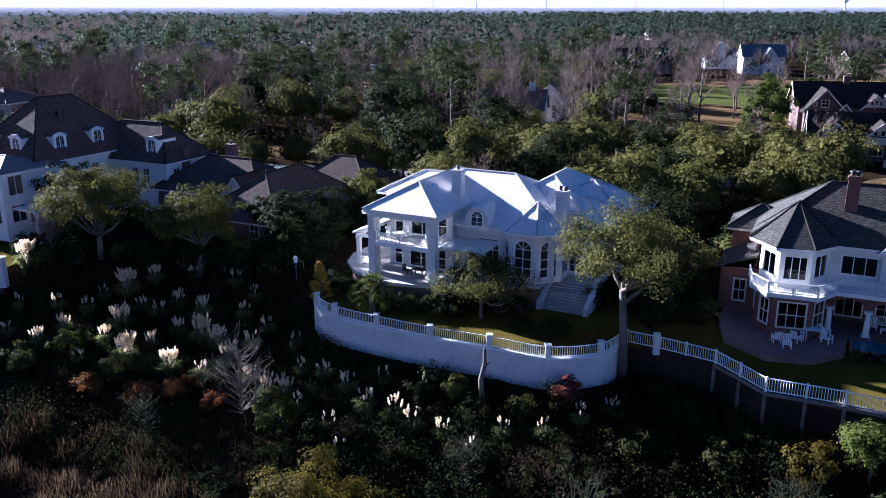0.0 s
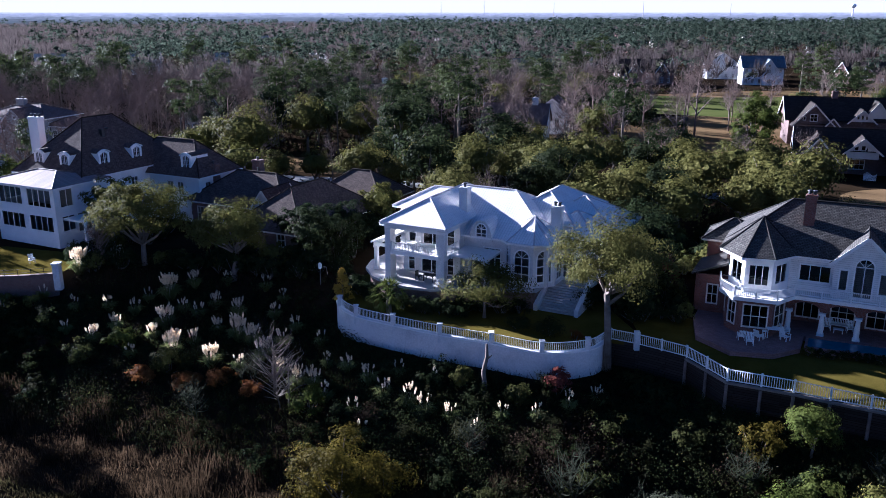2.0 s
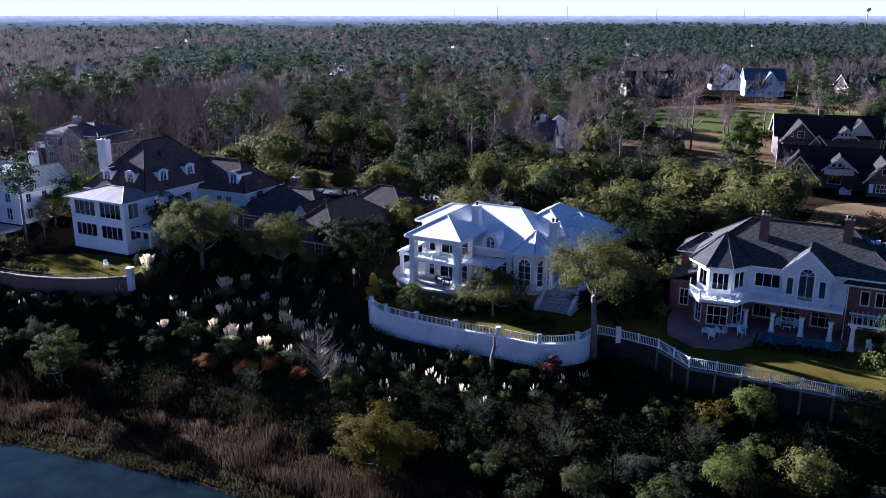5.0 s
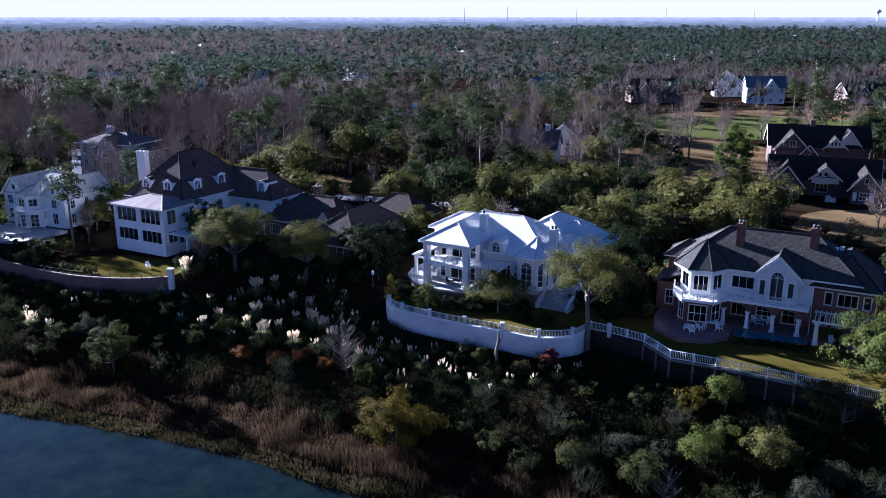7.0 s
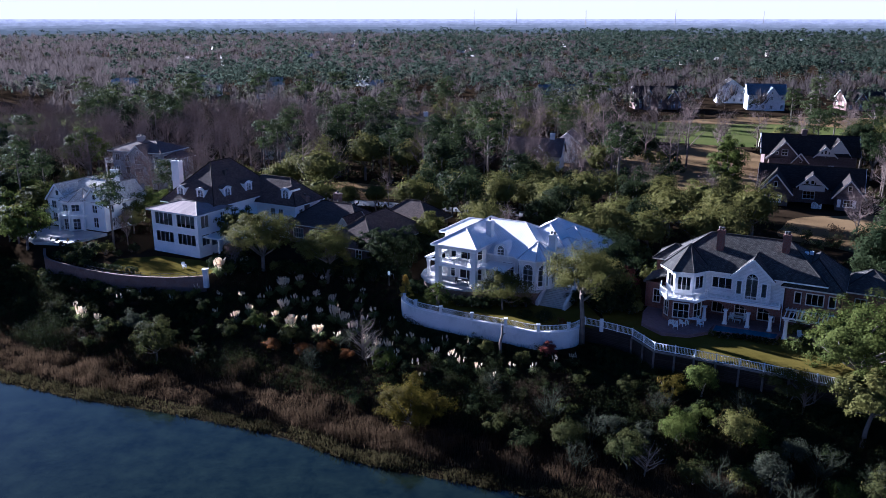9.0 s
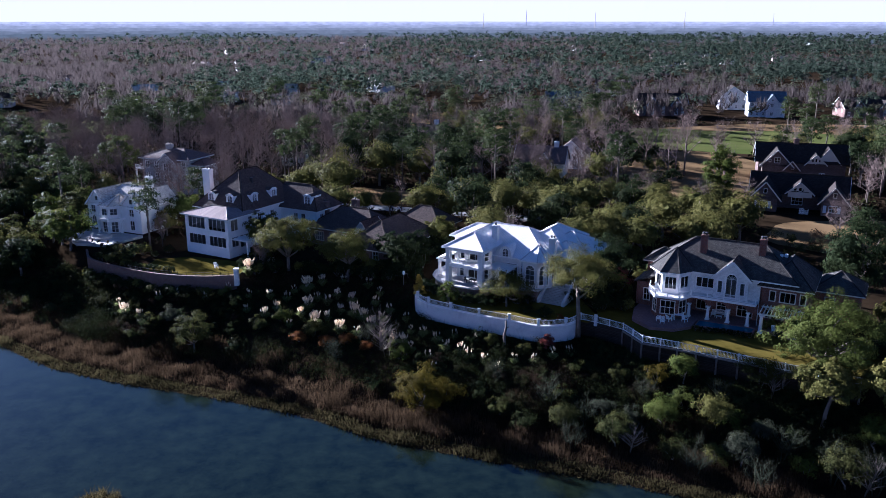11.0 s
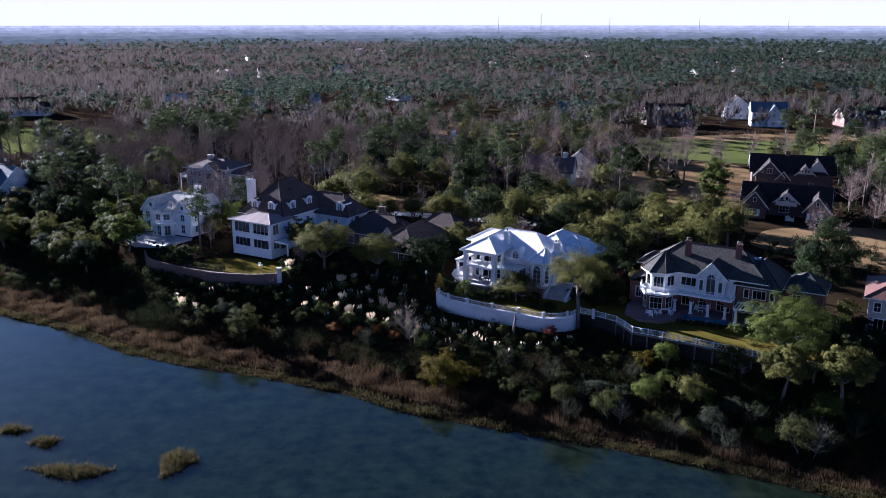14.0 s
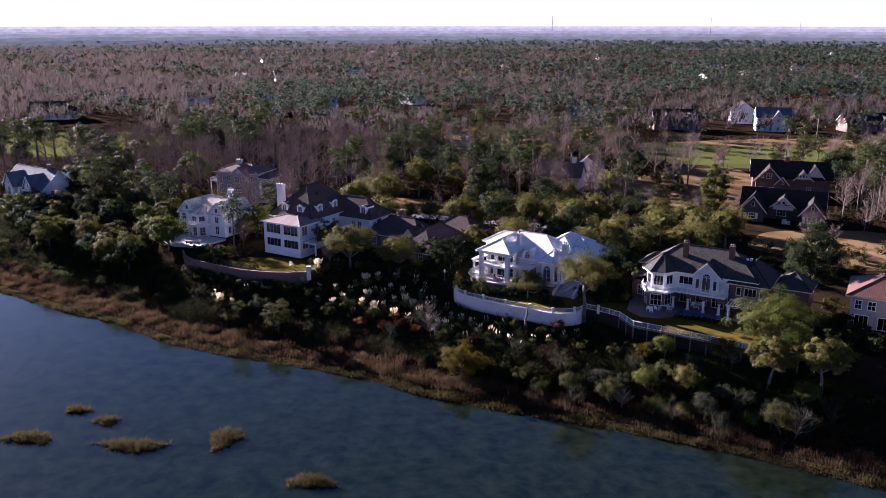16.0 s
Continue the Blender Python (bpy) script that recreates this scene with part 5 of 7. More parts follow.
# ---------- walls and fences ----------
def spline(pts, n=6):
    out = []
    P = [np.array(p, float) for p in pts]
    P = [2 * P[0] - P[1]] + P + [2 * P[-1] - P[-2]]
    for i in range(1, len(P) - 2):
        for k in range(n):
            t = k / n
            a, b, c, d = P[i - 1], P[i], P[i + 1], P[i + 2]
            out.append(tuple(0.5 * (2 * b + (c - a) * t + (2 * a - 5 * b + 4 * c - d) * t * t + (3 * b - a - 3 * c + d) * t ** 3)))
    out.append(tuple(P[-2]))
    return out


def ribbon(line, thick, z0, z1):
    """A solid wall along a line of plan points."""
    g = Geo()
    L = [Vector((*p, 0)) for p in line]
    off = []
    for i, p in enumerate(L):
        d = (L[min(i + 1, len(L) - 1)] - L[max(i - 1, 0)]).normalized()
        off.append(Vector((-d.y, d.x, 0)) * thick / 2)
    for i in range(len(L) - 1):
        a, b, c, d = L[i] - off[i], L[i + 1] - off[i + 1], L[i + 1] + off[i + 1], L[i] + off[i]
        zz = lambda v, z: (v.x, v.y, z)
        g.hexa([zz(v, z0) for v in (a, b, c, d)], [zz(v, z1) for v in (a, b, c, d)])
    return g


def garden_wall():
    posts = [(-11.92, 72.97), (-9.9, 70.04), (-5.89, 67.46), (-1.14, 64.92), (3.79, 62.78), (8.37, 60.65), (12.74, 61.35), (15.02, 63.76)]
    w = thing("garden_wall", "curved white rendered retaining wall with piers and white railing", "wall")
    line = spline([(-12.6, 76.5)] + posts, 6)
    part("retaining_wall", ribbon(line, 0.4, 2.0, 5.78), WALLWHITE, w, "white render stained along its foot")
    part("coping", ribbon(line, 0.5, 5.784, 5.9), WHITE, w)
    for i, (x, y) in enumerate(posts):
        g = Geo()
        g.box(x - 0.22, x + 0.22, y - 0.22, y + 0.22, 5.0, 6.95)
        g.box(x - 0.27, x + 0.27, y - 0.27, y + 0.27, 6.953, 7.03)
        part("pier", g, WALLWHITE, w)
    for i in range(1, len(posts)):
        sec = line[i * 6:i * 6 + 7]
        g = Geo()
        for z in (6.02, 6.82):
            for a, b in zip(sec, sec[1:]):
                g.beam((*a, z), (*b, z), 0.06, 0.06)
        rail = part("railing", g, WHITE, w, "white picket railing")
        for a, b in zip(sec, sec[1:]):
            n = max(1, int(math.dist(a, b) / 0.16))
            for k in range(n):
                p = Vector((*a, 0)).lerp(Vector((*b, 0)), k / n)
                g = Geo()
                g.beam((p.x, p.y, 6.02), (p.x, p.y, 6.82), 0.04, 0.04)
                part("picket", g, WHITE, rail)
    return w


garden_wall()


def bulkhead():
    line = [(15.4, 63.9), (17.58, 62.65), (19.6, 61.2), (21.5, 59.7), (22.6, 57.2), (23.6, 54.7), (26.1, 53.6), (28.4, 52.5), (30.8, 51.1), (33.4, 49.7), (36.0, 48.3), (38.7, 46.9), (41.5, 45.4), (44.2, 43.9), (47, 42.6), (50, 41.2)]
    f = thing("fence", "long white picket fence along the edge of the lawn", "fence")
    railing(f, line, PLATEAU, 1.12, WHITE, 0.19)
    g = Geo()
    x, y = 17.58, 62.65
    g.box(x - 0.25, x + 0.25, y - 0.25, y + 0.25, PLATEAU - 0.5, 7.15)
    part("pier", g, WALLWHITE, f)
    b = thing("bulkhead", "weathered timber bulkhead of planks and piles under the fence", "retaining wall")
    part("planking", ribbon([(p[0] + 0.05, p[1] + 0.1) for p in line], 0.18, 1.5, PLATEAU - 0.02), TIMBER, b)
    part("cap_board", ribbon([(p[0] - 0.02, p[1] - 0.08) for p in line[3:]], 0.42, PLATEAU - 0.2, PLATEAU - 0.03), WOOD, b)
    for z in (2.6, 3.5, 4.4):
        part("wale", ribbon([(p[0] - 0.03, p[1] - 0.1) for p in line[3:]], 0.12, z, z + 0.2), TIMBER, b)
    for p in line[3:]:
        g = Geo()
        g.tube([(p[0] - 0.12, p[1] - 0.24, 0.6), (p[0] - 0.12, p[1] - 0.24, PLATEAU - 0.22)], [0.15, 0.14], 8)
        part("timber_post", g, BARK, b)
    return f


bulkhead()


def left_garden_wall():
    line = spline([(-84, 99), (-80, 92.5), (-73, 88), (-66, 84.6), (-60, 82.8), (-53, 82.2), (-47.3, 83.4)], 4)
    w = thing("garden_wall", "low curved brown brick retaining wall below a lawn", "wall")
    part("retaining_wall", ribbon(line, 0.35, 2.2, 6.05), BROWNBRICK, w)
    part("coping", ribbon(line, 0.45, 6.053, 6.14), BROWNBRICK, w)
    g = Geo()
    for z in (6.4, 6.8):
        for a, b in zip(line[10:], line[11:]):
            g.beam((*a, z), (*b, z), 0.04, 0.04)
    for a in line[10:]:
        g.beam((*a, 6.1), (*a, 6.85), 0.05, 0.05)
    part("railing", g, DARKMETAL, w, "thin dark metal railing")
    g = Geo()
    g.box(-47.7, -46.9, 83.1, 83.9, 4.0, 7.2)
    g.box(-47.8, -46.8, 83.0, 84.0, 7.203, 7.35)
    part("pier", g, WALLWHITE, w, "square white end pier")


left_garden_wall()

# ---------- pool and garden furniture ----------
BM = pose(30, 66, 0, 0, 0, -26)
WM = pose(-0.6, 72.2, 0, 0, 0, -27)
pool = thing("swimming_pool", "narrow blue swimming pool along the arcade", "pool", BM)
g = Geo()
g.prism([(4.6, -3.4), (13.2, -2.3), (13.3, -0.1), (4.6, -0.6)], PLATEAU - 0.2, 6.33)
part("pool_edge", g, PAVER, pool)
g = Geo()
g.prism([(4.85, -3.1), (12.95, -2.05), (13.05, -0.35), (4.85, -0.85)], 6.2, 6.352)
part("pool_water", g, POOL, pool)


def chair_at(m, label, group):
    c = thing("patio_chair", label, "chair", m, group)
    g = Geo()
    g.hexa([(-0.3, -0.3, 0.38), (0.3, -0.3, 0.38), (0.28, 0.28, 0.32), (-0.28, 0.28, 0.32)], [(-0.3, -0.3, 0.43), (0.3, -0.3, 0.43), (0.28, 0.28, 0.37), (-0.28, 0.28, 0.37)])
    part("seat", g, WHITE, c)
    g = Geo()
    g.beam((-0.3, 0.48, 0.95), (0.3, 0.48, 0.95), 0.05, 0.05)
    back = part("backrest", g, WHITE, c)
    for i in range(5):
        x = -0.25 + i * 0.125
        g = Geo()
        g.beam((x, 0.28, 0.34), (x * 1.05, 0.52, 1.08), 0.09, 0.03)
        part("slat", g, WHITE, back)
    for x in (-0.3, 0.3):
        for y in (-0.28, 0.3):
            g = Geo()
            g.beam((x, y, 0), (x, y, 0.62), 0.06, 0.06)
            part("leg", g, WHITE, c)
        g = Geo()
        g.beam((x, -0.34, 0.63), (x, 0.36, 0.63), 0.11, 0.03)
        part("armrest", g, WHITE, c)
    return c


first = chair_at(BM @ pose(-0.9, -3.9, 6.3, 0, 0, 200), "white slatted wooden patio chair", "patio chairs")
for x, y, r in ((-0.0, -4.9, 10), (0.6, -3.2, 150), (2.7, -0.7, 120), (2.9, -2.3, 60), (6.3, 2.4, 0), (8.3, 2.6, 10), (16, -0.5, 30)):
    copy_thing(first, BM @ pose(x, y, 6.3, 0, 0, r))
copy_thing(first, pose(-52.8, 88.4, 5.83, 0, 0, 40))
for x, y, r in ((-6.2, 2.2, 60), (-5.0, 2.9, 20), (-2.2, 2.6, -50), (-1.6, 1.8, -90)):
    copy_thing(first, WM @ pose(x, y, 11.3, 0, 0, r))


def table_at(m, w, d, hgt_, material, label):
    t = thing("patio_table", label, "table", m)
    g = Geo()
    g.box(-w / 2, w / 2, -d / 2, d / 2, hgt_ - 0.06, hgt_)
    part("tabletop", g, material, t)
    for x in (-w / 2 + 0.08, w / 2 - 0.08):
        for y in (-d / 2 + 0.08, d / 2 - 0.08):
            g = Geo()
            g.beam((x, y, 0), (x, y, hgt_ - 0.06), 0.07, 0.07)
            part("leg", g, material, t)


table_at(BM @ pose(1.8, -2.0, 6.3, 0, 0, 10), 1.3, 0.9, 0.95, WHITE, "tall white patio table beside the turret")
table_at(BM @ pose(1.0, -2.6, 6.3), 0.4, 0.4, 0.75, WHITE, "small white side stool on the brick patio")
table_at(BM @ pose(7.3, 1.9, 6.3), 0.9, 0.5, 0.45, WHITE, "low white table under the arcade")
table_at(WM @ pose(-5.2, 2.0, 11.3), 0.9, 0.9, 0.72, WHITE, "small white table on the balcony")
table_at(WM @ pose(-2.9, 1.8, 8.0), 1.3, 0.9, 0.72, DARKMETAL, "dark metal terrace table")
dk = thing("patio_chair", "dark metal terrace chair beside the table", "chair", WM @ pose(-4.2, 1.7, 8.0, 0, 0, 80))
g = Geo()
g.box(-0.27, 0.27, -0.27, 0.27, 0.4, 0.45)
part("seat", g, DARKMETAL, dk)
g = Geo()
g.box(-0.27, 0.27, 0.25, 0.3, 0.45, 1.0)
part("backrest", g, DARKMETAL, dk)
for x in (-0.24, 0.24):
    for y in (-0.24, 0.24):
        g = Geo()
        g.beam((x, y, 0), (x, y, 0.4), 0.05, 0.05)
        part("leg", g, DARKMETAL, dk)
copy_thing(dk, WM @ pose(-2.9, 3.0, 8.0, 0, 0, 0))
copy_thing(dk, WM @ pose(-1.7, 1.8, 8.0, 0, 0, -90))
bench = thing("bench", "white slatted garden bench under the arcade", "bench", BM @ pose(7.3, 3.1, 6.3))
g = Geo()
g.box(-0.85, 0.85, -0.25, 0.25, 0.4, 0.46)
part("seat", g, WHITE, bench)
g = Geo()
g.beam((-0.85, 0.32, 1.0), (0.85, 0.32, 1.0), 0.06, 0.08)
back = part("backrest", g, WHITE, bench)
for i in range(12):
    g = Geo()
    g.beam((-0.78 + i * 0.142, 0.27, 0.46), (-0.78 + i * 0.142, 0.32, 0.97), 0.05, 0.03)
    part("slat", g, WHITE, back)
for x in (-0.8, 0.8):
    for y in (-0.2, 0.22):
        g = Geo()
        g.beam((x, y, 0), (x, y, 0.6), 0.06, 0.06)
        part("leg", g, WHITE, bench)
lamp = thing("garden_lamp", "small pale lantern on a bent post", "lamp", pose(-15.2, 80.5, PLATEAU - 0.05))
g = Geo()
g.tube([(0, 0, 0), (0, 0, 1.6), (0.1, 0, 2.0), (0.45, 0, 2.2), (0.75, 0, 2.05), (0.85, 0, 1.2)], [0.06, 0.05, 0.05, 0.05, 0.05, 0.04], 6)
part("post", g, WOOD, lamp)
g = Geo()
g.tube([(0, 0, 1.9), (0, 0, 2.0), (0, 0, 2.45), (0, 0, 2.65)], [0.1, 0.2, 0.24, 0.05], 8)
part("shade", g, WHITE, lamp)


# radio masts and a water tower on the far horizon
for x, y, top in ((355, 2950, 62), (-40, 3300, 66), (720, 3200, 66), (1080, 3300, 60), (150, 3900, 78)):
    g = Geo()
    g.tube([(0, 0, 0), (0, 0, top * 0.6), (0, 0, top)], [1.3, 1.0, 0.5], 5)
    solo("radio_mast", g, WOOD, "thin radio mast on the far horizon", "mast", "far masts", m=pose(x, y, hgt(x, y)))
wt = thing("water_tower", "pale round water tower on the far horizon", "tower", pose(1480, 3150, hgt(1480, 3150)))
g = Geo()
g.tube([(0, 0, 0), (0, 0, 44)], [3.0, 2.4], 10)
part("shaft", g, WHITE, wt)
g = Geo()
g.tube([(0, 0, 42), (0, 0, 46), (0, 0, 51), (0, 0, 55), (0, 0, 57)], [2.5, 9, 11, 8, 1], 14)
part("tank", g, WHITE, wt, "", True)


# ---------- plants ----------
R = np.random.default_rng(7)


def unit(n, rng):
    v = rng.normal(size=(n, 3))
    return v / np.linalg.norm(v, axis=1, keepdims=True)


def leaf_quads(c, size, rng, up=0.5, aspect=0.55, face=None):
    """A small bent blade at each centre, turned at random or roughly towards face."""
    n = len(c)
    nrm = unit(n, rng) + np.array([0, 0, up])
    if face is not None:
        nrm = face + nrm * 0.5
    nrm /= np.linalg.norm(nrm, axis=1, keepdims=True)
    t = np.cross(nrm, unit(n, rng))
    t /= np.maximum(np.linalg.norm(t, axis=1, keepdims=True), 1e-6)
    b = np.cross(nrm, t)
    s = np.asarray(size).reshape(-1, 1) * rng.uniform(0.6, 1.35, (n, 1))
    t, b = t * s, b * s * aspect
    return np.stack([c - t, c - b * 0.9 + nrm * s * 0.12, c + t, c + b], 1)


def clumps(n, rx, ry, rz, rng, cz=0.0, low=-0.35, shell=0.55):
    """Centres of leaf clumps in an uneven dome."""
    d = unit(n * 3, rng)
    d = d[d[:, 2] > low][:n]
    lump = np.array([0.82 + 0.62 * noise.noise(Vector(v * 2.1) + Vector((rx * 3.1, ry * 7.7, len(d) * 0.13))) for v in d])[:, None]
    r = rng.uniform(shell, 1.0, (len(d), 1)) ** 0.6 * lump
    return d * r * np.array([rx, ry, rz]) + np.array([0, 0, cz])


def leaf_tris(c, size, rng, face, loose=0.55):
    """A pointed leaf spray at each centre, turned roughly towards face."""
    n = len(c)
    nrm = face + unit(n, rng) * loose + np.array([0, 0, 0.25])
    nrm /= np.maximum(np.linalg.norm(nrm, axis=1, keepdims=True), 1e-6)
    t = np.cross(nrm, unit(n, rng))
    t /= np.maximum(np.linalg.norm(t, axis=1, keepdims=True), 1e-6)
    b = np.cross(nrm, t)
    s = np.asarray(size).reshape(-1, 1) * rng.uniform(0.6, 1.4, (n, 1))
    return np.stack([c - t * s, c + t * s * 0.55 - b * s * 0.62, c + t * s * 0.55 + b * s * 0.62], 1)


def sprays(centres, per, spread, size, rng, flat=0.8, middle=None):
    """Clumps of leaf sprays, thickest at the skin of each clump."""
    c = np.repeat(centres, per, 0)
    d = unit(len(c), rng)
    d[:, 2] = np.where(d[:, 2] < -0.45, -d[:, 2], d[:, 2])
    grow = np.repeat(rng.uniform(0.7, 1.3, (len(centres), 1)), per, 0)
    off = d * rng.uniform(0.05, 1, (len(c), 1)) ** 0.45 * spread * grow
    off[:, 2] *= flat
    out = c - (centres.mean(0) if middle is None else middle)
    out /= np.maximum(np.linalg.norm(out, axis=1, keepdims=True), 1e-6)
    return leaf_tris(c + off, np.full(len(c), size), rng, d * 0.6 + out * 0.7, 0.55)


def crown_heart(rx, ry, rz, cz, low, rng):
    """The dense inside of a crown: an uneven dome that closes the view through it."""
    bm = bmesh.new()
    bmesh.ops.create_icosphere(bm, subdivisions=3, radius=1.0)
    bm.faces.ensure_lookup_table()
    q = np.array([[v.co for v in f.verts] for f in bm.faces])
    bm.free()
    k = np.array([[0.60 + 0.22 * noise.noise(Vector(v) * 2.3 + Vector((rx, rz, 3))) for v in f] for f in q])[..., None]
    q = q * k * np.array([rx, ry, rz])
    q[..., 2] = np.maximum(q[..., 2], low * rz * 0.8) + cz
    return q


def limb(g, a, b, ra, rb, rng, sag=0.12, n=5):
    a, b = np.array(a, float), np.array(b, float)
    L = np.linalg.norm(b - a)
    pts = []
    side = rng.normal(size=3) * L * sag
    for i in range(4):
        t = i / 3
        pts.append(tuple(a + (b - a) * t + side * math.sin(math.pi * t) * 0.6))
    g.tube(pts, [ra, ra * 0.75 + rb * 0.25, ra * 0.4 + rb * 0.6, rb], n)


def broad_tree(name, label, m, H, rx, rz, material, seed, n=70, per=60, size=0.3, trunk=0.35, fork=0.35, lean=0.0, spread=None, group="", low=-0.35, bark=None, heart=False):
    """An evergreen with a forked trunk and a domed crown of leaf clumps."""
    rng = np.random.default_rng(seed)
    t = thing(name, label, "tree", m, group)
    cc = clumps(n, rx, rx * 0.92, rz, rng, H - rz * 0.92, low)
    g = Geo()
    fk = (lean, 0.1, H * fork)
    g.tube([(0, 0, -0.4), (lean * 0.3, 0, H * fork * 0.5), fk], [trunk * 1.35, trunk, trunk * 0.85], 9)
    pick = cc[rng.permutation(len(cc))[:11 if n > 75 else 6]]
    for p in pick:
        arm = Geo() if name == "wax_myrtle" else g
        limb(arm, fk, p, trunk * 0.55, trunk * 0.1, rng)
        if arm is not g:
            part("limb", arm, bark or BARK, t, "", True)
    if fork > 0.45:
        g.tube([(lean * 0.8, 0, H * fork * 0.85), (lean + 1.4, -0.3, H * fork * 1.02), (lean + 2.6, -0.4, H * fork * 1.25)], [trunk * 0.6, trunk * 0.45, trunk * 0.25], 7)
    part("trunk", g, bark or BARK, t, "", True)
    q = sprays(cc, int(per * 1.5), spread or rx * (0.24 if n < 75 else 0.2), size * 0.85, rng)
    if heart:
        q = np.concatenate([q, crown_heart(rx, rx * 0.92, rz, H - rz * 0.92, low, rng)])
    part("crown", flat_mesh("crown", q, material), material, t)
    return t


def pine_tree(m, H, seed, n=34, per=42, size=0.5, label="tall pine with a clear trunk and layered crown", group="pines"):
    rng = np.random.default_rng(seed)
    t = thing("pine_tree", label, "tree", m, group)
    g = Geo()
    g.tube([(0, 0, -0.4), (0.15, 0.1, H * 0.5), (0.1, 0.3, H * 0.97)], [0.3, 0.22, 0.05], 7)
    cs = []
    for i in range(n):
        z = H * (0.56 + 0.44 * rng.random() ** 0.8)
        r = math.sqrt(max(0.04, 1 - ((z / H - 0.76) / 0.28) ** 2)) * H * 0.2
        a = rng.uniform(0, 6.28)
        k = rng.uniform(0.3, 1) ** 0.6
        p = (r * k * math.cos(a), r * k * math.sin(a), z + 0.3)
        cs.append(p)
        if i % 2 == 0:
            limb(g, (0.12, 0.2, z - 0.8), p, 0.09, 0.03, rng, 0.05, 4)
    part("trunk", g, BARK, t, "", True)
    part("crown", flat_mesh("crown", sprays(np.array(cs), int(per * 1.6), H * 0.085, size * 0.6, rng, 0.6), PINE), PINE, t)
    return t


def twigs(starts, ends, rng, w=0.03):
    """Thin slivers from starts to ends."""
    d = ends - starts
    s = np.cross(d, unit(len(d), rng))
    s /= np.maximum(np.linalg.norm(s, axis=1, keepdims=True), 1e-6)
    return np.stack([starts - s * w, starts + s * w, ends], 1)


def bare_tree(m, H, seed, spread=0.34, fine=420, label="bare winter tree with fine grey-brown twigs", group="bare trees", material=None, wide=0.028, stems=1):
    rng = np.random.default_rng(seed)
    t = thing("bare_tree", label, "tree", m, group)
    g = Geo()
    tips = []
    for s in range(stems):
        bx, by = (rng.uniform(-0.4, 0.4), rng.uniform(-0.4, 0.4)) if stems > 1 else (0, 0)
        top = np.array([bx * 3 + rng.normal() * 0.3, by * 3 + rng.normal() * 0.3, H * rng.uniform(0.8, 0.95)])
        base = np.array([bx, by, -0.3])
        g.tube([tuple(base), tuple(base * 0.5 + top * 0.5 + rng.normal(size=3) * 0.15), tuple(top)], [0.022 * H * 0.75, 0.014 * H * 0.8, 0.02], 6)
        for i in range(13):
            k = rng.uniform(0.28, 0.95)
            a0 = base + (top - base) * k
            ang = rng.uniform(0, 6.28)
            L = H * spread * (1.15 - k * 0.7)
            e = a0 + np.array([math.cos(ang) * L, math.sin(ang) * L, L * rng.uniform(0.5, 1.2)])
            limb(g, a0, e, 0.010 * H * (1.1 - k) + 0.02, 0.012, rng, 0.1, 4)
            for q in np.linspace(0.35, 1, 4):
                tips.append(a0 + (e - a0) * q)
    part("trunk", g, material or TWIG, t, "", True)
    tips = np.array(tips)
    st = tips[rng.integers(0, len(tips), fine)]
    d = unit(fine, rng) + np.array([0, 0, 0.7])
    mid = st + d * H * rng.uniform(0.05, 0.13, (fine, 1))
    d2 = d + unit(fine, rng) * 0.8
    en = mid + d2 * H * rng.uniform(0.03, 0.07, (fine, 1))
    part("crown", flat_mesh("crown", np.concatenate([twigs(st, mid, rng, wide), twigs(mid - d * 0.05, en, rng, wide * 0.8)]), material or TWIG), material or TWIG, t)
    return t


def shrub(name, label, m, r, h, material, seed, n=22, per=42, size=0.16, group="shrubs", stem=True):
    rng = np.random.default_rng(seed)
    t = thing(name, label, "shrub", m, group)
    cc = clumps(n, r, r, h * 0.55, rng, h * 0.5, -0.75, 0.45)
    g = Geo()
    for p in cc[:7]:
        limb(g, (0, 0, -0.3), p, 0.05, 0.015, rng, 0.08, 4)
    part("stem", g, BARK, t, "", True)
    part("leaves", flat_mesh("leaves", sprays(cc, int(per * 1.6), r * 0.34, size * 0.72, rng, 0.9), material), material, t)
    return t


def at(x, y, turn=0, s=1.0, z=None):
    return pose(x, y, hgt(x, y) if z is None else z, 0, 0, turn) @ Matrix.Scale(s, 4)


# named trees and shrubs round the houses
broad_tree("oak_tree", "live oak with leaning forked trunk beside the garden wall", at(14.9, 62.6, z=3.6), 14.0, 5.9, 4.5, OAK, 11, 170, 85, 0.14, 0.33, 0.52, -0.4)
broad_tree("oak_tree", "small rounded oak on the lawn below the terrace", at(3.4, 69.6, z=PLATEAU), 5.9, 4.6, 2.8, OAK, 12, 110, 75, 0.12, 0.16, 0.3)


def conifer(name, label, m, r, h, material, seed):
    """A dense small conifer that tapers to a point."""
    rng = np.random.default_rng(seed)
    t = thing(name, label, "shrub", m)
    g = Geo()
    g.tube([(0, 0, -0.3), (0, 0, h * 0.9)], [0.09, 0.03], 6)
    part("stem", g, BARK, t, "", True)
    z = h * rng.uniform(0.04, 1, 90) ** 1.3
    a, k = rng.uniform(0, 6.28, 90), np.sqrt(rng.uniform(0.3, 1, 90)) * r * (1.0 - z / h) ** 0.7
    cc = np.stack([k * np.cos(a), k * np.sin(a), z * 0.96 + 0.1], 1)
    part("leaves", flat_mesh("leaves", sprays(cc, 40, 0.26, 0.085, rng, 1.2), material), material, t)


conifer("golden_cypress", "golden yellow conical cypress by the wall", at(-11.9, 75.0, z=PLATEAU), 1.25, 3.6, YELLOW, 13)
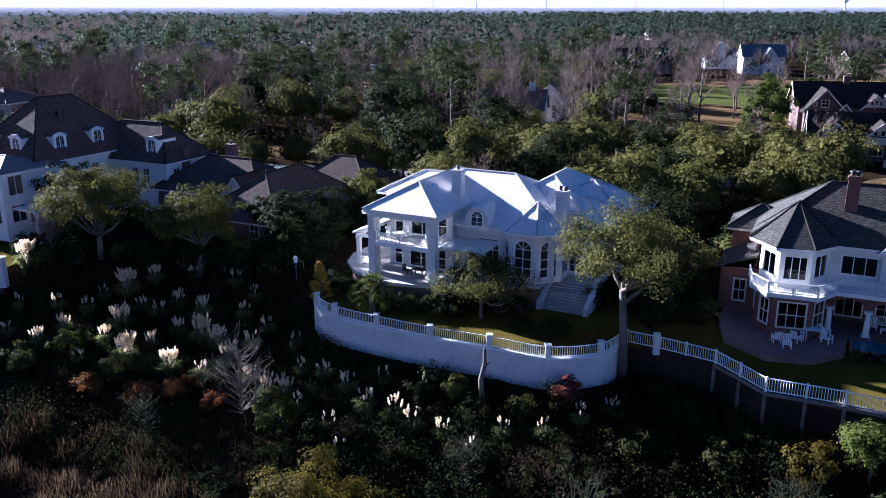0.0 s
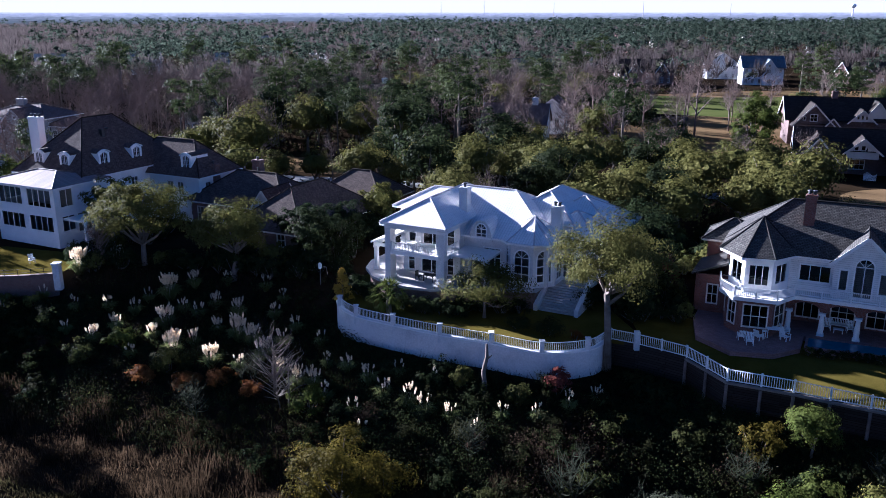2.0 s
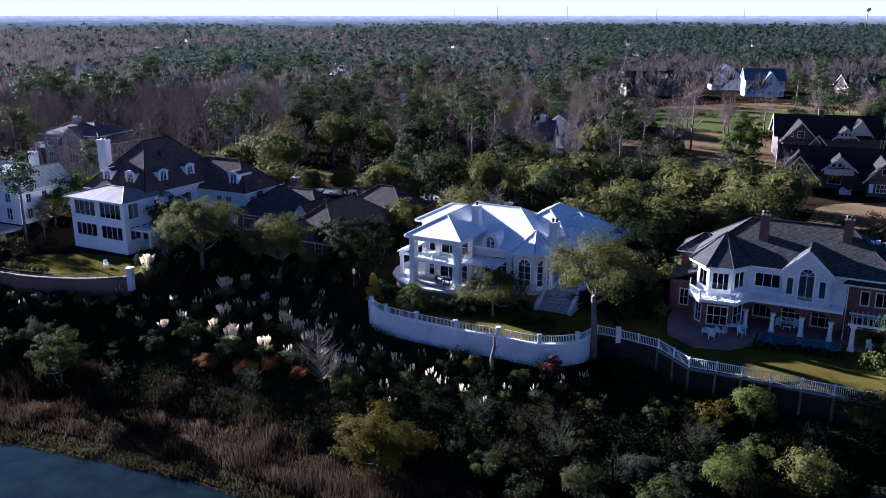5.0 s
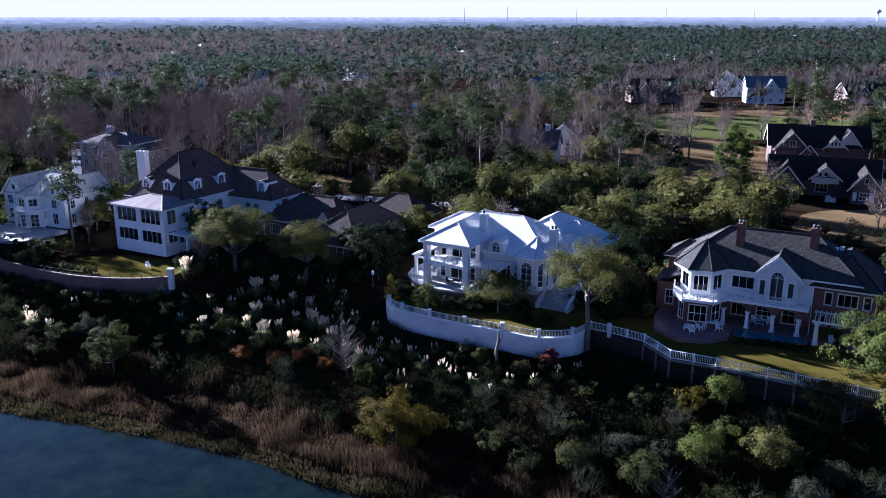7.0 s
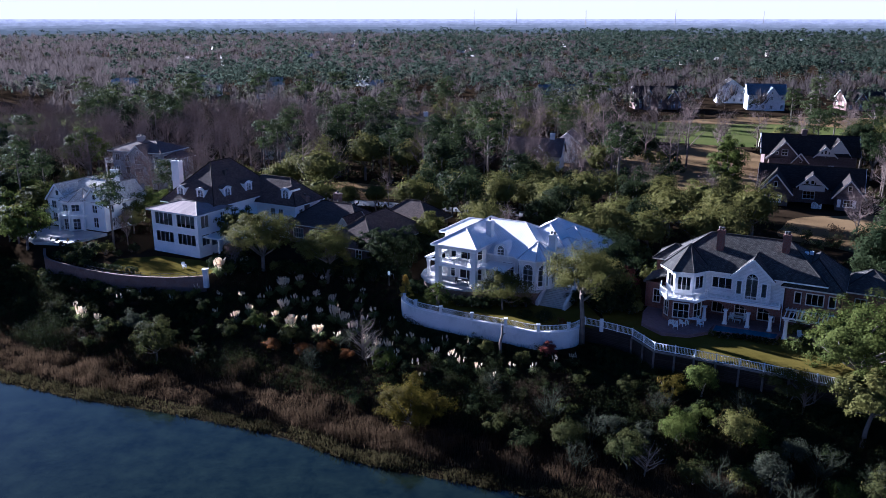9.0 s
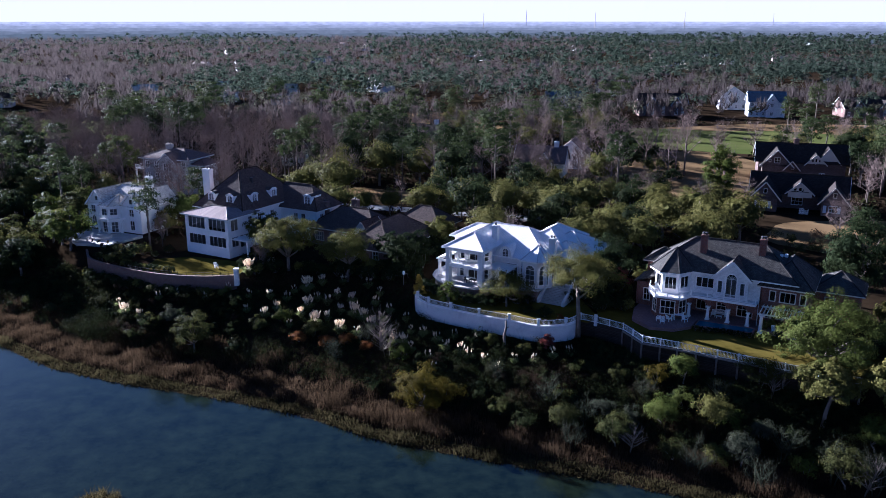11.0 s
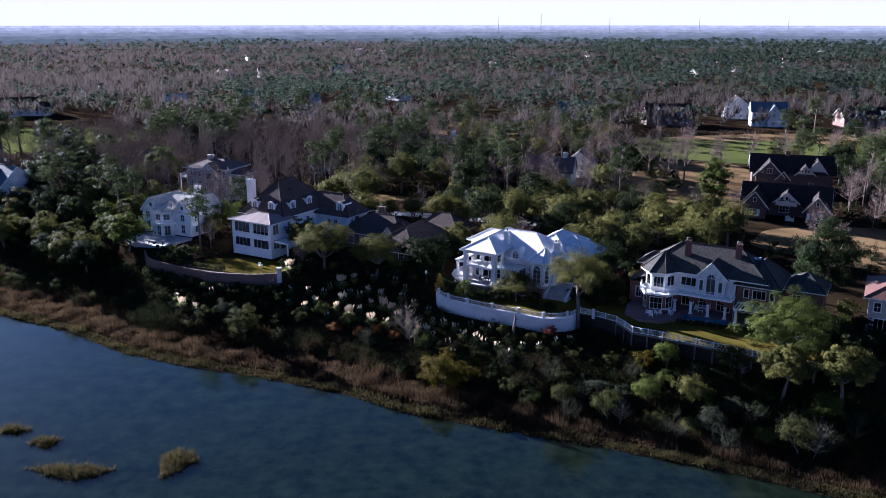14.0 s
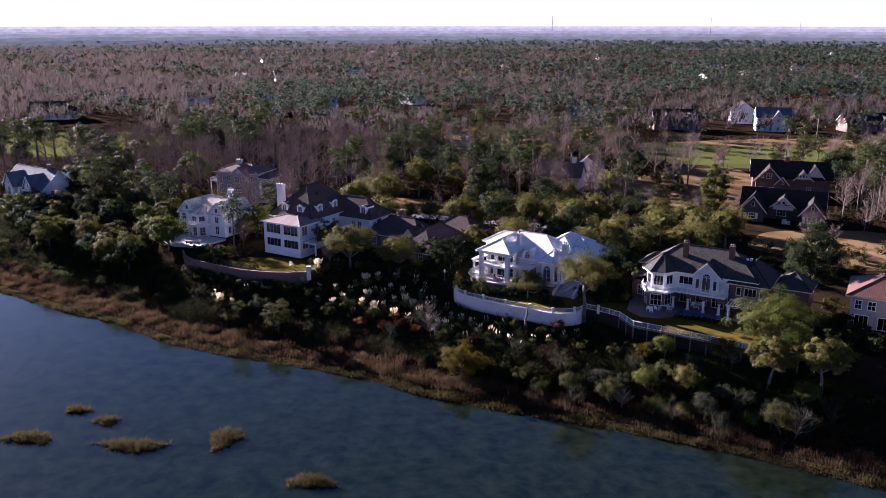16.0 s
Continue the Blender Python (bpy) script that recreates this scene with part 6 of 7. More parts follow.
shrub("hedge", "clipped dark hedge bush on the lawn", at(9.6, 65.0, z=PLATEAU), 1.7, 1.3, DARKLEAF, 14, 30, 60, 0.11, "lawn hedges")
shrub("hedge", "low dark hedge bush behind the railing", at(6.6, 66.6, z=PLATEAU), 1.4, 1.0, DARKLEAF, 15, 24, 60, 0.11, "lawn hedges")
shrub("hedge", "reddish low shrub behind the wall", at(11.9, 63.4, z=PLATEAU), 0.8, 0.9, RUST, 16, 14, 40, 0.1, "lawn hedges")
for i, (x, y, r, h) in enumerate(((-3.0, 71.0, 1.4, 1.2), (0.5, 70.5, 1.5, 1.2), (-9, 75.5, 1.4, 1.4), (14.5, 72.5, 1.8, 2.2), (17.5, 74, 2.2, 3.0), (18.8, 70.5, 1.8, 2.4), (20.5, 76, 2.4, 4.0), (-13.2, 84, 1.8, 2.6), (-14.5, 88, 2.2, 3.4), (-8, 95.5, 2.6, 5.2), (-12.5, 91, 2.4, 4.5))):
    shrub("shrub", "dense dark evergreen foundation shrub", at(x, y, z=PLATEAU), r, h, DARKLEAF, 60 + i, 24, 48, 0.15, "foundation shrubs")


WH = pose(-0.6, 72.2, 0, 0, 0, -27)
for i, (x, y) in enumerate(((-12.4, 1.4), (-10.6, -0.4), (-8.4, -1.2), (-6.2, -1.7), (-4.2, -2.1), (-2.0, -2.0), (0.2, -1.4), (1.9, 0.3), (3.6, 1.2), (5.6, 1.6), (7.4, 2.4))):
    p = WH @ Vector((x, y, 0))
    shrub("hedge", "dark clipped shrub hugging the terrace edge", at(p.x, p.y, z=PLATEAU), 1.2, 1.7, DARKLEAF, 640 + i, 22, 46, 0.13, "terrace hedge")


def palm(m):
    rng = np.random.default_rng(5)
    t = thing("palm", "short green fan palm on the lawn", "palm", m)
    g = Geo()
    g.tube([(0, 0, -0.2), (0, 0, 1.3)], [0.22, 0.17], 8)
    part("trunk", g, BARK, t, "", True)
    q = []
    for i in range(46):
        a, el = rng.uniform(0, 6.28), rng.uniform(-0.25, 1.45)
        d = np.array([math.cos(a) * math.cos(el), math.sin(a) * math.cos(el), math.sin(el)])
        s = np.cross(d, [0, 0, 1.0])
        s /= np.linalg.norm(s)
        for k in range(9):
            f = (k - 4) / 4
            tip = np.array([0, 0, 1.4]) + d * 1.75 * (1 - 0.25 * abs(f)) + s * f * 0.75 - np.array([0, 0, 0.35 + 0.25 * abs(f)])
            mid = np.array([0, 0, 1.4]) + d * 0.9
            w = np.cross(tip - mid, [0.1, 0.2, 1.0])
            w = w / np.linalg.norm(w) * 0.05
            q.append([mid - w, mid + w, tip])
        p0 = np.array([0, 0, 1.35])
        q.append([p0 - s * 0.03, p0 + s * 0.03, p0 + d * 0.95])
    part("fronds", flat_mesh("fronds", np.array(q), LIGHTLEAF), LIGHTLEAF, t)


palm(at(-6.5, 70.4, 0, 1.55, PLATEAU))

sn = thing("dead_trunk", "dead bare grey trunk standing before the white wall", "tree", pose(3.0, 59.2, 1.6))
g = Geo()
g.tube([(0, 0, -0.5), (0.05, 0, 1.5), (-0.05, 0, 3.0), (0.25, 0, 4.4), (0.2, 0.1, 5.6)], [0.27, 0.24, 0.22, 0.17, 0.1], 8)
g.tube([(0.25, 0, 4.2), (0.7, 0.1, 4.5)], [0.1, 0.05], 6)
part("trunk", g, BARK, sn, "", True)

broad_tree("oak_tree", "spreading live oak before the low dark house", at(-38.4, 88.0, z=4.8), 11.2, 6.0, 4.5, OAK, 21, 140, 85, 0.16, 0.34, 0.32)
broad_tree("oak_tree", "live oak with dark trunk in front of the dark roof", at(-26.4, 84.6, z=4.6), 10.0, 5.2, 4.2, OAK, 22, 130, 80, 0.16, 0.3, 0.35, 0.5)
broad_tree("oak_tree", "young oak beside the tall white house", at(-45.5, 97.5, z=PLATEAU), 8.8, 3.9, 3.4, OAK, 23, 90, 70, 0.22, 0.25)
broad_tree("oak_tree", "rounded evergreen beside the dark house garage", at(-10.5, 106, z=PLATEAU), 6.0, 4.2, 2.6, OAK, 24, 70, 70, 0.22, 0.25)
broad_tree("oak_tree", "great bright green oak below the brick house", at(47.4, 46.6, z=2.8), 13.0, 8.6, 6.2, LIGHTLEAF, 25, 170, 120, 0.17, 0.45, 0.3, spread=1.25, low=-0.75)
broad_tree("oak_tree", "slender oak leaning over the bank", at(44.5, 38.5), 9.0, 4.6, 3.2, OAK, 26, 80, 80, 0.22, 0.24, 0.5, 0.8)
broad_tree("oak_tree", "slender oak on the lower bank", at(52.5, 36.0), 9.5, 4.8, 3.4, OAK, 27, 80, 80, 0.22, 0.24, 0.5, -0.5)
broad_tree("magnolia_tree", "tall dark conical magnolia beside the brick house", at(62.5, 73.0, z=PLATEAU), 16.5, 6.2, 8.2, DARKLEAF, 28, 150, 80, 0.25, 0.3, 0.2, low=-0.8)
bare_tree(at(-43.5, 86.8, z=5.0), 6.0, 31, 0.4, 500, "small bare spreading tree by the lawn pier", "", wide=0.02)
bare_tree(at(75.5, 114.5, z=PLATEAU), 9.0, 32, 0.46, 900, "bare winter tree in the tan yard", "", wide=0.025)
bare_tree(at(84, 121, z=PLATEAU), 5.0, 33, 0.4, 500, "small bare tree by the fallen branch", "", wide=0.02)
bare_tree(at(-69.5, 103.5, z=PLATEAU), 6.5, 34, 0.4, 600, "bare fine-twigged tree before the pale house", "", wide=0.02)
bare_tree(at(38.5, 141.5, z=PLATEAU), 9.5, 41, 0.5, 1500, "broad many-stemmed bare tree at the wood edge", "", wide=0.03, stems=4)
for i, (x, y, H) in enumerate(((58, 196, 17), (60.5, 195, 18), (52, 214, 15), (47, 212, 14), (74, 210, 12), (69, 232, 14), (40, 224, 16), (62, 250, 15), (54, 188, 13), (80, 226, 13), (46, 236, 15), (36, 196, 13), (70, 184, 12))):
    bare_tree(at(x, y, z=PLATEAU), H, 80 + i, 0.3, 520, "tall bare tree on the fairway edge", "fairway trees", wide=0.03)
broad_tree("magnolia_tree", "dark conical evergreen on the tan fairway", at(42, 200, z=PLATEAU), 13, 4.2, 6.0, DARKLEAF, 29, 80, 40, 0.4, 0.3, 0.25, low=-0.8)
broad_tree("oak_tree", "light green leafy tree beside the brown house", at(60, 153, z=PLATEAU), 15.5, 5.2, 8.0, LIGHTLEAF, 30, 130, 70, 0.26, 0.3, 0.25, low=-0.7)

# marsh trees and distinctive bank shrubs
# first three evergreens made taller to keep the low sun off the terrace
for i, (x, y, H, r) in enumerate(((-17.2, 85.6, 7.6, 2.9), (-15.2, 89.5, 7.4, 2.8), (-19.5, 92.0, 7.0, 3.2), (-13.8, 95.5, 6.5, 2.8), (20.2, 76.0, 9.0, 3.8), (22.0, 83.0, 10.0, 4.0), (17.5, 85.5, 8.0, 3.2))):
    broad_tree("evergreen_tree", "dense dark evergreen close beside a white house", at(x, y, z=min(PLATEAU, hgt(x, y))), H, r, H * 0.46, DARKLEAF, 370 + i, 60, 60, 0.2, 0.14, 0.2, group="evergreens by the terrace", low=-0.8)
broad_tree("wax_myrtle", "olive bushy tree rising from the marsh edge", at(-50, 66.5), 7.0, 3.6, 3.4, OLIVE, 35, 80, 80, 0.14, 0.16, 0.2, low=-0.7)
broad_tree("wax_myrtle", "mustard-green bushy tree at the marsh edge", at(-8.8, 48.4), 6.6, 4.3, 3.4, MUSTARD, 36, 110, 110, 0.13, 0.16, 0.15, low=-0.8)
for i, (x, y, H, r, mat, lab) in enumerate(((18.1, 39.8, 4.6, 2.6, OLIVE, "open evergreen shrub tree with pale limbs on the bank"), (38.3, 45.2, 5.0, 3.2, OLIVE, "grey-green shrub tree under the bulkhead"), (33.4, 35.1, 4.4, 2.5, GREYSHRUB, "grey-green shrub tree with pale twigs"), (44.9, 30.6, 5.6, 3.4, OLIVE, "leaning open evergreen above the marsh with pale limbs"), (55.7, 39.6, 6.4, 3.4, OAK, "young oak at the foot of the bank"), (28.6, 48.6, 4.2, 2.2, LIGHTLEAF, "fresh green shrub tree under the fence"), (24.7, 42.4, 4.2, 2.6, LIGHTLEAF, "fresh green shrub tree on the bank"), (31.4, 41.0, 4.4, 2.8, OAK, "dark green shrub tree on the bank"), (11.4, 43.4, 4.0, 2.4, OLIVE, "olive shrub tree on the lower bank"), (49.5, 34.0, 5.2, 3.0, LIGHTLEAF, "fresh green shrub tree below the great oak"))):
    broad_tree("wax_myrtle", lab, at(x, y), H, r, H * 0.42, mat, 330 + i, 64, 56, 0.13, 0.11, 0.22, (-0.6, 0.5, 0.2)[i % 3], spread=0.82, low=-0.6, bark=BARK)
    if i in (0, 1, 3):
        bare_tree(at(x + 1.3, y - 1.2), H * 0.9, 350 + i, 0.5, 260, "pale leafless limbs rising beside an evergreen", "bare bank shrubs", BARK, 0.012, 2)
k = 0
for x, y, r, h, mat, nm, lab in (
        (-27, 66, 1.5, 1.7, RUST, "shrub", "rusty orange winter shrub on the bank"), (-23.5, 66.2, 1.5, 1.6, RUST, "shrub", "rusty orange winter shrub on the bank"),
        (-32, 67.5, 1.4, 1.8, RUST, "shrub", "rusty orange winter shrub on the bank"), (-20, 64, 1.4, 1.2, RUST, "shrub", "rusty brown low shrub on the bank"),
        (-29.5, 68.8, 1.9, 2.4, OLIVE, "shrub", "olive shrub among the pampas"), (-36, 73, 1.8, 2.6, LIGHTLEAF, "shrub", "fresh green shrub on the bank"),
        (-40, 71.5, 2.0, 2.4, OLIVE, "shrub", "olive shrub on the bank"), (-13.5, 60.5, 2.0, 2.6, LIGHTLEAF, "shrub", "fresh green shrub below the plumes"),
        (-5, 50, 2.3, 2.6, MUSTARD, "shrub", "mustard shrub near the marsh"), (2.5, 47.0, 1.9, 2.6, OLIVE, "shrub", "olive shrub on the lower bank"),
        (6, 44, 2.4, 2.6, SCRUB, "shrub", "dark shrub on the lower bank"), (25, 49.5, 1.8, 3.0, MUSTARD, "shrub", "mustard shrub under the bulkhead"),
        (16.5, 45, 1.9, 3.0, GREYSHRUB, "shrub", "silvery grey shrub on the bank"), (20.5, 43.5, 1.7, 2.4, GREYSHRUB, "shrub", "silvery grey shrub on the bank"),
        (28, 44.5, 2.2, 2.6, LIGHTLEAF, "shrub", "fresh green shrub on the bank"), (33, 41, 2.4, 2.8, LIGHTLEAF, "shrub", "fresh green shrub on the bank"),
        (37, 38.5, 2.0, 2.4, GREYSHRUB, "shrub", "pale twiggy shrub on the bank"), (31, 36, 2.4, 2.6, OAK, "shrub", "green shrub on the lower bank"),
        (9.6, 58.6, 1.3, 2.3, RED, "shrub", "reddish bare shrub against the white wall"), (5.8, 57.8, 1.4, 1.8, OLIVE, "shrub", "olive shrub at the wall foot"),
        (1.0, 60.6, 1.2, 2.0, OAK, "shrub", "green shrub at the wall foot"), (24, 80, 2.0, 4.0, RED, "shrub", "red-leaved shrub behind the brick house"),
        (41, 33.5, 2.2, 2.6, LIGHTLEAF, "shrub", "fresh green shrub on the bank"), (25, 37, 2.2, 2.6, OLIVE, "shrub", "olive shrub on the lower bank"),
        (20, 52, 1.6, 2.4, OLIVE, "shrub", "olive shrub under the fence"), (-57, 74, 2.0, 2.4, GREYSHRUB, "shrub", "grey shrub on the bank")):
    k += 1
    shrub(nm, lab, at(x, y), r, h, mat, 100 + k, 26, 52, 0.17, "bank shrubs")
for i, (x, y, H) in enumerate(((-17.5, 63.2, 4.6), (-16.0, 61.5, 3.8), (14.2, 43.5, 4.6), (18, 41, 3.6), (-20.5, 65.5, 3.2), (38.5, 35.5, 5.0), (43.5, 31.5, 5.5), (23, 47, 3.4), (9, 47, 5.0), (27, 33.5, 4.4), (34, 29.5, 4.6), (47.5, 29, 6.0), (33, 44.5, 3.6), (1.5, 52, 4.0), (-24, 61, 4.2), (52, 30.5, 5.6), (12, 38.5, 3.8))):
    bare_tree(at(x, y), H * (1.45 if i < 2 else 1.0), 200 + i, 0.42, 130 if i < 2 else 200, "pale bare branching shrub on the bank", "bare bank shrubs", BARK if i < 2 else GREYSHRUB, 0.014, 3)


# pampas grass
def pampas(m, seed, plumes, r=1.0):
    rng = np.random.default_rng(seed)
    t = thing("pampas_grass", "pampas grass clump with pale upright plumes", "grass", m, "pampas clumps")
    n = 260
    a, rr = rng.uniform(0, 6.28, n), rng.uniform(0.1, 0.35, n) * r
    base = np.stack([rr * np.cos(a), rr * np.sin(a), np.full(n, -0.1)], 1)
    out = rng.uniform(0.25, 1.0, n) * r
    mid = base + np.stack([np.cos(a) * out * 0.6, np.sin(a) * out * 0.6, rng.uniform(0.8, 1.4, n)], 1)
    tip = mid + np.stack([np.cos(a) * out * 0.7, np.sin(a) * out * 0.7, rng.uniform(-0.5, 0.2, n)], 1)
    part("grass_clump", flat_mesh("grass_clump", np.concatenate([twigs(base, mid, rng, 0.03), twigs(mid, base, rng, 0.03), twigs(mid, tip, rng, 0.028)]), BLADE), BLADE, t)
    g = []
    for i in range(plumes):
        an, o = rng.uniform(0, 6.28), rng.uniform(0.1, 0.75) * r
        p = np.array([math.cos(an) * o, math.sin(an) * o, rng.uniform(1.5, 2.1)])
        ax = np.array([math.cos(an) * 0.45 * o + 0.05, math.sin(an) * 0.45 * o, 1.0])
        L = rng.uniform(0.42, 0.7)
        q = 36
        s = np.linspace(0, 1, q)
        c = p + ax * (s * L)[:, None] + unit(q, rng) * (0.075 * np.sin(math.pi * (0.1 + 0.86 * s)))[:, None]
        g.append(leaf_quads(c, np.full(q, 0.085), rng, 0.0, 0.5))
        st = twigs(np.array([[0, 0, 0.0]]) + p * [0.3, 0.3, 0], p[None] + ax * 0.1, rng, 0.015)
        g.append(np.concatenate([st, st[:, :1]], 1))
    part("plumes", flat_mesh("plumes", np.concatenate(g), PLUME), PLUME, t)
    return t


proto = [pampas(at(-29.9, 71.3, 0, 1.15), 1, 42), pampas(at(-25.1, 69.2), 2, 30), pampas(at(-39.6, 74.4, 0, 0.9), 3, 22), pampas(at(-7.9, 62.6, 0, 0.9), 4, 8), pampas(at(-12, 61.5, 0, 0.8), 5, 5)]
spots = [(-45.5, 85.5, 0, 1.1), (-41.5, 87.5, 1, 1.0), (-23.2, 73.4, 0, 1.0), (-32.2, 76.4, 1, 1.1), (-33.6, 82.5, 0, 1.1), (-31.0, 84.0, 2, 1.0), (-19.6, 69.4, 1, 1.0), (-15.2, 64.4, 2, 1.0), (-13.6, 63.9, 2, 1.0),
         (-17.2, 66.4, 2, 0.9), (-21.5, 72.2, 1, 1.0), (-24.4, 78.4, 2, 1.0), (-27.5, 80.2, 2, 0.9), (-29, 78.2, 3, 1.0), (-26, 75, 2, 0.9), (-36.8, 79.5, 3, 0.9), (-40.2, 80.5, 3, 0.9), (-43.4, 76.0, 3, 0.8), (-34.5, 71.5, 3, 0.8),
         (-38, 76.5, 2, 0.9), (-20, 77, 3, 0.9), (-17, 74, 3, 0.9), (-18, 71.5, 3, 1.0), (-10.3, 65, 3, 0.9), (-6.4, 60.4, 3, 1.0), (-4, 58.8, 3, 1.1), (-2.4, 57.6, 3, 1.0), (0, 56.5, 3, 0.9), (-5, 63, 4, 0.9), (-1.5, 61.5, 4, 0.9),
         (4.5, 56, 4, 0.9), (7.5, 55.5, 4, 0.9), (10.5, 56.5, 4, 1.0), (13.2, 57.5, 3, 0.9), (-48.5, 82, 4, 0.9), (-52, 79, 4, 0.9), (-63, 75, 2, 0.9), (-66.5, 76.5, 1, 1.0), (-68.5, 79, 4, 0.9), (-61, 79.5, 4, 0.9), (-57.5, 80, 4, 0.9),
         (-22, 82.2, 4, 1.0), (-27, 84, 3, 0.8), (-12.5, 66.5, 4, 0.9), (-9, 58.5, 4, 1.0), (-30.4, 73.6, 3, 0.9), (-44, 80, 4, 1.0), (-13.8, 71, 4, 0.9), (-33, 74.5, 2, 0.9), (-28, 73, 2, 0.9), (-36, 82, 4, 0.9), (-22, 68, 3, 0.9), (-8, 56, 4, 0.9), (2, 54.5, 4, 0.9), (-19.5, 80, 4, 0.9), (-31, 79.5, 3, 0.9)]
for i, (x, y, kk, s) in enumerate(spots):
    copy_thing(proto[kk], at(x, y, i * 67 % 360, s))


# undergrowth on the bank, marsh grass, tufts in the water
def stuff(name, mesh, label, category):
    return tagged(new(name, mesh), label, category, kind="stuff")


def scrub():
    rng = np.random.default_rng(3)
    n = 10500
    x = rng.uniform(-160, 72, n)
    t = rng.uniform(0, 1, n) ** 0.9
    lo, hi = shore(x) + 10.5, bank(x) + np.where((x > -46) & (x < -13.5), 5.5, -0.9)
    y = lo + (hi - lo) * t
    keep = np.array([noise.noise((a * 0.16, b * 0.16, 3.3)) > -0.6 for a, b in zip(x, y)])
    x, y = x[keep], y[keep]
    z = height(x, y)
    big = np.clip(np.array([noise.noise((a * 0.09, b * 0.09, 9.1)) for a, b in zip(x, y)]) + 0.6, 0.4, 1.15)
    per = 42
    c = np.repeat(np.stack([x, y, z + big * 0.75], 1), per, 0)
    sp = np.repeat(big, per)[:, None]
    off = unit(len(c), rng) * rng.uniform(0, 1, (len(c), 1)) ** 0.5 * sp * np.array([1.25, 1.25, 0.95])
    q = leaf_tris(c + off, np.full(len(c), 0.105), rng, off / np.maximum(np.linalg.norm(off, axis=1, keepdims=True), 1e-6), 0.3)
    kind = np.repeat(np.array([noise.noise((a * 0.13 + 40, b * 0.13, 1.7)) for a, b in zip(x, y)]) + rng.normal(0, 0.14, len(x)), per)
    for lo_, hi_, mat, lab in ((-9, 0.02, SCRUB, "dark tangled scrub covering the river bank"), (0.02, 0.26, DULLGREEN, "green brush on the river bank"), (0.26, 0.34, OLIVE, "olive brush on the river bank"), (0.34, 9, BROWNSCRUB, "brown dead brush on the river bank")):
        s = (kind >= lo_) & (kind < hi_)
        if s.any():
            stuff("undergrowth", flat_mesh("undergrowth", q[s], mat), lab, "brush")


def grass_blades(x, y, z, hts, rng, w, lean=0.25):
    b = np.stack([x, y, z - 0.1], 1)
    d = np.stack([rng.normal(0, lean, len(x)), rng.normal(0, lean, len(x)), np.ones(len(x))], 1) * hts[:, None]
    return twigs(b, b + d, rng, w)


def marsh():
    rng = np.random.default_rng(4)
    n = 120000
    x = rng.uniform(-150, 75, n)
    y = shore(x) - 0.6 + rng.uniform(0, 1, n) * 15.0
    dens = np.array([noise.noise((a * 0.35, b * 0.35, 0.3)) + 0.6 * noise.noise((a * 0.08, b * 0.08, 5)) for a, b in zip(x, y)])
    keep = dens > -0.85
    x, y, dens = x[keep], y[keep], dens[keep]
    d = y - shore(x)
    z = height(x, y)
    hh = (0.6 + 1.25 * np.clip(dens + 0.3, 0, 1)) * rng.uniform(0.7, 1.25, len(x)) * np.where(d < 2.3, 0.6, 1.0)
    gap = (d > 2.2) & (d < 2.7) & (rng.random(len(d)) < 0.8)
    edge = d <= 2.3
    stuff("marsh_grass", flat_mesh("marsh_grass", grass_blades(x[~edge & ~gap], y[~edge & ~gap], z[~edge & ~gap], hh[~edge & ~gap], rng, 0.04, 0.2), MARSH), "dry brown marsh grass along the river", "grass")
    stuff("shore_grass", flat_mesh("shore_grass", grass_blades(x[edge], y[edge], z[edge], hh[edge], rng, 0.07, 0.45), MARSHEDGE), "low olive grass at the water's edge", "grass")


def tuft(m, seed, rx, ry):
    rng = np.random.default_rng(seed)
    t = thing("marsh_tuft", "clump of marsh grass standing in the shallow water", "grass", m, "marsh tufts")
    n = int(700 * rx * ry) + 400
    a, r = rng.uniform(0, 6.28, n), np.sqrt(rng.uniform(0, 1, n))
    k = 1 + 0.25 * np.sin(3 * a + seed) + 0.16 * np.sin(7 * a + 2 * seed) + 0.1 * np.sin(13 * a)
    x, y = rx * r * k * np.cos(a), ry * r * k * np.sin(a)
    part("grass_clump", flat_mesh("grass_clump", grass_blades(x, y, np.full(n, -0.2), rng.uniform(0.4, 1.75, n) * (1.15 - 0.35 * r) * (0.7 + 0.4 * np.sin(3.1 * x + seed) * np.sin(3.7 * y)), rng, 0.05, 0.45), MARSHEDGE), MARSHEDGE, t)


def bank_grass():
    rng = np.random.default_rng(6)
    n = 52000
    x = rng.uniform(-120, 70, n)
    lo, hi = shore(x) + 11, bank(x) + np.where((x > -46) & (x < -13.5), 5.5, -0.6)
    y = lo + (hi - lo) * rng.uniform(0, 1, n)
    z = height(x, y)
    stuff("bank_grass", flat_mesh("bank_grass", grass_blades(x, y, z, rng.uniform(0.5, 1.3, n), rng, 0.045, 0.4), DULLGREEN), "dull green tangled grass on the river bank", "grass")


scrub()
marsh()
bank_grass()
TUFTS = [(-68.6, 26.3, 1.8, 1.2), (-60.3, 18.4, 5.0, 1.6), (-46.3, 22.2, 2.2, 3.2), (-75.7, 29.7, 2.2, 1.0), (-29.0, 10.3, 3.4, 1.6), (-78.7, 19.3, 3.8, 1.6)]
for i, (x, y, rx, ry) in enumerate(TUFTS):
    tuft(pose(x, y, WATER_Z), 300 + i, rx, ry)


# shrubs that fill the ground round the houses
sp = random.Random(23)
fill = [shrub("shrub", "dark evergreen shrub in the shade of the houses", at(-20 - 3 * i, 88 + i, z=PLATEAU), 1.7, 2.4, (DARKLEAF, OAK, SCRUB, DARKLEAF)[i], 700 + i, 22, 20, 0.25, "yard shrubs") for i in range(4)]


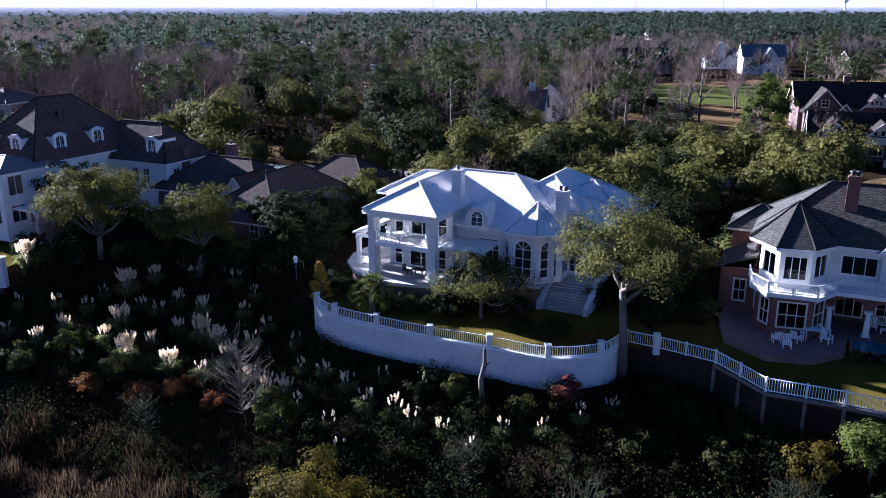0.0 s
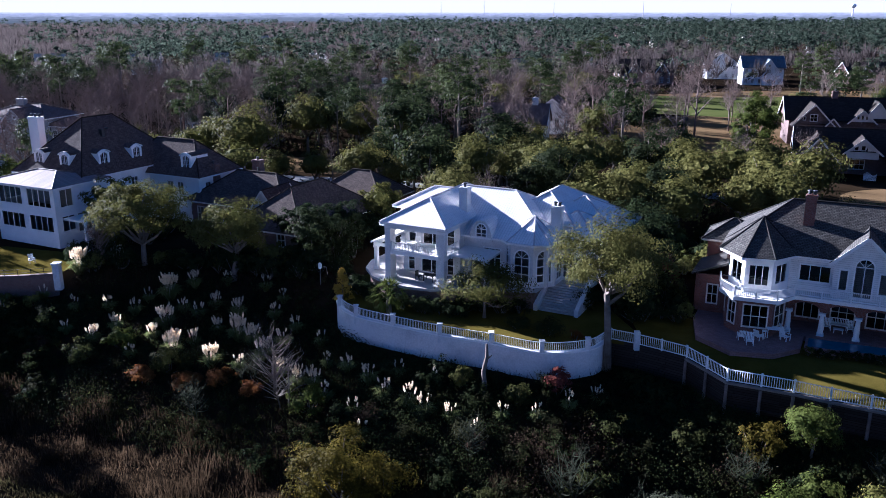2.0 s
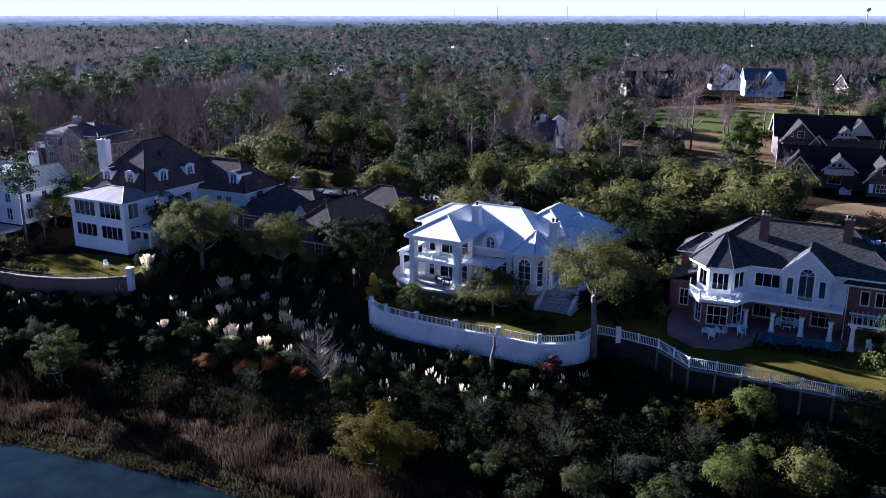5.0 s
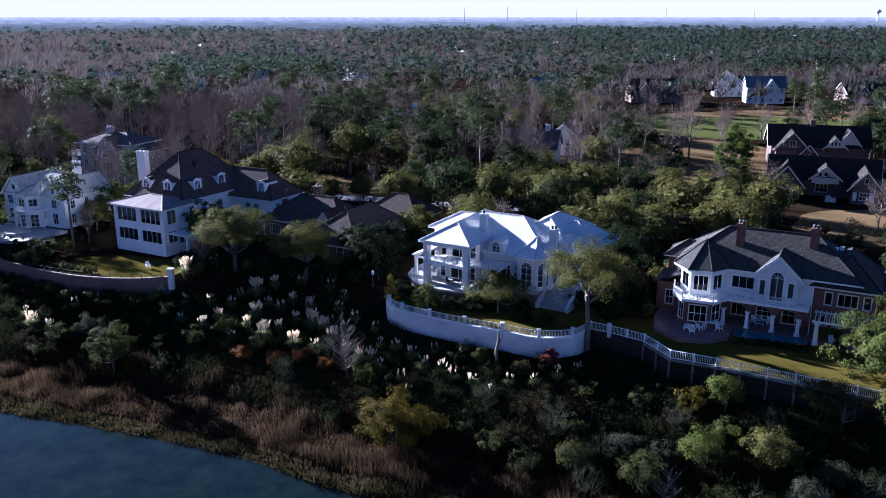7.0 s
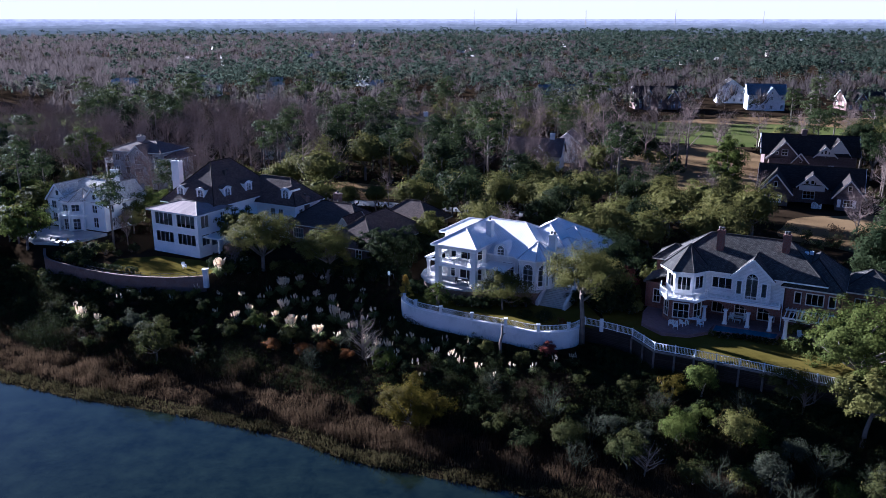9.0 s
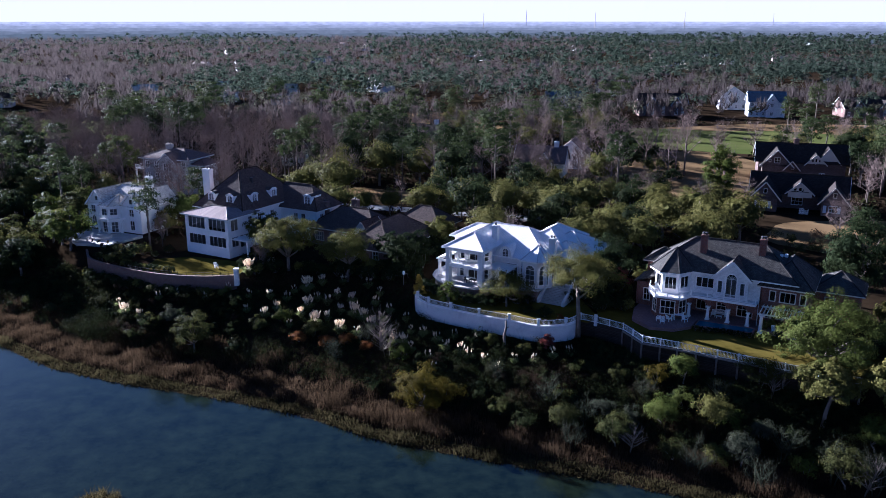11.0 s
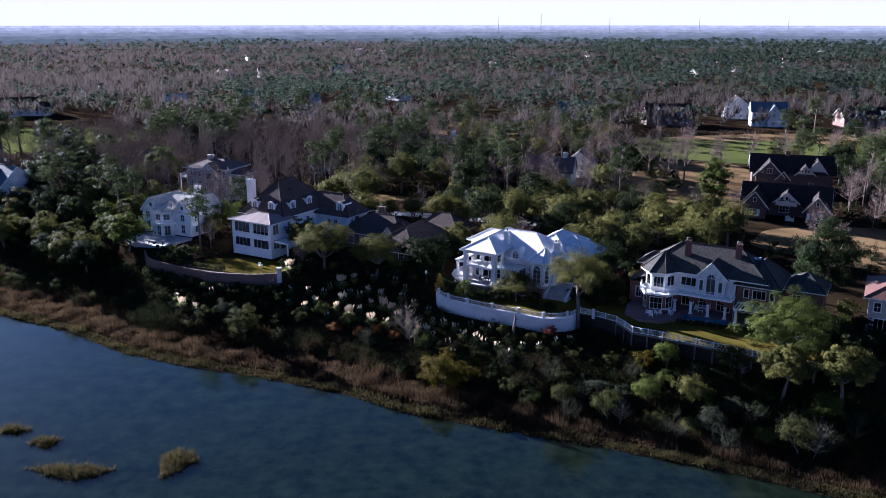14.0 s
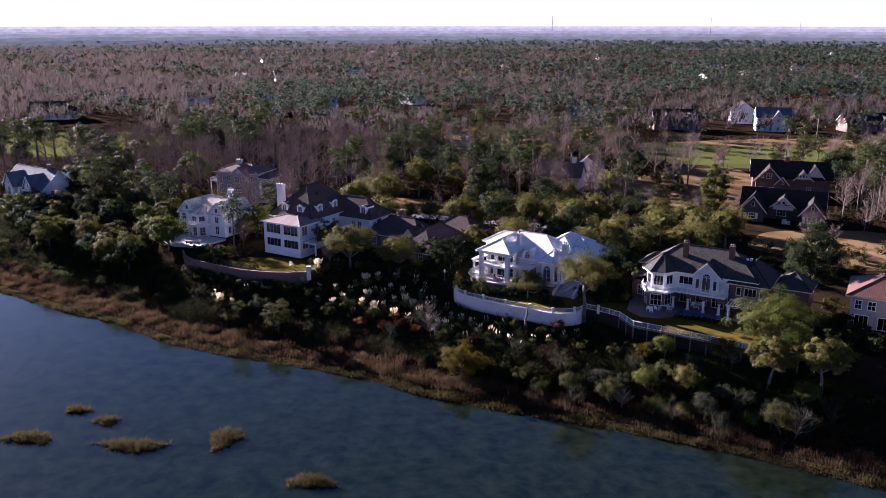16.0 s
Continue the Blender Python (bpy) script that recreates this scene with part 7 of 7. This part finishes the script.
def fill_yard(x0, x1, y0, y1, n, big=1.0):
    for _ in range(n):
        x, y = sp.uniform(x0, x1), sp.uniform(y0, y1)
        if y > bank(x) + 1.8:
            copy_thing(sp.choice(fill), pose(x, y, PLATEAU, 0, 0, sp.uniform(0, 360)) @ Matrix.Scale(big * sp.uniform(0.6, 1.3), 4))


fill_yard(-46, -15, 82, 90, 42)
fill_yard(-16, -13, 85, 108, 12)
fill_yard(-47, -40, 88, 104, 14)
fill_yard(17, 24, 66, 100, 34, 1.2)
fill_yard(-13, -9, 98, 118, 10, 1.2)
fill_yard(-4, 20, 96, 108, 22, 1.3)
fill_yard(24, 50, 82, 100, 30, 1.3)
for i in range(16):
    x = -79 + 1.25 * i
    copy_thing(sp.choice(fill), pose(x, bank(x) + 2.3, PLATEAU - 0.05, 0, 0, i * 71) @ Matrix.Scale(sp.uniform(0.42, 0.58), 4))
fill_yard(-80, -66, 90, 101, 16, 0.9)
fill_yard(56, 66, 42, 70, 18, 1.1)
fill_yard(44, 52, 56, 62, 6, 0.8)


def brush(n, x0, x1, spot, size, seed, name, label):
    """Bushes too dense to tell apart, as one sheet of leaves for each kind."""
    rng = np.random.default_rng(seed)
    kinds = [(DULLGREEN, []), (DARKLEAF, []), (SCRUB, []), (OLIVE, []), (BROWNSCRUB, [])]
    for k in range(n):
        x = rng.uniform(x0, x1)
        y = spot(x, rng.random())
        if -42 < x < -8 and 58 < y < 90:
            continue
        r = size * rng.uniform(0.6, 1.5)
        cc = clumps(14, r, r, r * rng.uniform(0.5, 0.9), rng, r * 0.55, -0.6, 0.4)
        q = sprays(cc, 40, r * 0.34, 0.13, rng, 0.9)
        kinds[int(rng.choice(5, p=(0.34, 0.2, 0.16, 0.18, 0.12)))][1].append(q + np.array([x, y, hgt(x, y)]))
    for mat, qs in kinds:
        if qs:
            stuff(name, flat_mesh(name, np.concatenate(qs), mat), label, "brush")


for i in range(24):
    x = -80 + 1.42 * i
    y = bank(x) - sp.uniform(1.0, 2.6)
    copy_thing(sp.choice(fill), at(x, y, i * 77, sp.uniform(0.6, 1.0)))
brush(300, -150, 66, lambda x, f: shore(x) + 12 + (bank(x) - shore(x) - 14) * f, 1.35, 77, "bank_brush", "dense evergreen brush on the river bank")
brush(70, 60, 112, lambda x, f: 88 + 30 * f, 1.7, 78, "yard_brush", "evergreen bushes edging the tan yard")
fill_yard(36, 60, 176, 250, 20, 1.5)
for i in range(9):
    p = BM @ Vector((5.0 + i * 1.0, -4.1 + 0.12 * i + sp.uniform(-0.2, 0.2), PLATEAU))
    copy_thing(sp.choice(fill), pose(*p, 0, 0, i * 50) @ Matrix.Scale(0.38, 4))
broad_tree("oak_tree", "large yellow-green spreading tree near the grey house", at(-106, 164, z=PLATEAU), 14.5, 6.0, 5.6, LIGHTLEAF, 38, 120, 70, 0.26, 0.3, 0.25, low=-0.6)

# thicket along the bank towards the far left, and beside the houses
thick = random.Random(5)
thicket = [(-100, 103), (-96, 108), (-108, 112), (-112, 106), (-118, 114), (-104, 120), (-122, 121), (-113, 124), (-128, 116), (-131, 124), (-96, 121), (-136, 122), (-92, 104), (-88, 100.5), (-116, 130), (-124, 131), (-134, 131), (-101, 129), (-140, 130), (-146, 128), (-71.5, 112), (-69, 117), (-66, 121), (-98, 96.5), (-106, 101), (-150, 136), (-157, 139), (-143, 138), (-164, 146), (-152, 143), (-138, 139), (-128, 138), (-118, 140), (-107, 134), (-168, 152)]
for i, (x, y) in enumerate(thicket):
    if i < 4:
        th0 = broad_tree("oak_tree", "bushy evergreen in the riverside thicket", at(x, y, z=min(PLATEAU, hgt(x, y) + 0.1)), 7.2, 4.2, 3.2, (OAK, LIGHTLEAF, OLIVE, DARKLEAF)[i], 500 + i, 70, 46, 0.26, 0.22, 0.25, group="riverside thicket", low=-0.7)
        thicket[i] = th0
    else:
        copy_thing(thicket[i % 4], pose(x + thick.uniform(-1.5, 1.5), y + thick.uniform(-1.5, 1.5), min(PLATEAU, hgt(x, y)), 0, 0, thick.uniform(0, 360)) @ Matrix.Scale(thick.uniform(0.75, 1.25), 4))


# ---------- woods ----------
HOUSES = [(-0.6 + 6, 80, 17), (36, 70, 17), (-52, 106, 17), (-24, 105, 17), (-84, 116, 15), (-89, 162, 14), (77, 142, 18), (88, 172, 17), (92, 190, 17), (68, 60, 14), (130, 355, 18), (122, 372, 14), (15, 191, 11), (26, 204, 9), (-16, 228, 10), (86, 360, 16), (38, 383, 13), (187, 360, 18), (-156, 150, 15), (-276, 376, 18), (-172, 197, 14)]


def free(x, y, pad=1.0):
    for cx, cy, rx, ry, tn in CLEAR:
        dx, dy = x - cx, y - cy
        u, v = dx * math.cos(tn) + dy * math.sin(tn), -dx * math.sin(tn) + dy * math.cos(tn)
        if (u / rx) ** 2 + (v / ry) ** 2 < 1.05:
            return False
    for cx, cy, r in HOUSES:
        if (x - cx) ** 2 + (y - cy) ** 2 < (r * pad) ** 2:
            return False
    return True


rw = random.Random(17)
protos = {"oak": [], "dark": [], "pine": [], "bare": []}
extra = []
made = {"oak": 0, "dark": 0, "pine": 0, "bare": 0}


def place(kind, x, y, s):
    """The first few of a kind are built, the others are copies of them."""
    made[kind] += 1
    i = made[kind]
    m = pose(x, y, PLATEAU, 0, 0, rw.uniform(0, 360)) @ Matrix.Diagonal((s * rw.uniform(0.9, 1.15), s * rw.uniform(0.9, 1.15), s, 1))
    if i > 5:
        return copy_thing(protos[kind][i % 5], m @ Matrix.Diagonal((*[1 / c for c in protos[kind][i % 5].scale], 1)))
    if kind == "oak":
        t = broad_tree("oak_tree", "broad evergreen oak in the wood behind the houses", m, 11, 5.4, 4.6, OAK, 400 + i, 74, 26, 0.28, 0.3, 0.3, spread=1.55, group="woodland oaks", low=-0.5, heart=True)
    elif kind == "dark":
        t = broad_tree("evergreen_tree", "tall dark evergreen in the wood", m, 14, 4.6, 6.2, DARKLEAF, 420 + i, 74, 34, 0.34, 0.3, 0.22, spread=1.45, group="woodland evergreens", low=-0.75)
    elif kind == "pine":
        t = pine_tree(m, 18, 440 + i, 34, 26, 0.5, group="woodland pines")
    else:
        t = bare_tree(m, 15, 460 + i, 0.3, 380, group="woodland bare trees", wide=0.035)
    protos[kind].append(t)


# trees that stand out of the wood: kind, place, size
NAMED = [("oak", -39, 144, 1.2), ("oak", -47, 150, 0.95), ("oak", -32, 172, 1.15), ("oak", -44, 170, 1.1), ("oak", -20, 170, 1.0), ("dark", -13, 136, 0.75), ("oak", -44, 131, 0.75), ("dark", -4, 121, 1.05), ("oak", 4, 128, 0.95), ("oak", 14, 120, 0.9), ("dark", 9, 138, 1.0), ("oak", 23, 128, 1.0), ("oak", 46, 108, 1.0), ("oak", 54, 112, 1.05), ("oak", 38, 114, 0.9), ("bare", -22, 140, 0.6), ("dark", 40.5, 200, 0.85), ("pine", 117, 270, 0.95), ("pine", 121, 262, 0.85), ("pine", 147, 322, 1.05), ("pine", 60, 330, 1.2), ("pine", 52, 318, 1.1), ("pine", 40, 268, 1.0), ("oak", 43, 262, 1.05), ("dark", -170, 225, 1.1), ("dark", -165, 218, 0.9), ("pine", -95, 300, 1.2), ("pine", -72, 285, 1.15), ("pine", -60, 292, 1.2), ("pine", -122, 295, 1.1), ("pine", -30, 262, 1.1), ("pine", -14, 268, 1.15)]
for kind, x, y, s in NAMED:
    place(kind, x, y, s)
pts = []
for iy in range(0, 26):
    for ix in range(-26, 24):
        x, y = ix * 8.2 + rw.uniform(-3.4, 3.4), 100 + iy * 8.2 + rw.uniform(-3.4, 3.4)
        if y < bank(x) + 12 or not free(x, y) or not (-(y + 100) * 0.66 - 6 < x < (y + 100) * 0.54 + 6):
            continue
        if all((x - a) ** 2 + (y - b) ** 2 > 30 for _, a, b, _ in NAMED):
            pts.append((x, y))
for x, y in pts:
    v = noise.noise((x * 0.018, y * 0.018, 2.0)) + rw.gauss(0, 0.2)
    if y < 150 and -60 < x < 60:
        kind = "oak" if v < 0.16 else ("dark" if v < 0.34 else "bare")
    elif x < -20 and y > 150:
        kind = "bare" if v < 0.3 else ("pine" if v < 0.5 else "dark")
    else:
        kind = "bare" if v < -0.04 else ("oak" if v < 0.12 else ("pine" if v < 0.36 else "dark"))
    if made[kind] >= 299:
        extra.append((x, y, kind))
        continue
    s = rw.uniform(0.62, 0.95) if y < 150 else rw.uniform(0.7, 1.1)
    place(kind, x, y, s)


def far_woods():
    """Country woods up to two kilometres off: pines over oaks, with bare stands between, thinner in detail as they recede."""
    rng = np.random.default_rng(8)
    kinds = {"g": [], "p": [], "b": []}
    bands = [(305, 640, 7.6, 8, 9, 0.72), (640, 1200, 11.5, 5, 8, 1.2), (1200, 1740, 14.5, 4, 6, 1.8)]
    for y0, y1, step, lumps, per, size in bands:
        gx, gy = np.meshgrid(np.arange(-0.68 * (y1 + 100), 0.58 * (y1 + 100), step), np.arange(y0, y1, step))
        x, y = gx.ravel() + rng.uniform(-0.5, 0.5, gx.size) * step, gy.ravel() + rng.uniform(-0.5, 0.5, gx.size) * step
        ok = (x > -(y + 100) * 0.66) & (x < (y + 100) * 0.56) & (rng.random(len(x)) > 0.1) & (np.hypot(x, y) < 1695)
        x, y = x[ok], y[ok]
        if y0 < 640:
            ok = np.array([free(a, b) for a, b in zip(x, y)])
            x, y = x[ok], y[ok]
        v = np.array([0.9 * noise.noise((a * 0.005, b * 0.009, 2.0)) + 0.75 * noise.noise((a * 0.019, b * 0.024, 7.0)) for a, b in zip(x, y)]) + rng.normal(0, 0.2, len(x)) + 0.24 * np.clip((x + 40) / 220, -1, 1)
        for a, b, c in zip(x, y, v):
            kinds["b" if c < 0.06 else ("g" if c < 0.24 else "p")].append((a, b, hgt(a, b), lumps, per, size, step))
    for a, b, kind in extra:
        kinds[{"bare": "b", "pine": "p"}.get(kind, "g")].append((a, b, PLATEAU, 9, 12, 0.55, 7.6))
    # these three materials hold the haze of distance in their colours
    for key, name, mat, lab in (("g", "far_woods", HAZEGREEN, "distant evergreen woods reaching the horizon"), ("p", "far_pines", HAZEPINE, "distant pine stands among the woods"), ("b", "far_bare_woods", HAZETWIG, "distant bare winter woods in brown and mauve")):
        out = []
        for lumps, per in sorted({k[3:5] for k in kinds[key]}):
            A = np.array([k for k in kinds[key] if k[3:5] == (lumps, per)])
            n = len(A)
            H = {"g": rng.uniform(7, 15, n), "p": rng.uniform(12, 24, n), "b": rng.uniform(10, 17, n)}[key]
            wide = {"g": 0.52, "p": 0.42, "b": 0.46}[key] * np.maximum(A[:, 6], 8.5) * np.clip(rng.lognormal(-0.05, 0.32, n), 0.5, 1.8)
            tall = H * {"g": 0.36, "p": 0.25, "b": 0.36}[key]
            ax = np.stack([wide, wide, tall], 1)
            mid = np.stack([A[:, 0], A[:, 1], A[:, 2] + H - tall], 1)
            d = unit(n * lumps, rng)
            d[:, 2] = np.where(d[:, 2] < -0.35, -d[:, 2], d[:, 2])
            lump = np.repeat(mid, lumps, 0) + d * np.repeat(ax, lumps, 0) * rng.uniform(0.35, 0.85, (len(d), 1))
            if key == "b":
                m = max(3, int(per * 0.8))
                st = np.repeat(np.repeat(mid - np.array([0, 0, 1.0]) * tall[:, None] * 0.9, lumps, 0) * 0.45 + lump * 0.55, m, 0)
                en = np.repeat(lump, m, 0) + (unit(len(lump) * m, rng) + np.array([0, 0, 0.5])) * np.repeat(np.repeat(wide, lumps), m)[:, None] * 0.5
                out.append(twigs(st, en, rng, A[0, 5] * 0.19))
            else:
                e = unit(len(lump) * per, rng)
                e[:, 2] = np.where(e[:, 2] < -0.3, -e[:, 2], e[:, 2])
                off = e * np.repeat(np.repeat(wide, lumps), per)[:, None] * 0.42 * np.array([1, 1, 0.75])
                out.append(leaf_tris(np.repeat(lump, per, 0) + off, np.full(len(off), A[0, 5]), rng, e + np.repeat(d, per, 0) * 0.6, 0.35))
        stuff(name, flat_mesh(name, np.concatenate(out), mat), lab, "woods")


def understorey():
    rng = np.random.default_rng(9)
    n = 5200
    y = rng.uniform(96, 330, n)
    x = rng.uniform(-0.64, 0.52, n) * (y + 100)
    ok = np.array([free(a, b, 0.95) and b > bank(a) + 6 for a, b in zip(x, y)])
    x, y = x[ok], y[ok]
    c = np.repeat(np.stack([x, y, np.full(len(x), PLATEAU + 0.9)], 1), 13, 0)
    c = c + unit(len(c), rng) * np.array([2.2, 2.2, 1.1]) * rng.uniform(0.2, 1, (len(c), 1))
    q = leaf_quads(c, np.full(len(c), 0.5), rng, 0.5, 0.6)
    half = np.repeat(rng.random(len(x)) < 0.5, 13)
    stuff("understorey", flat_mesh("understorey", q[half], DULLGREEN), "dull green brush on the woodland floor", "brush")
    stuff("understorey", flat_mesh("understorey", q[~half], BROWNSCRUB), "brown brush and litter on the woodland floor", "brush")


understorey()
far_woods()
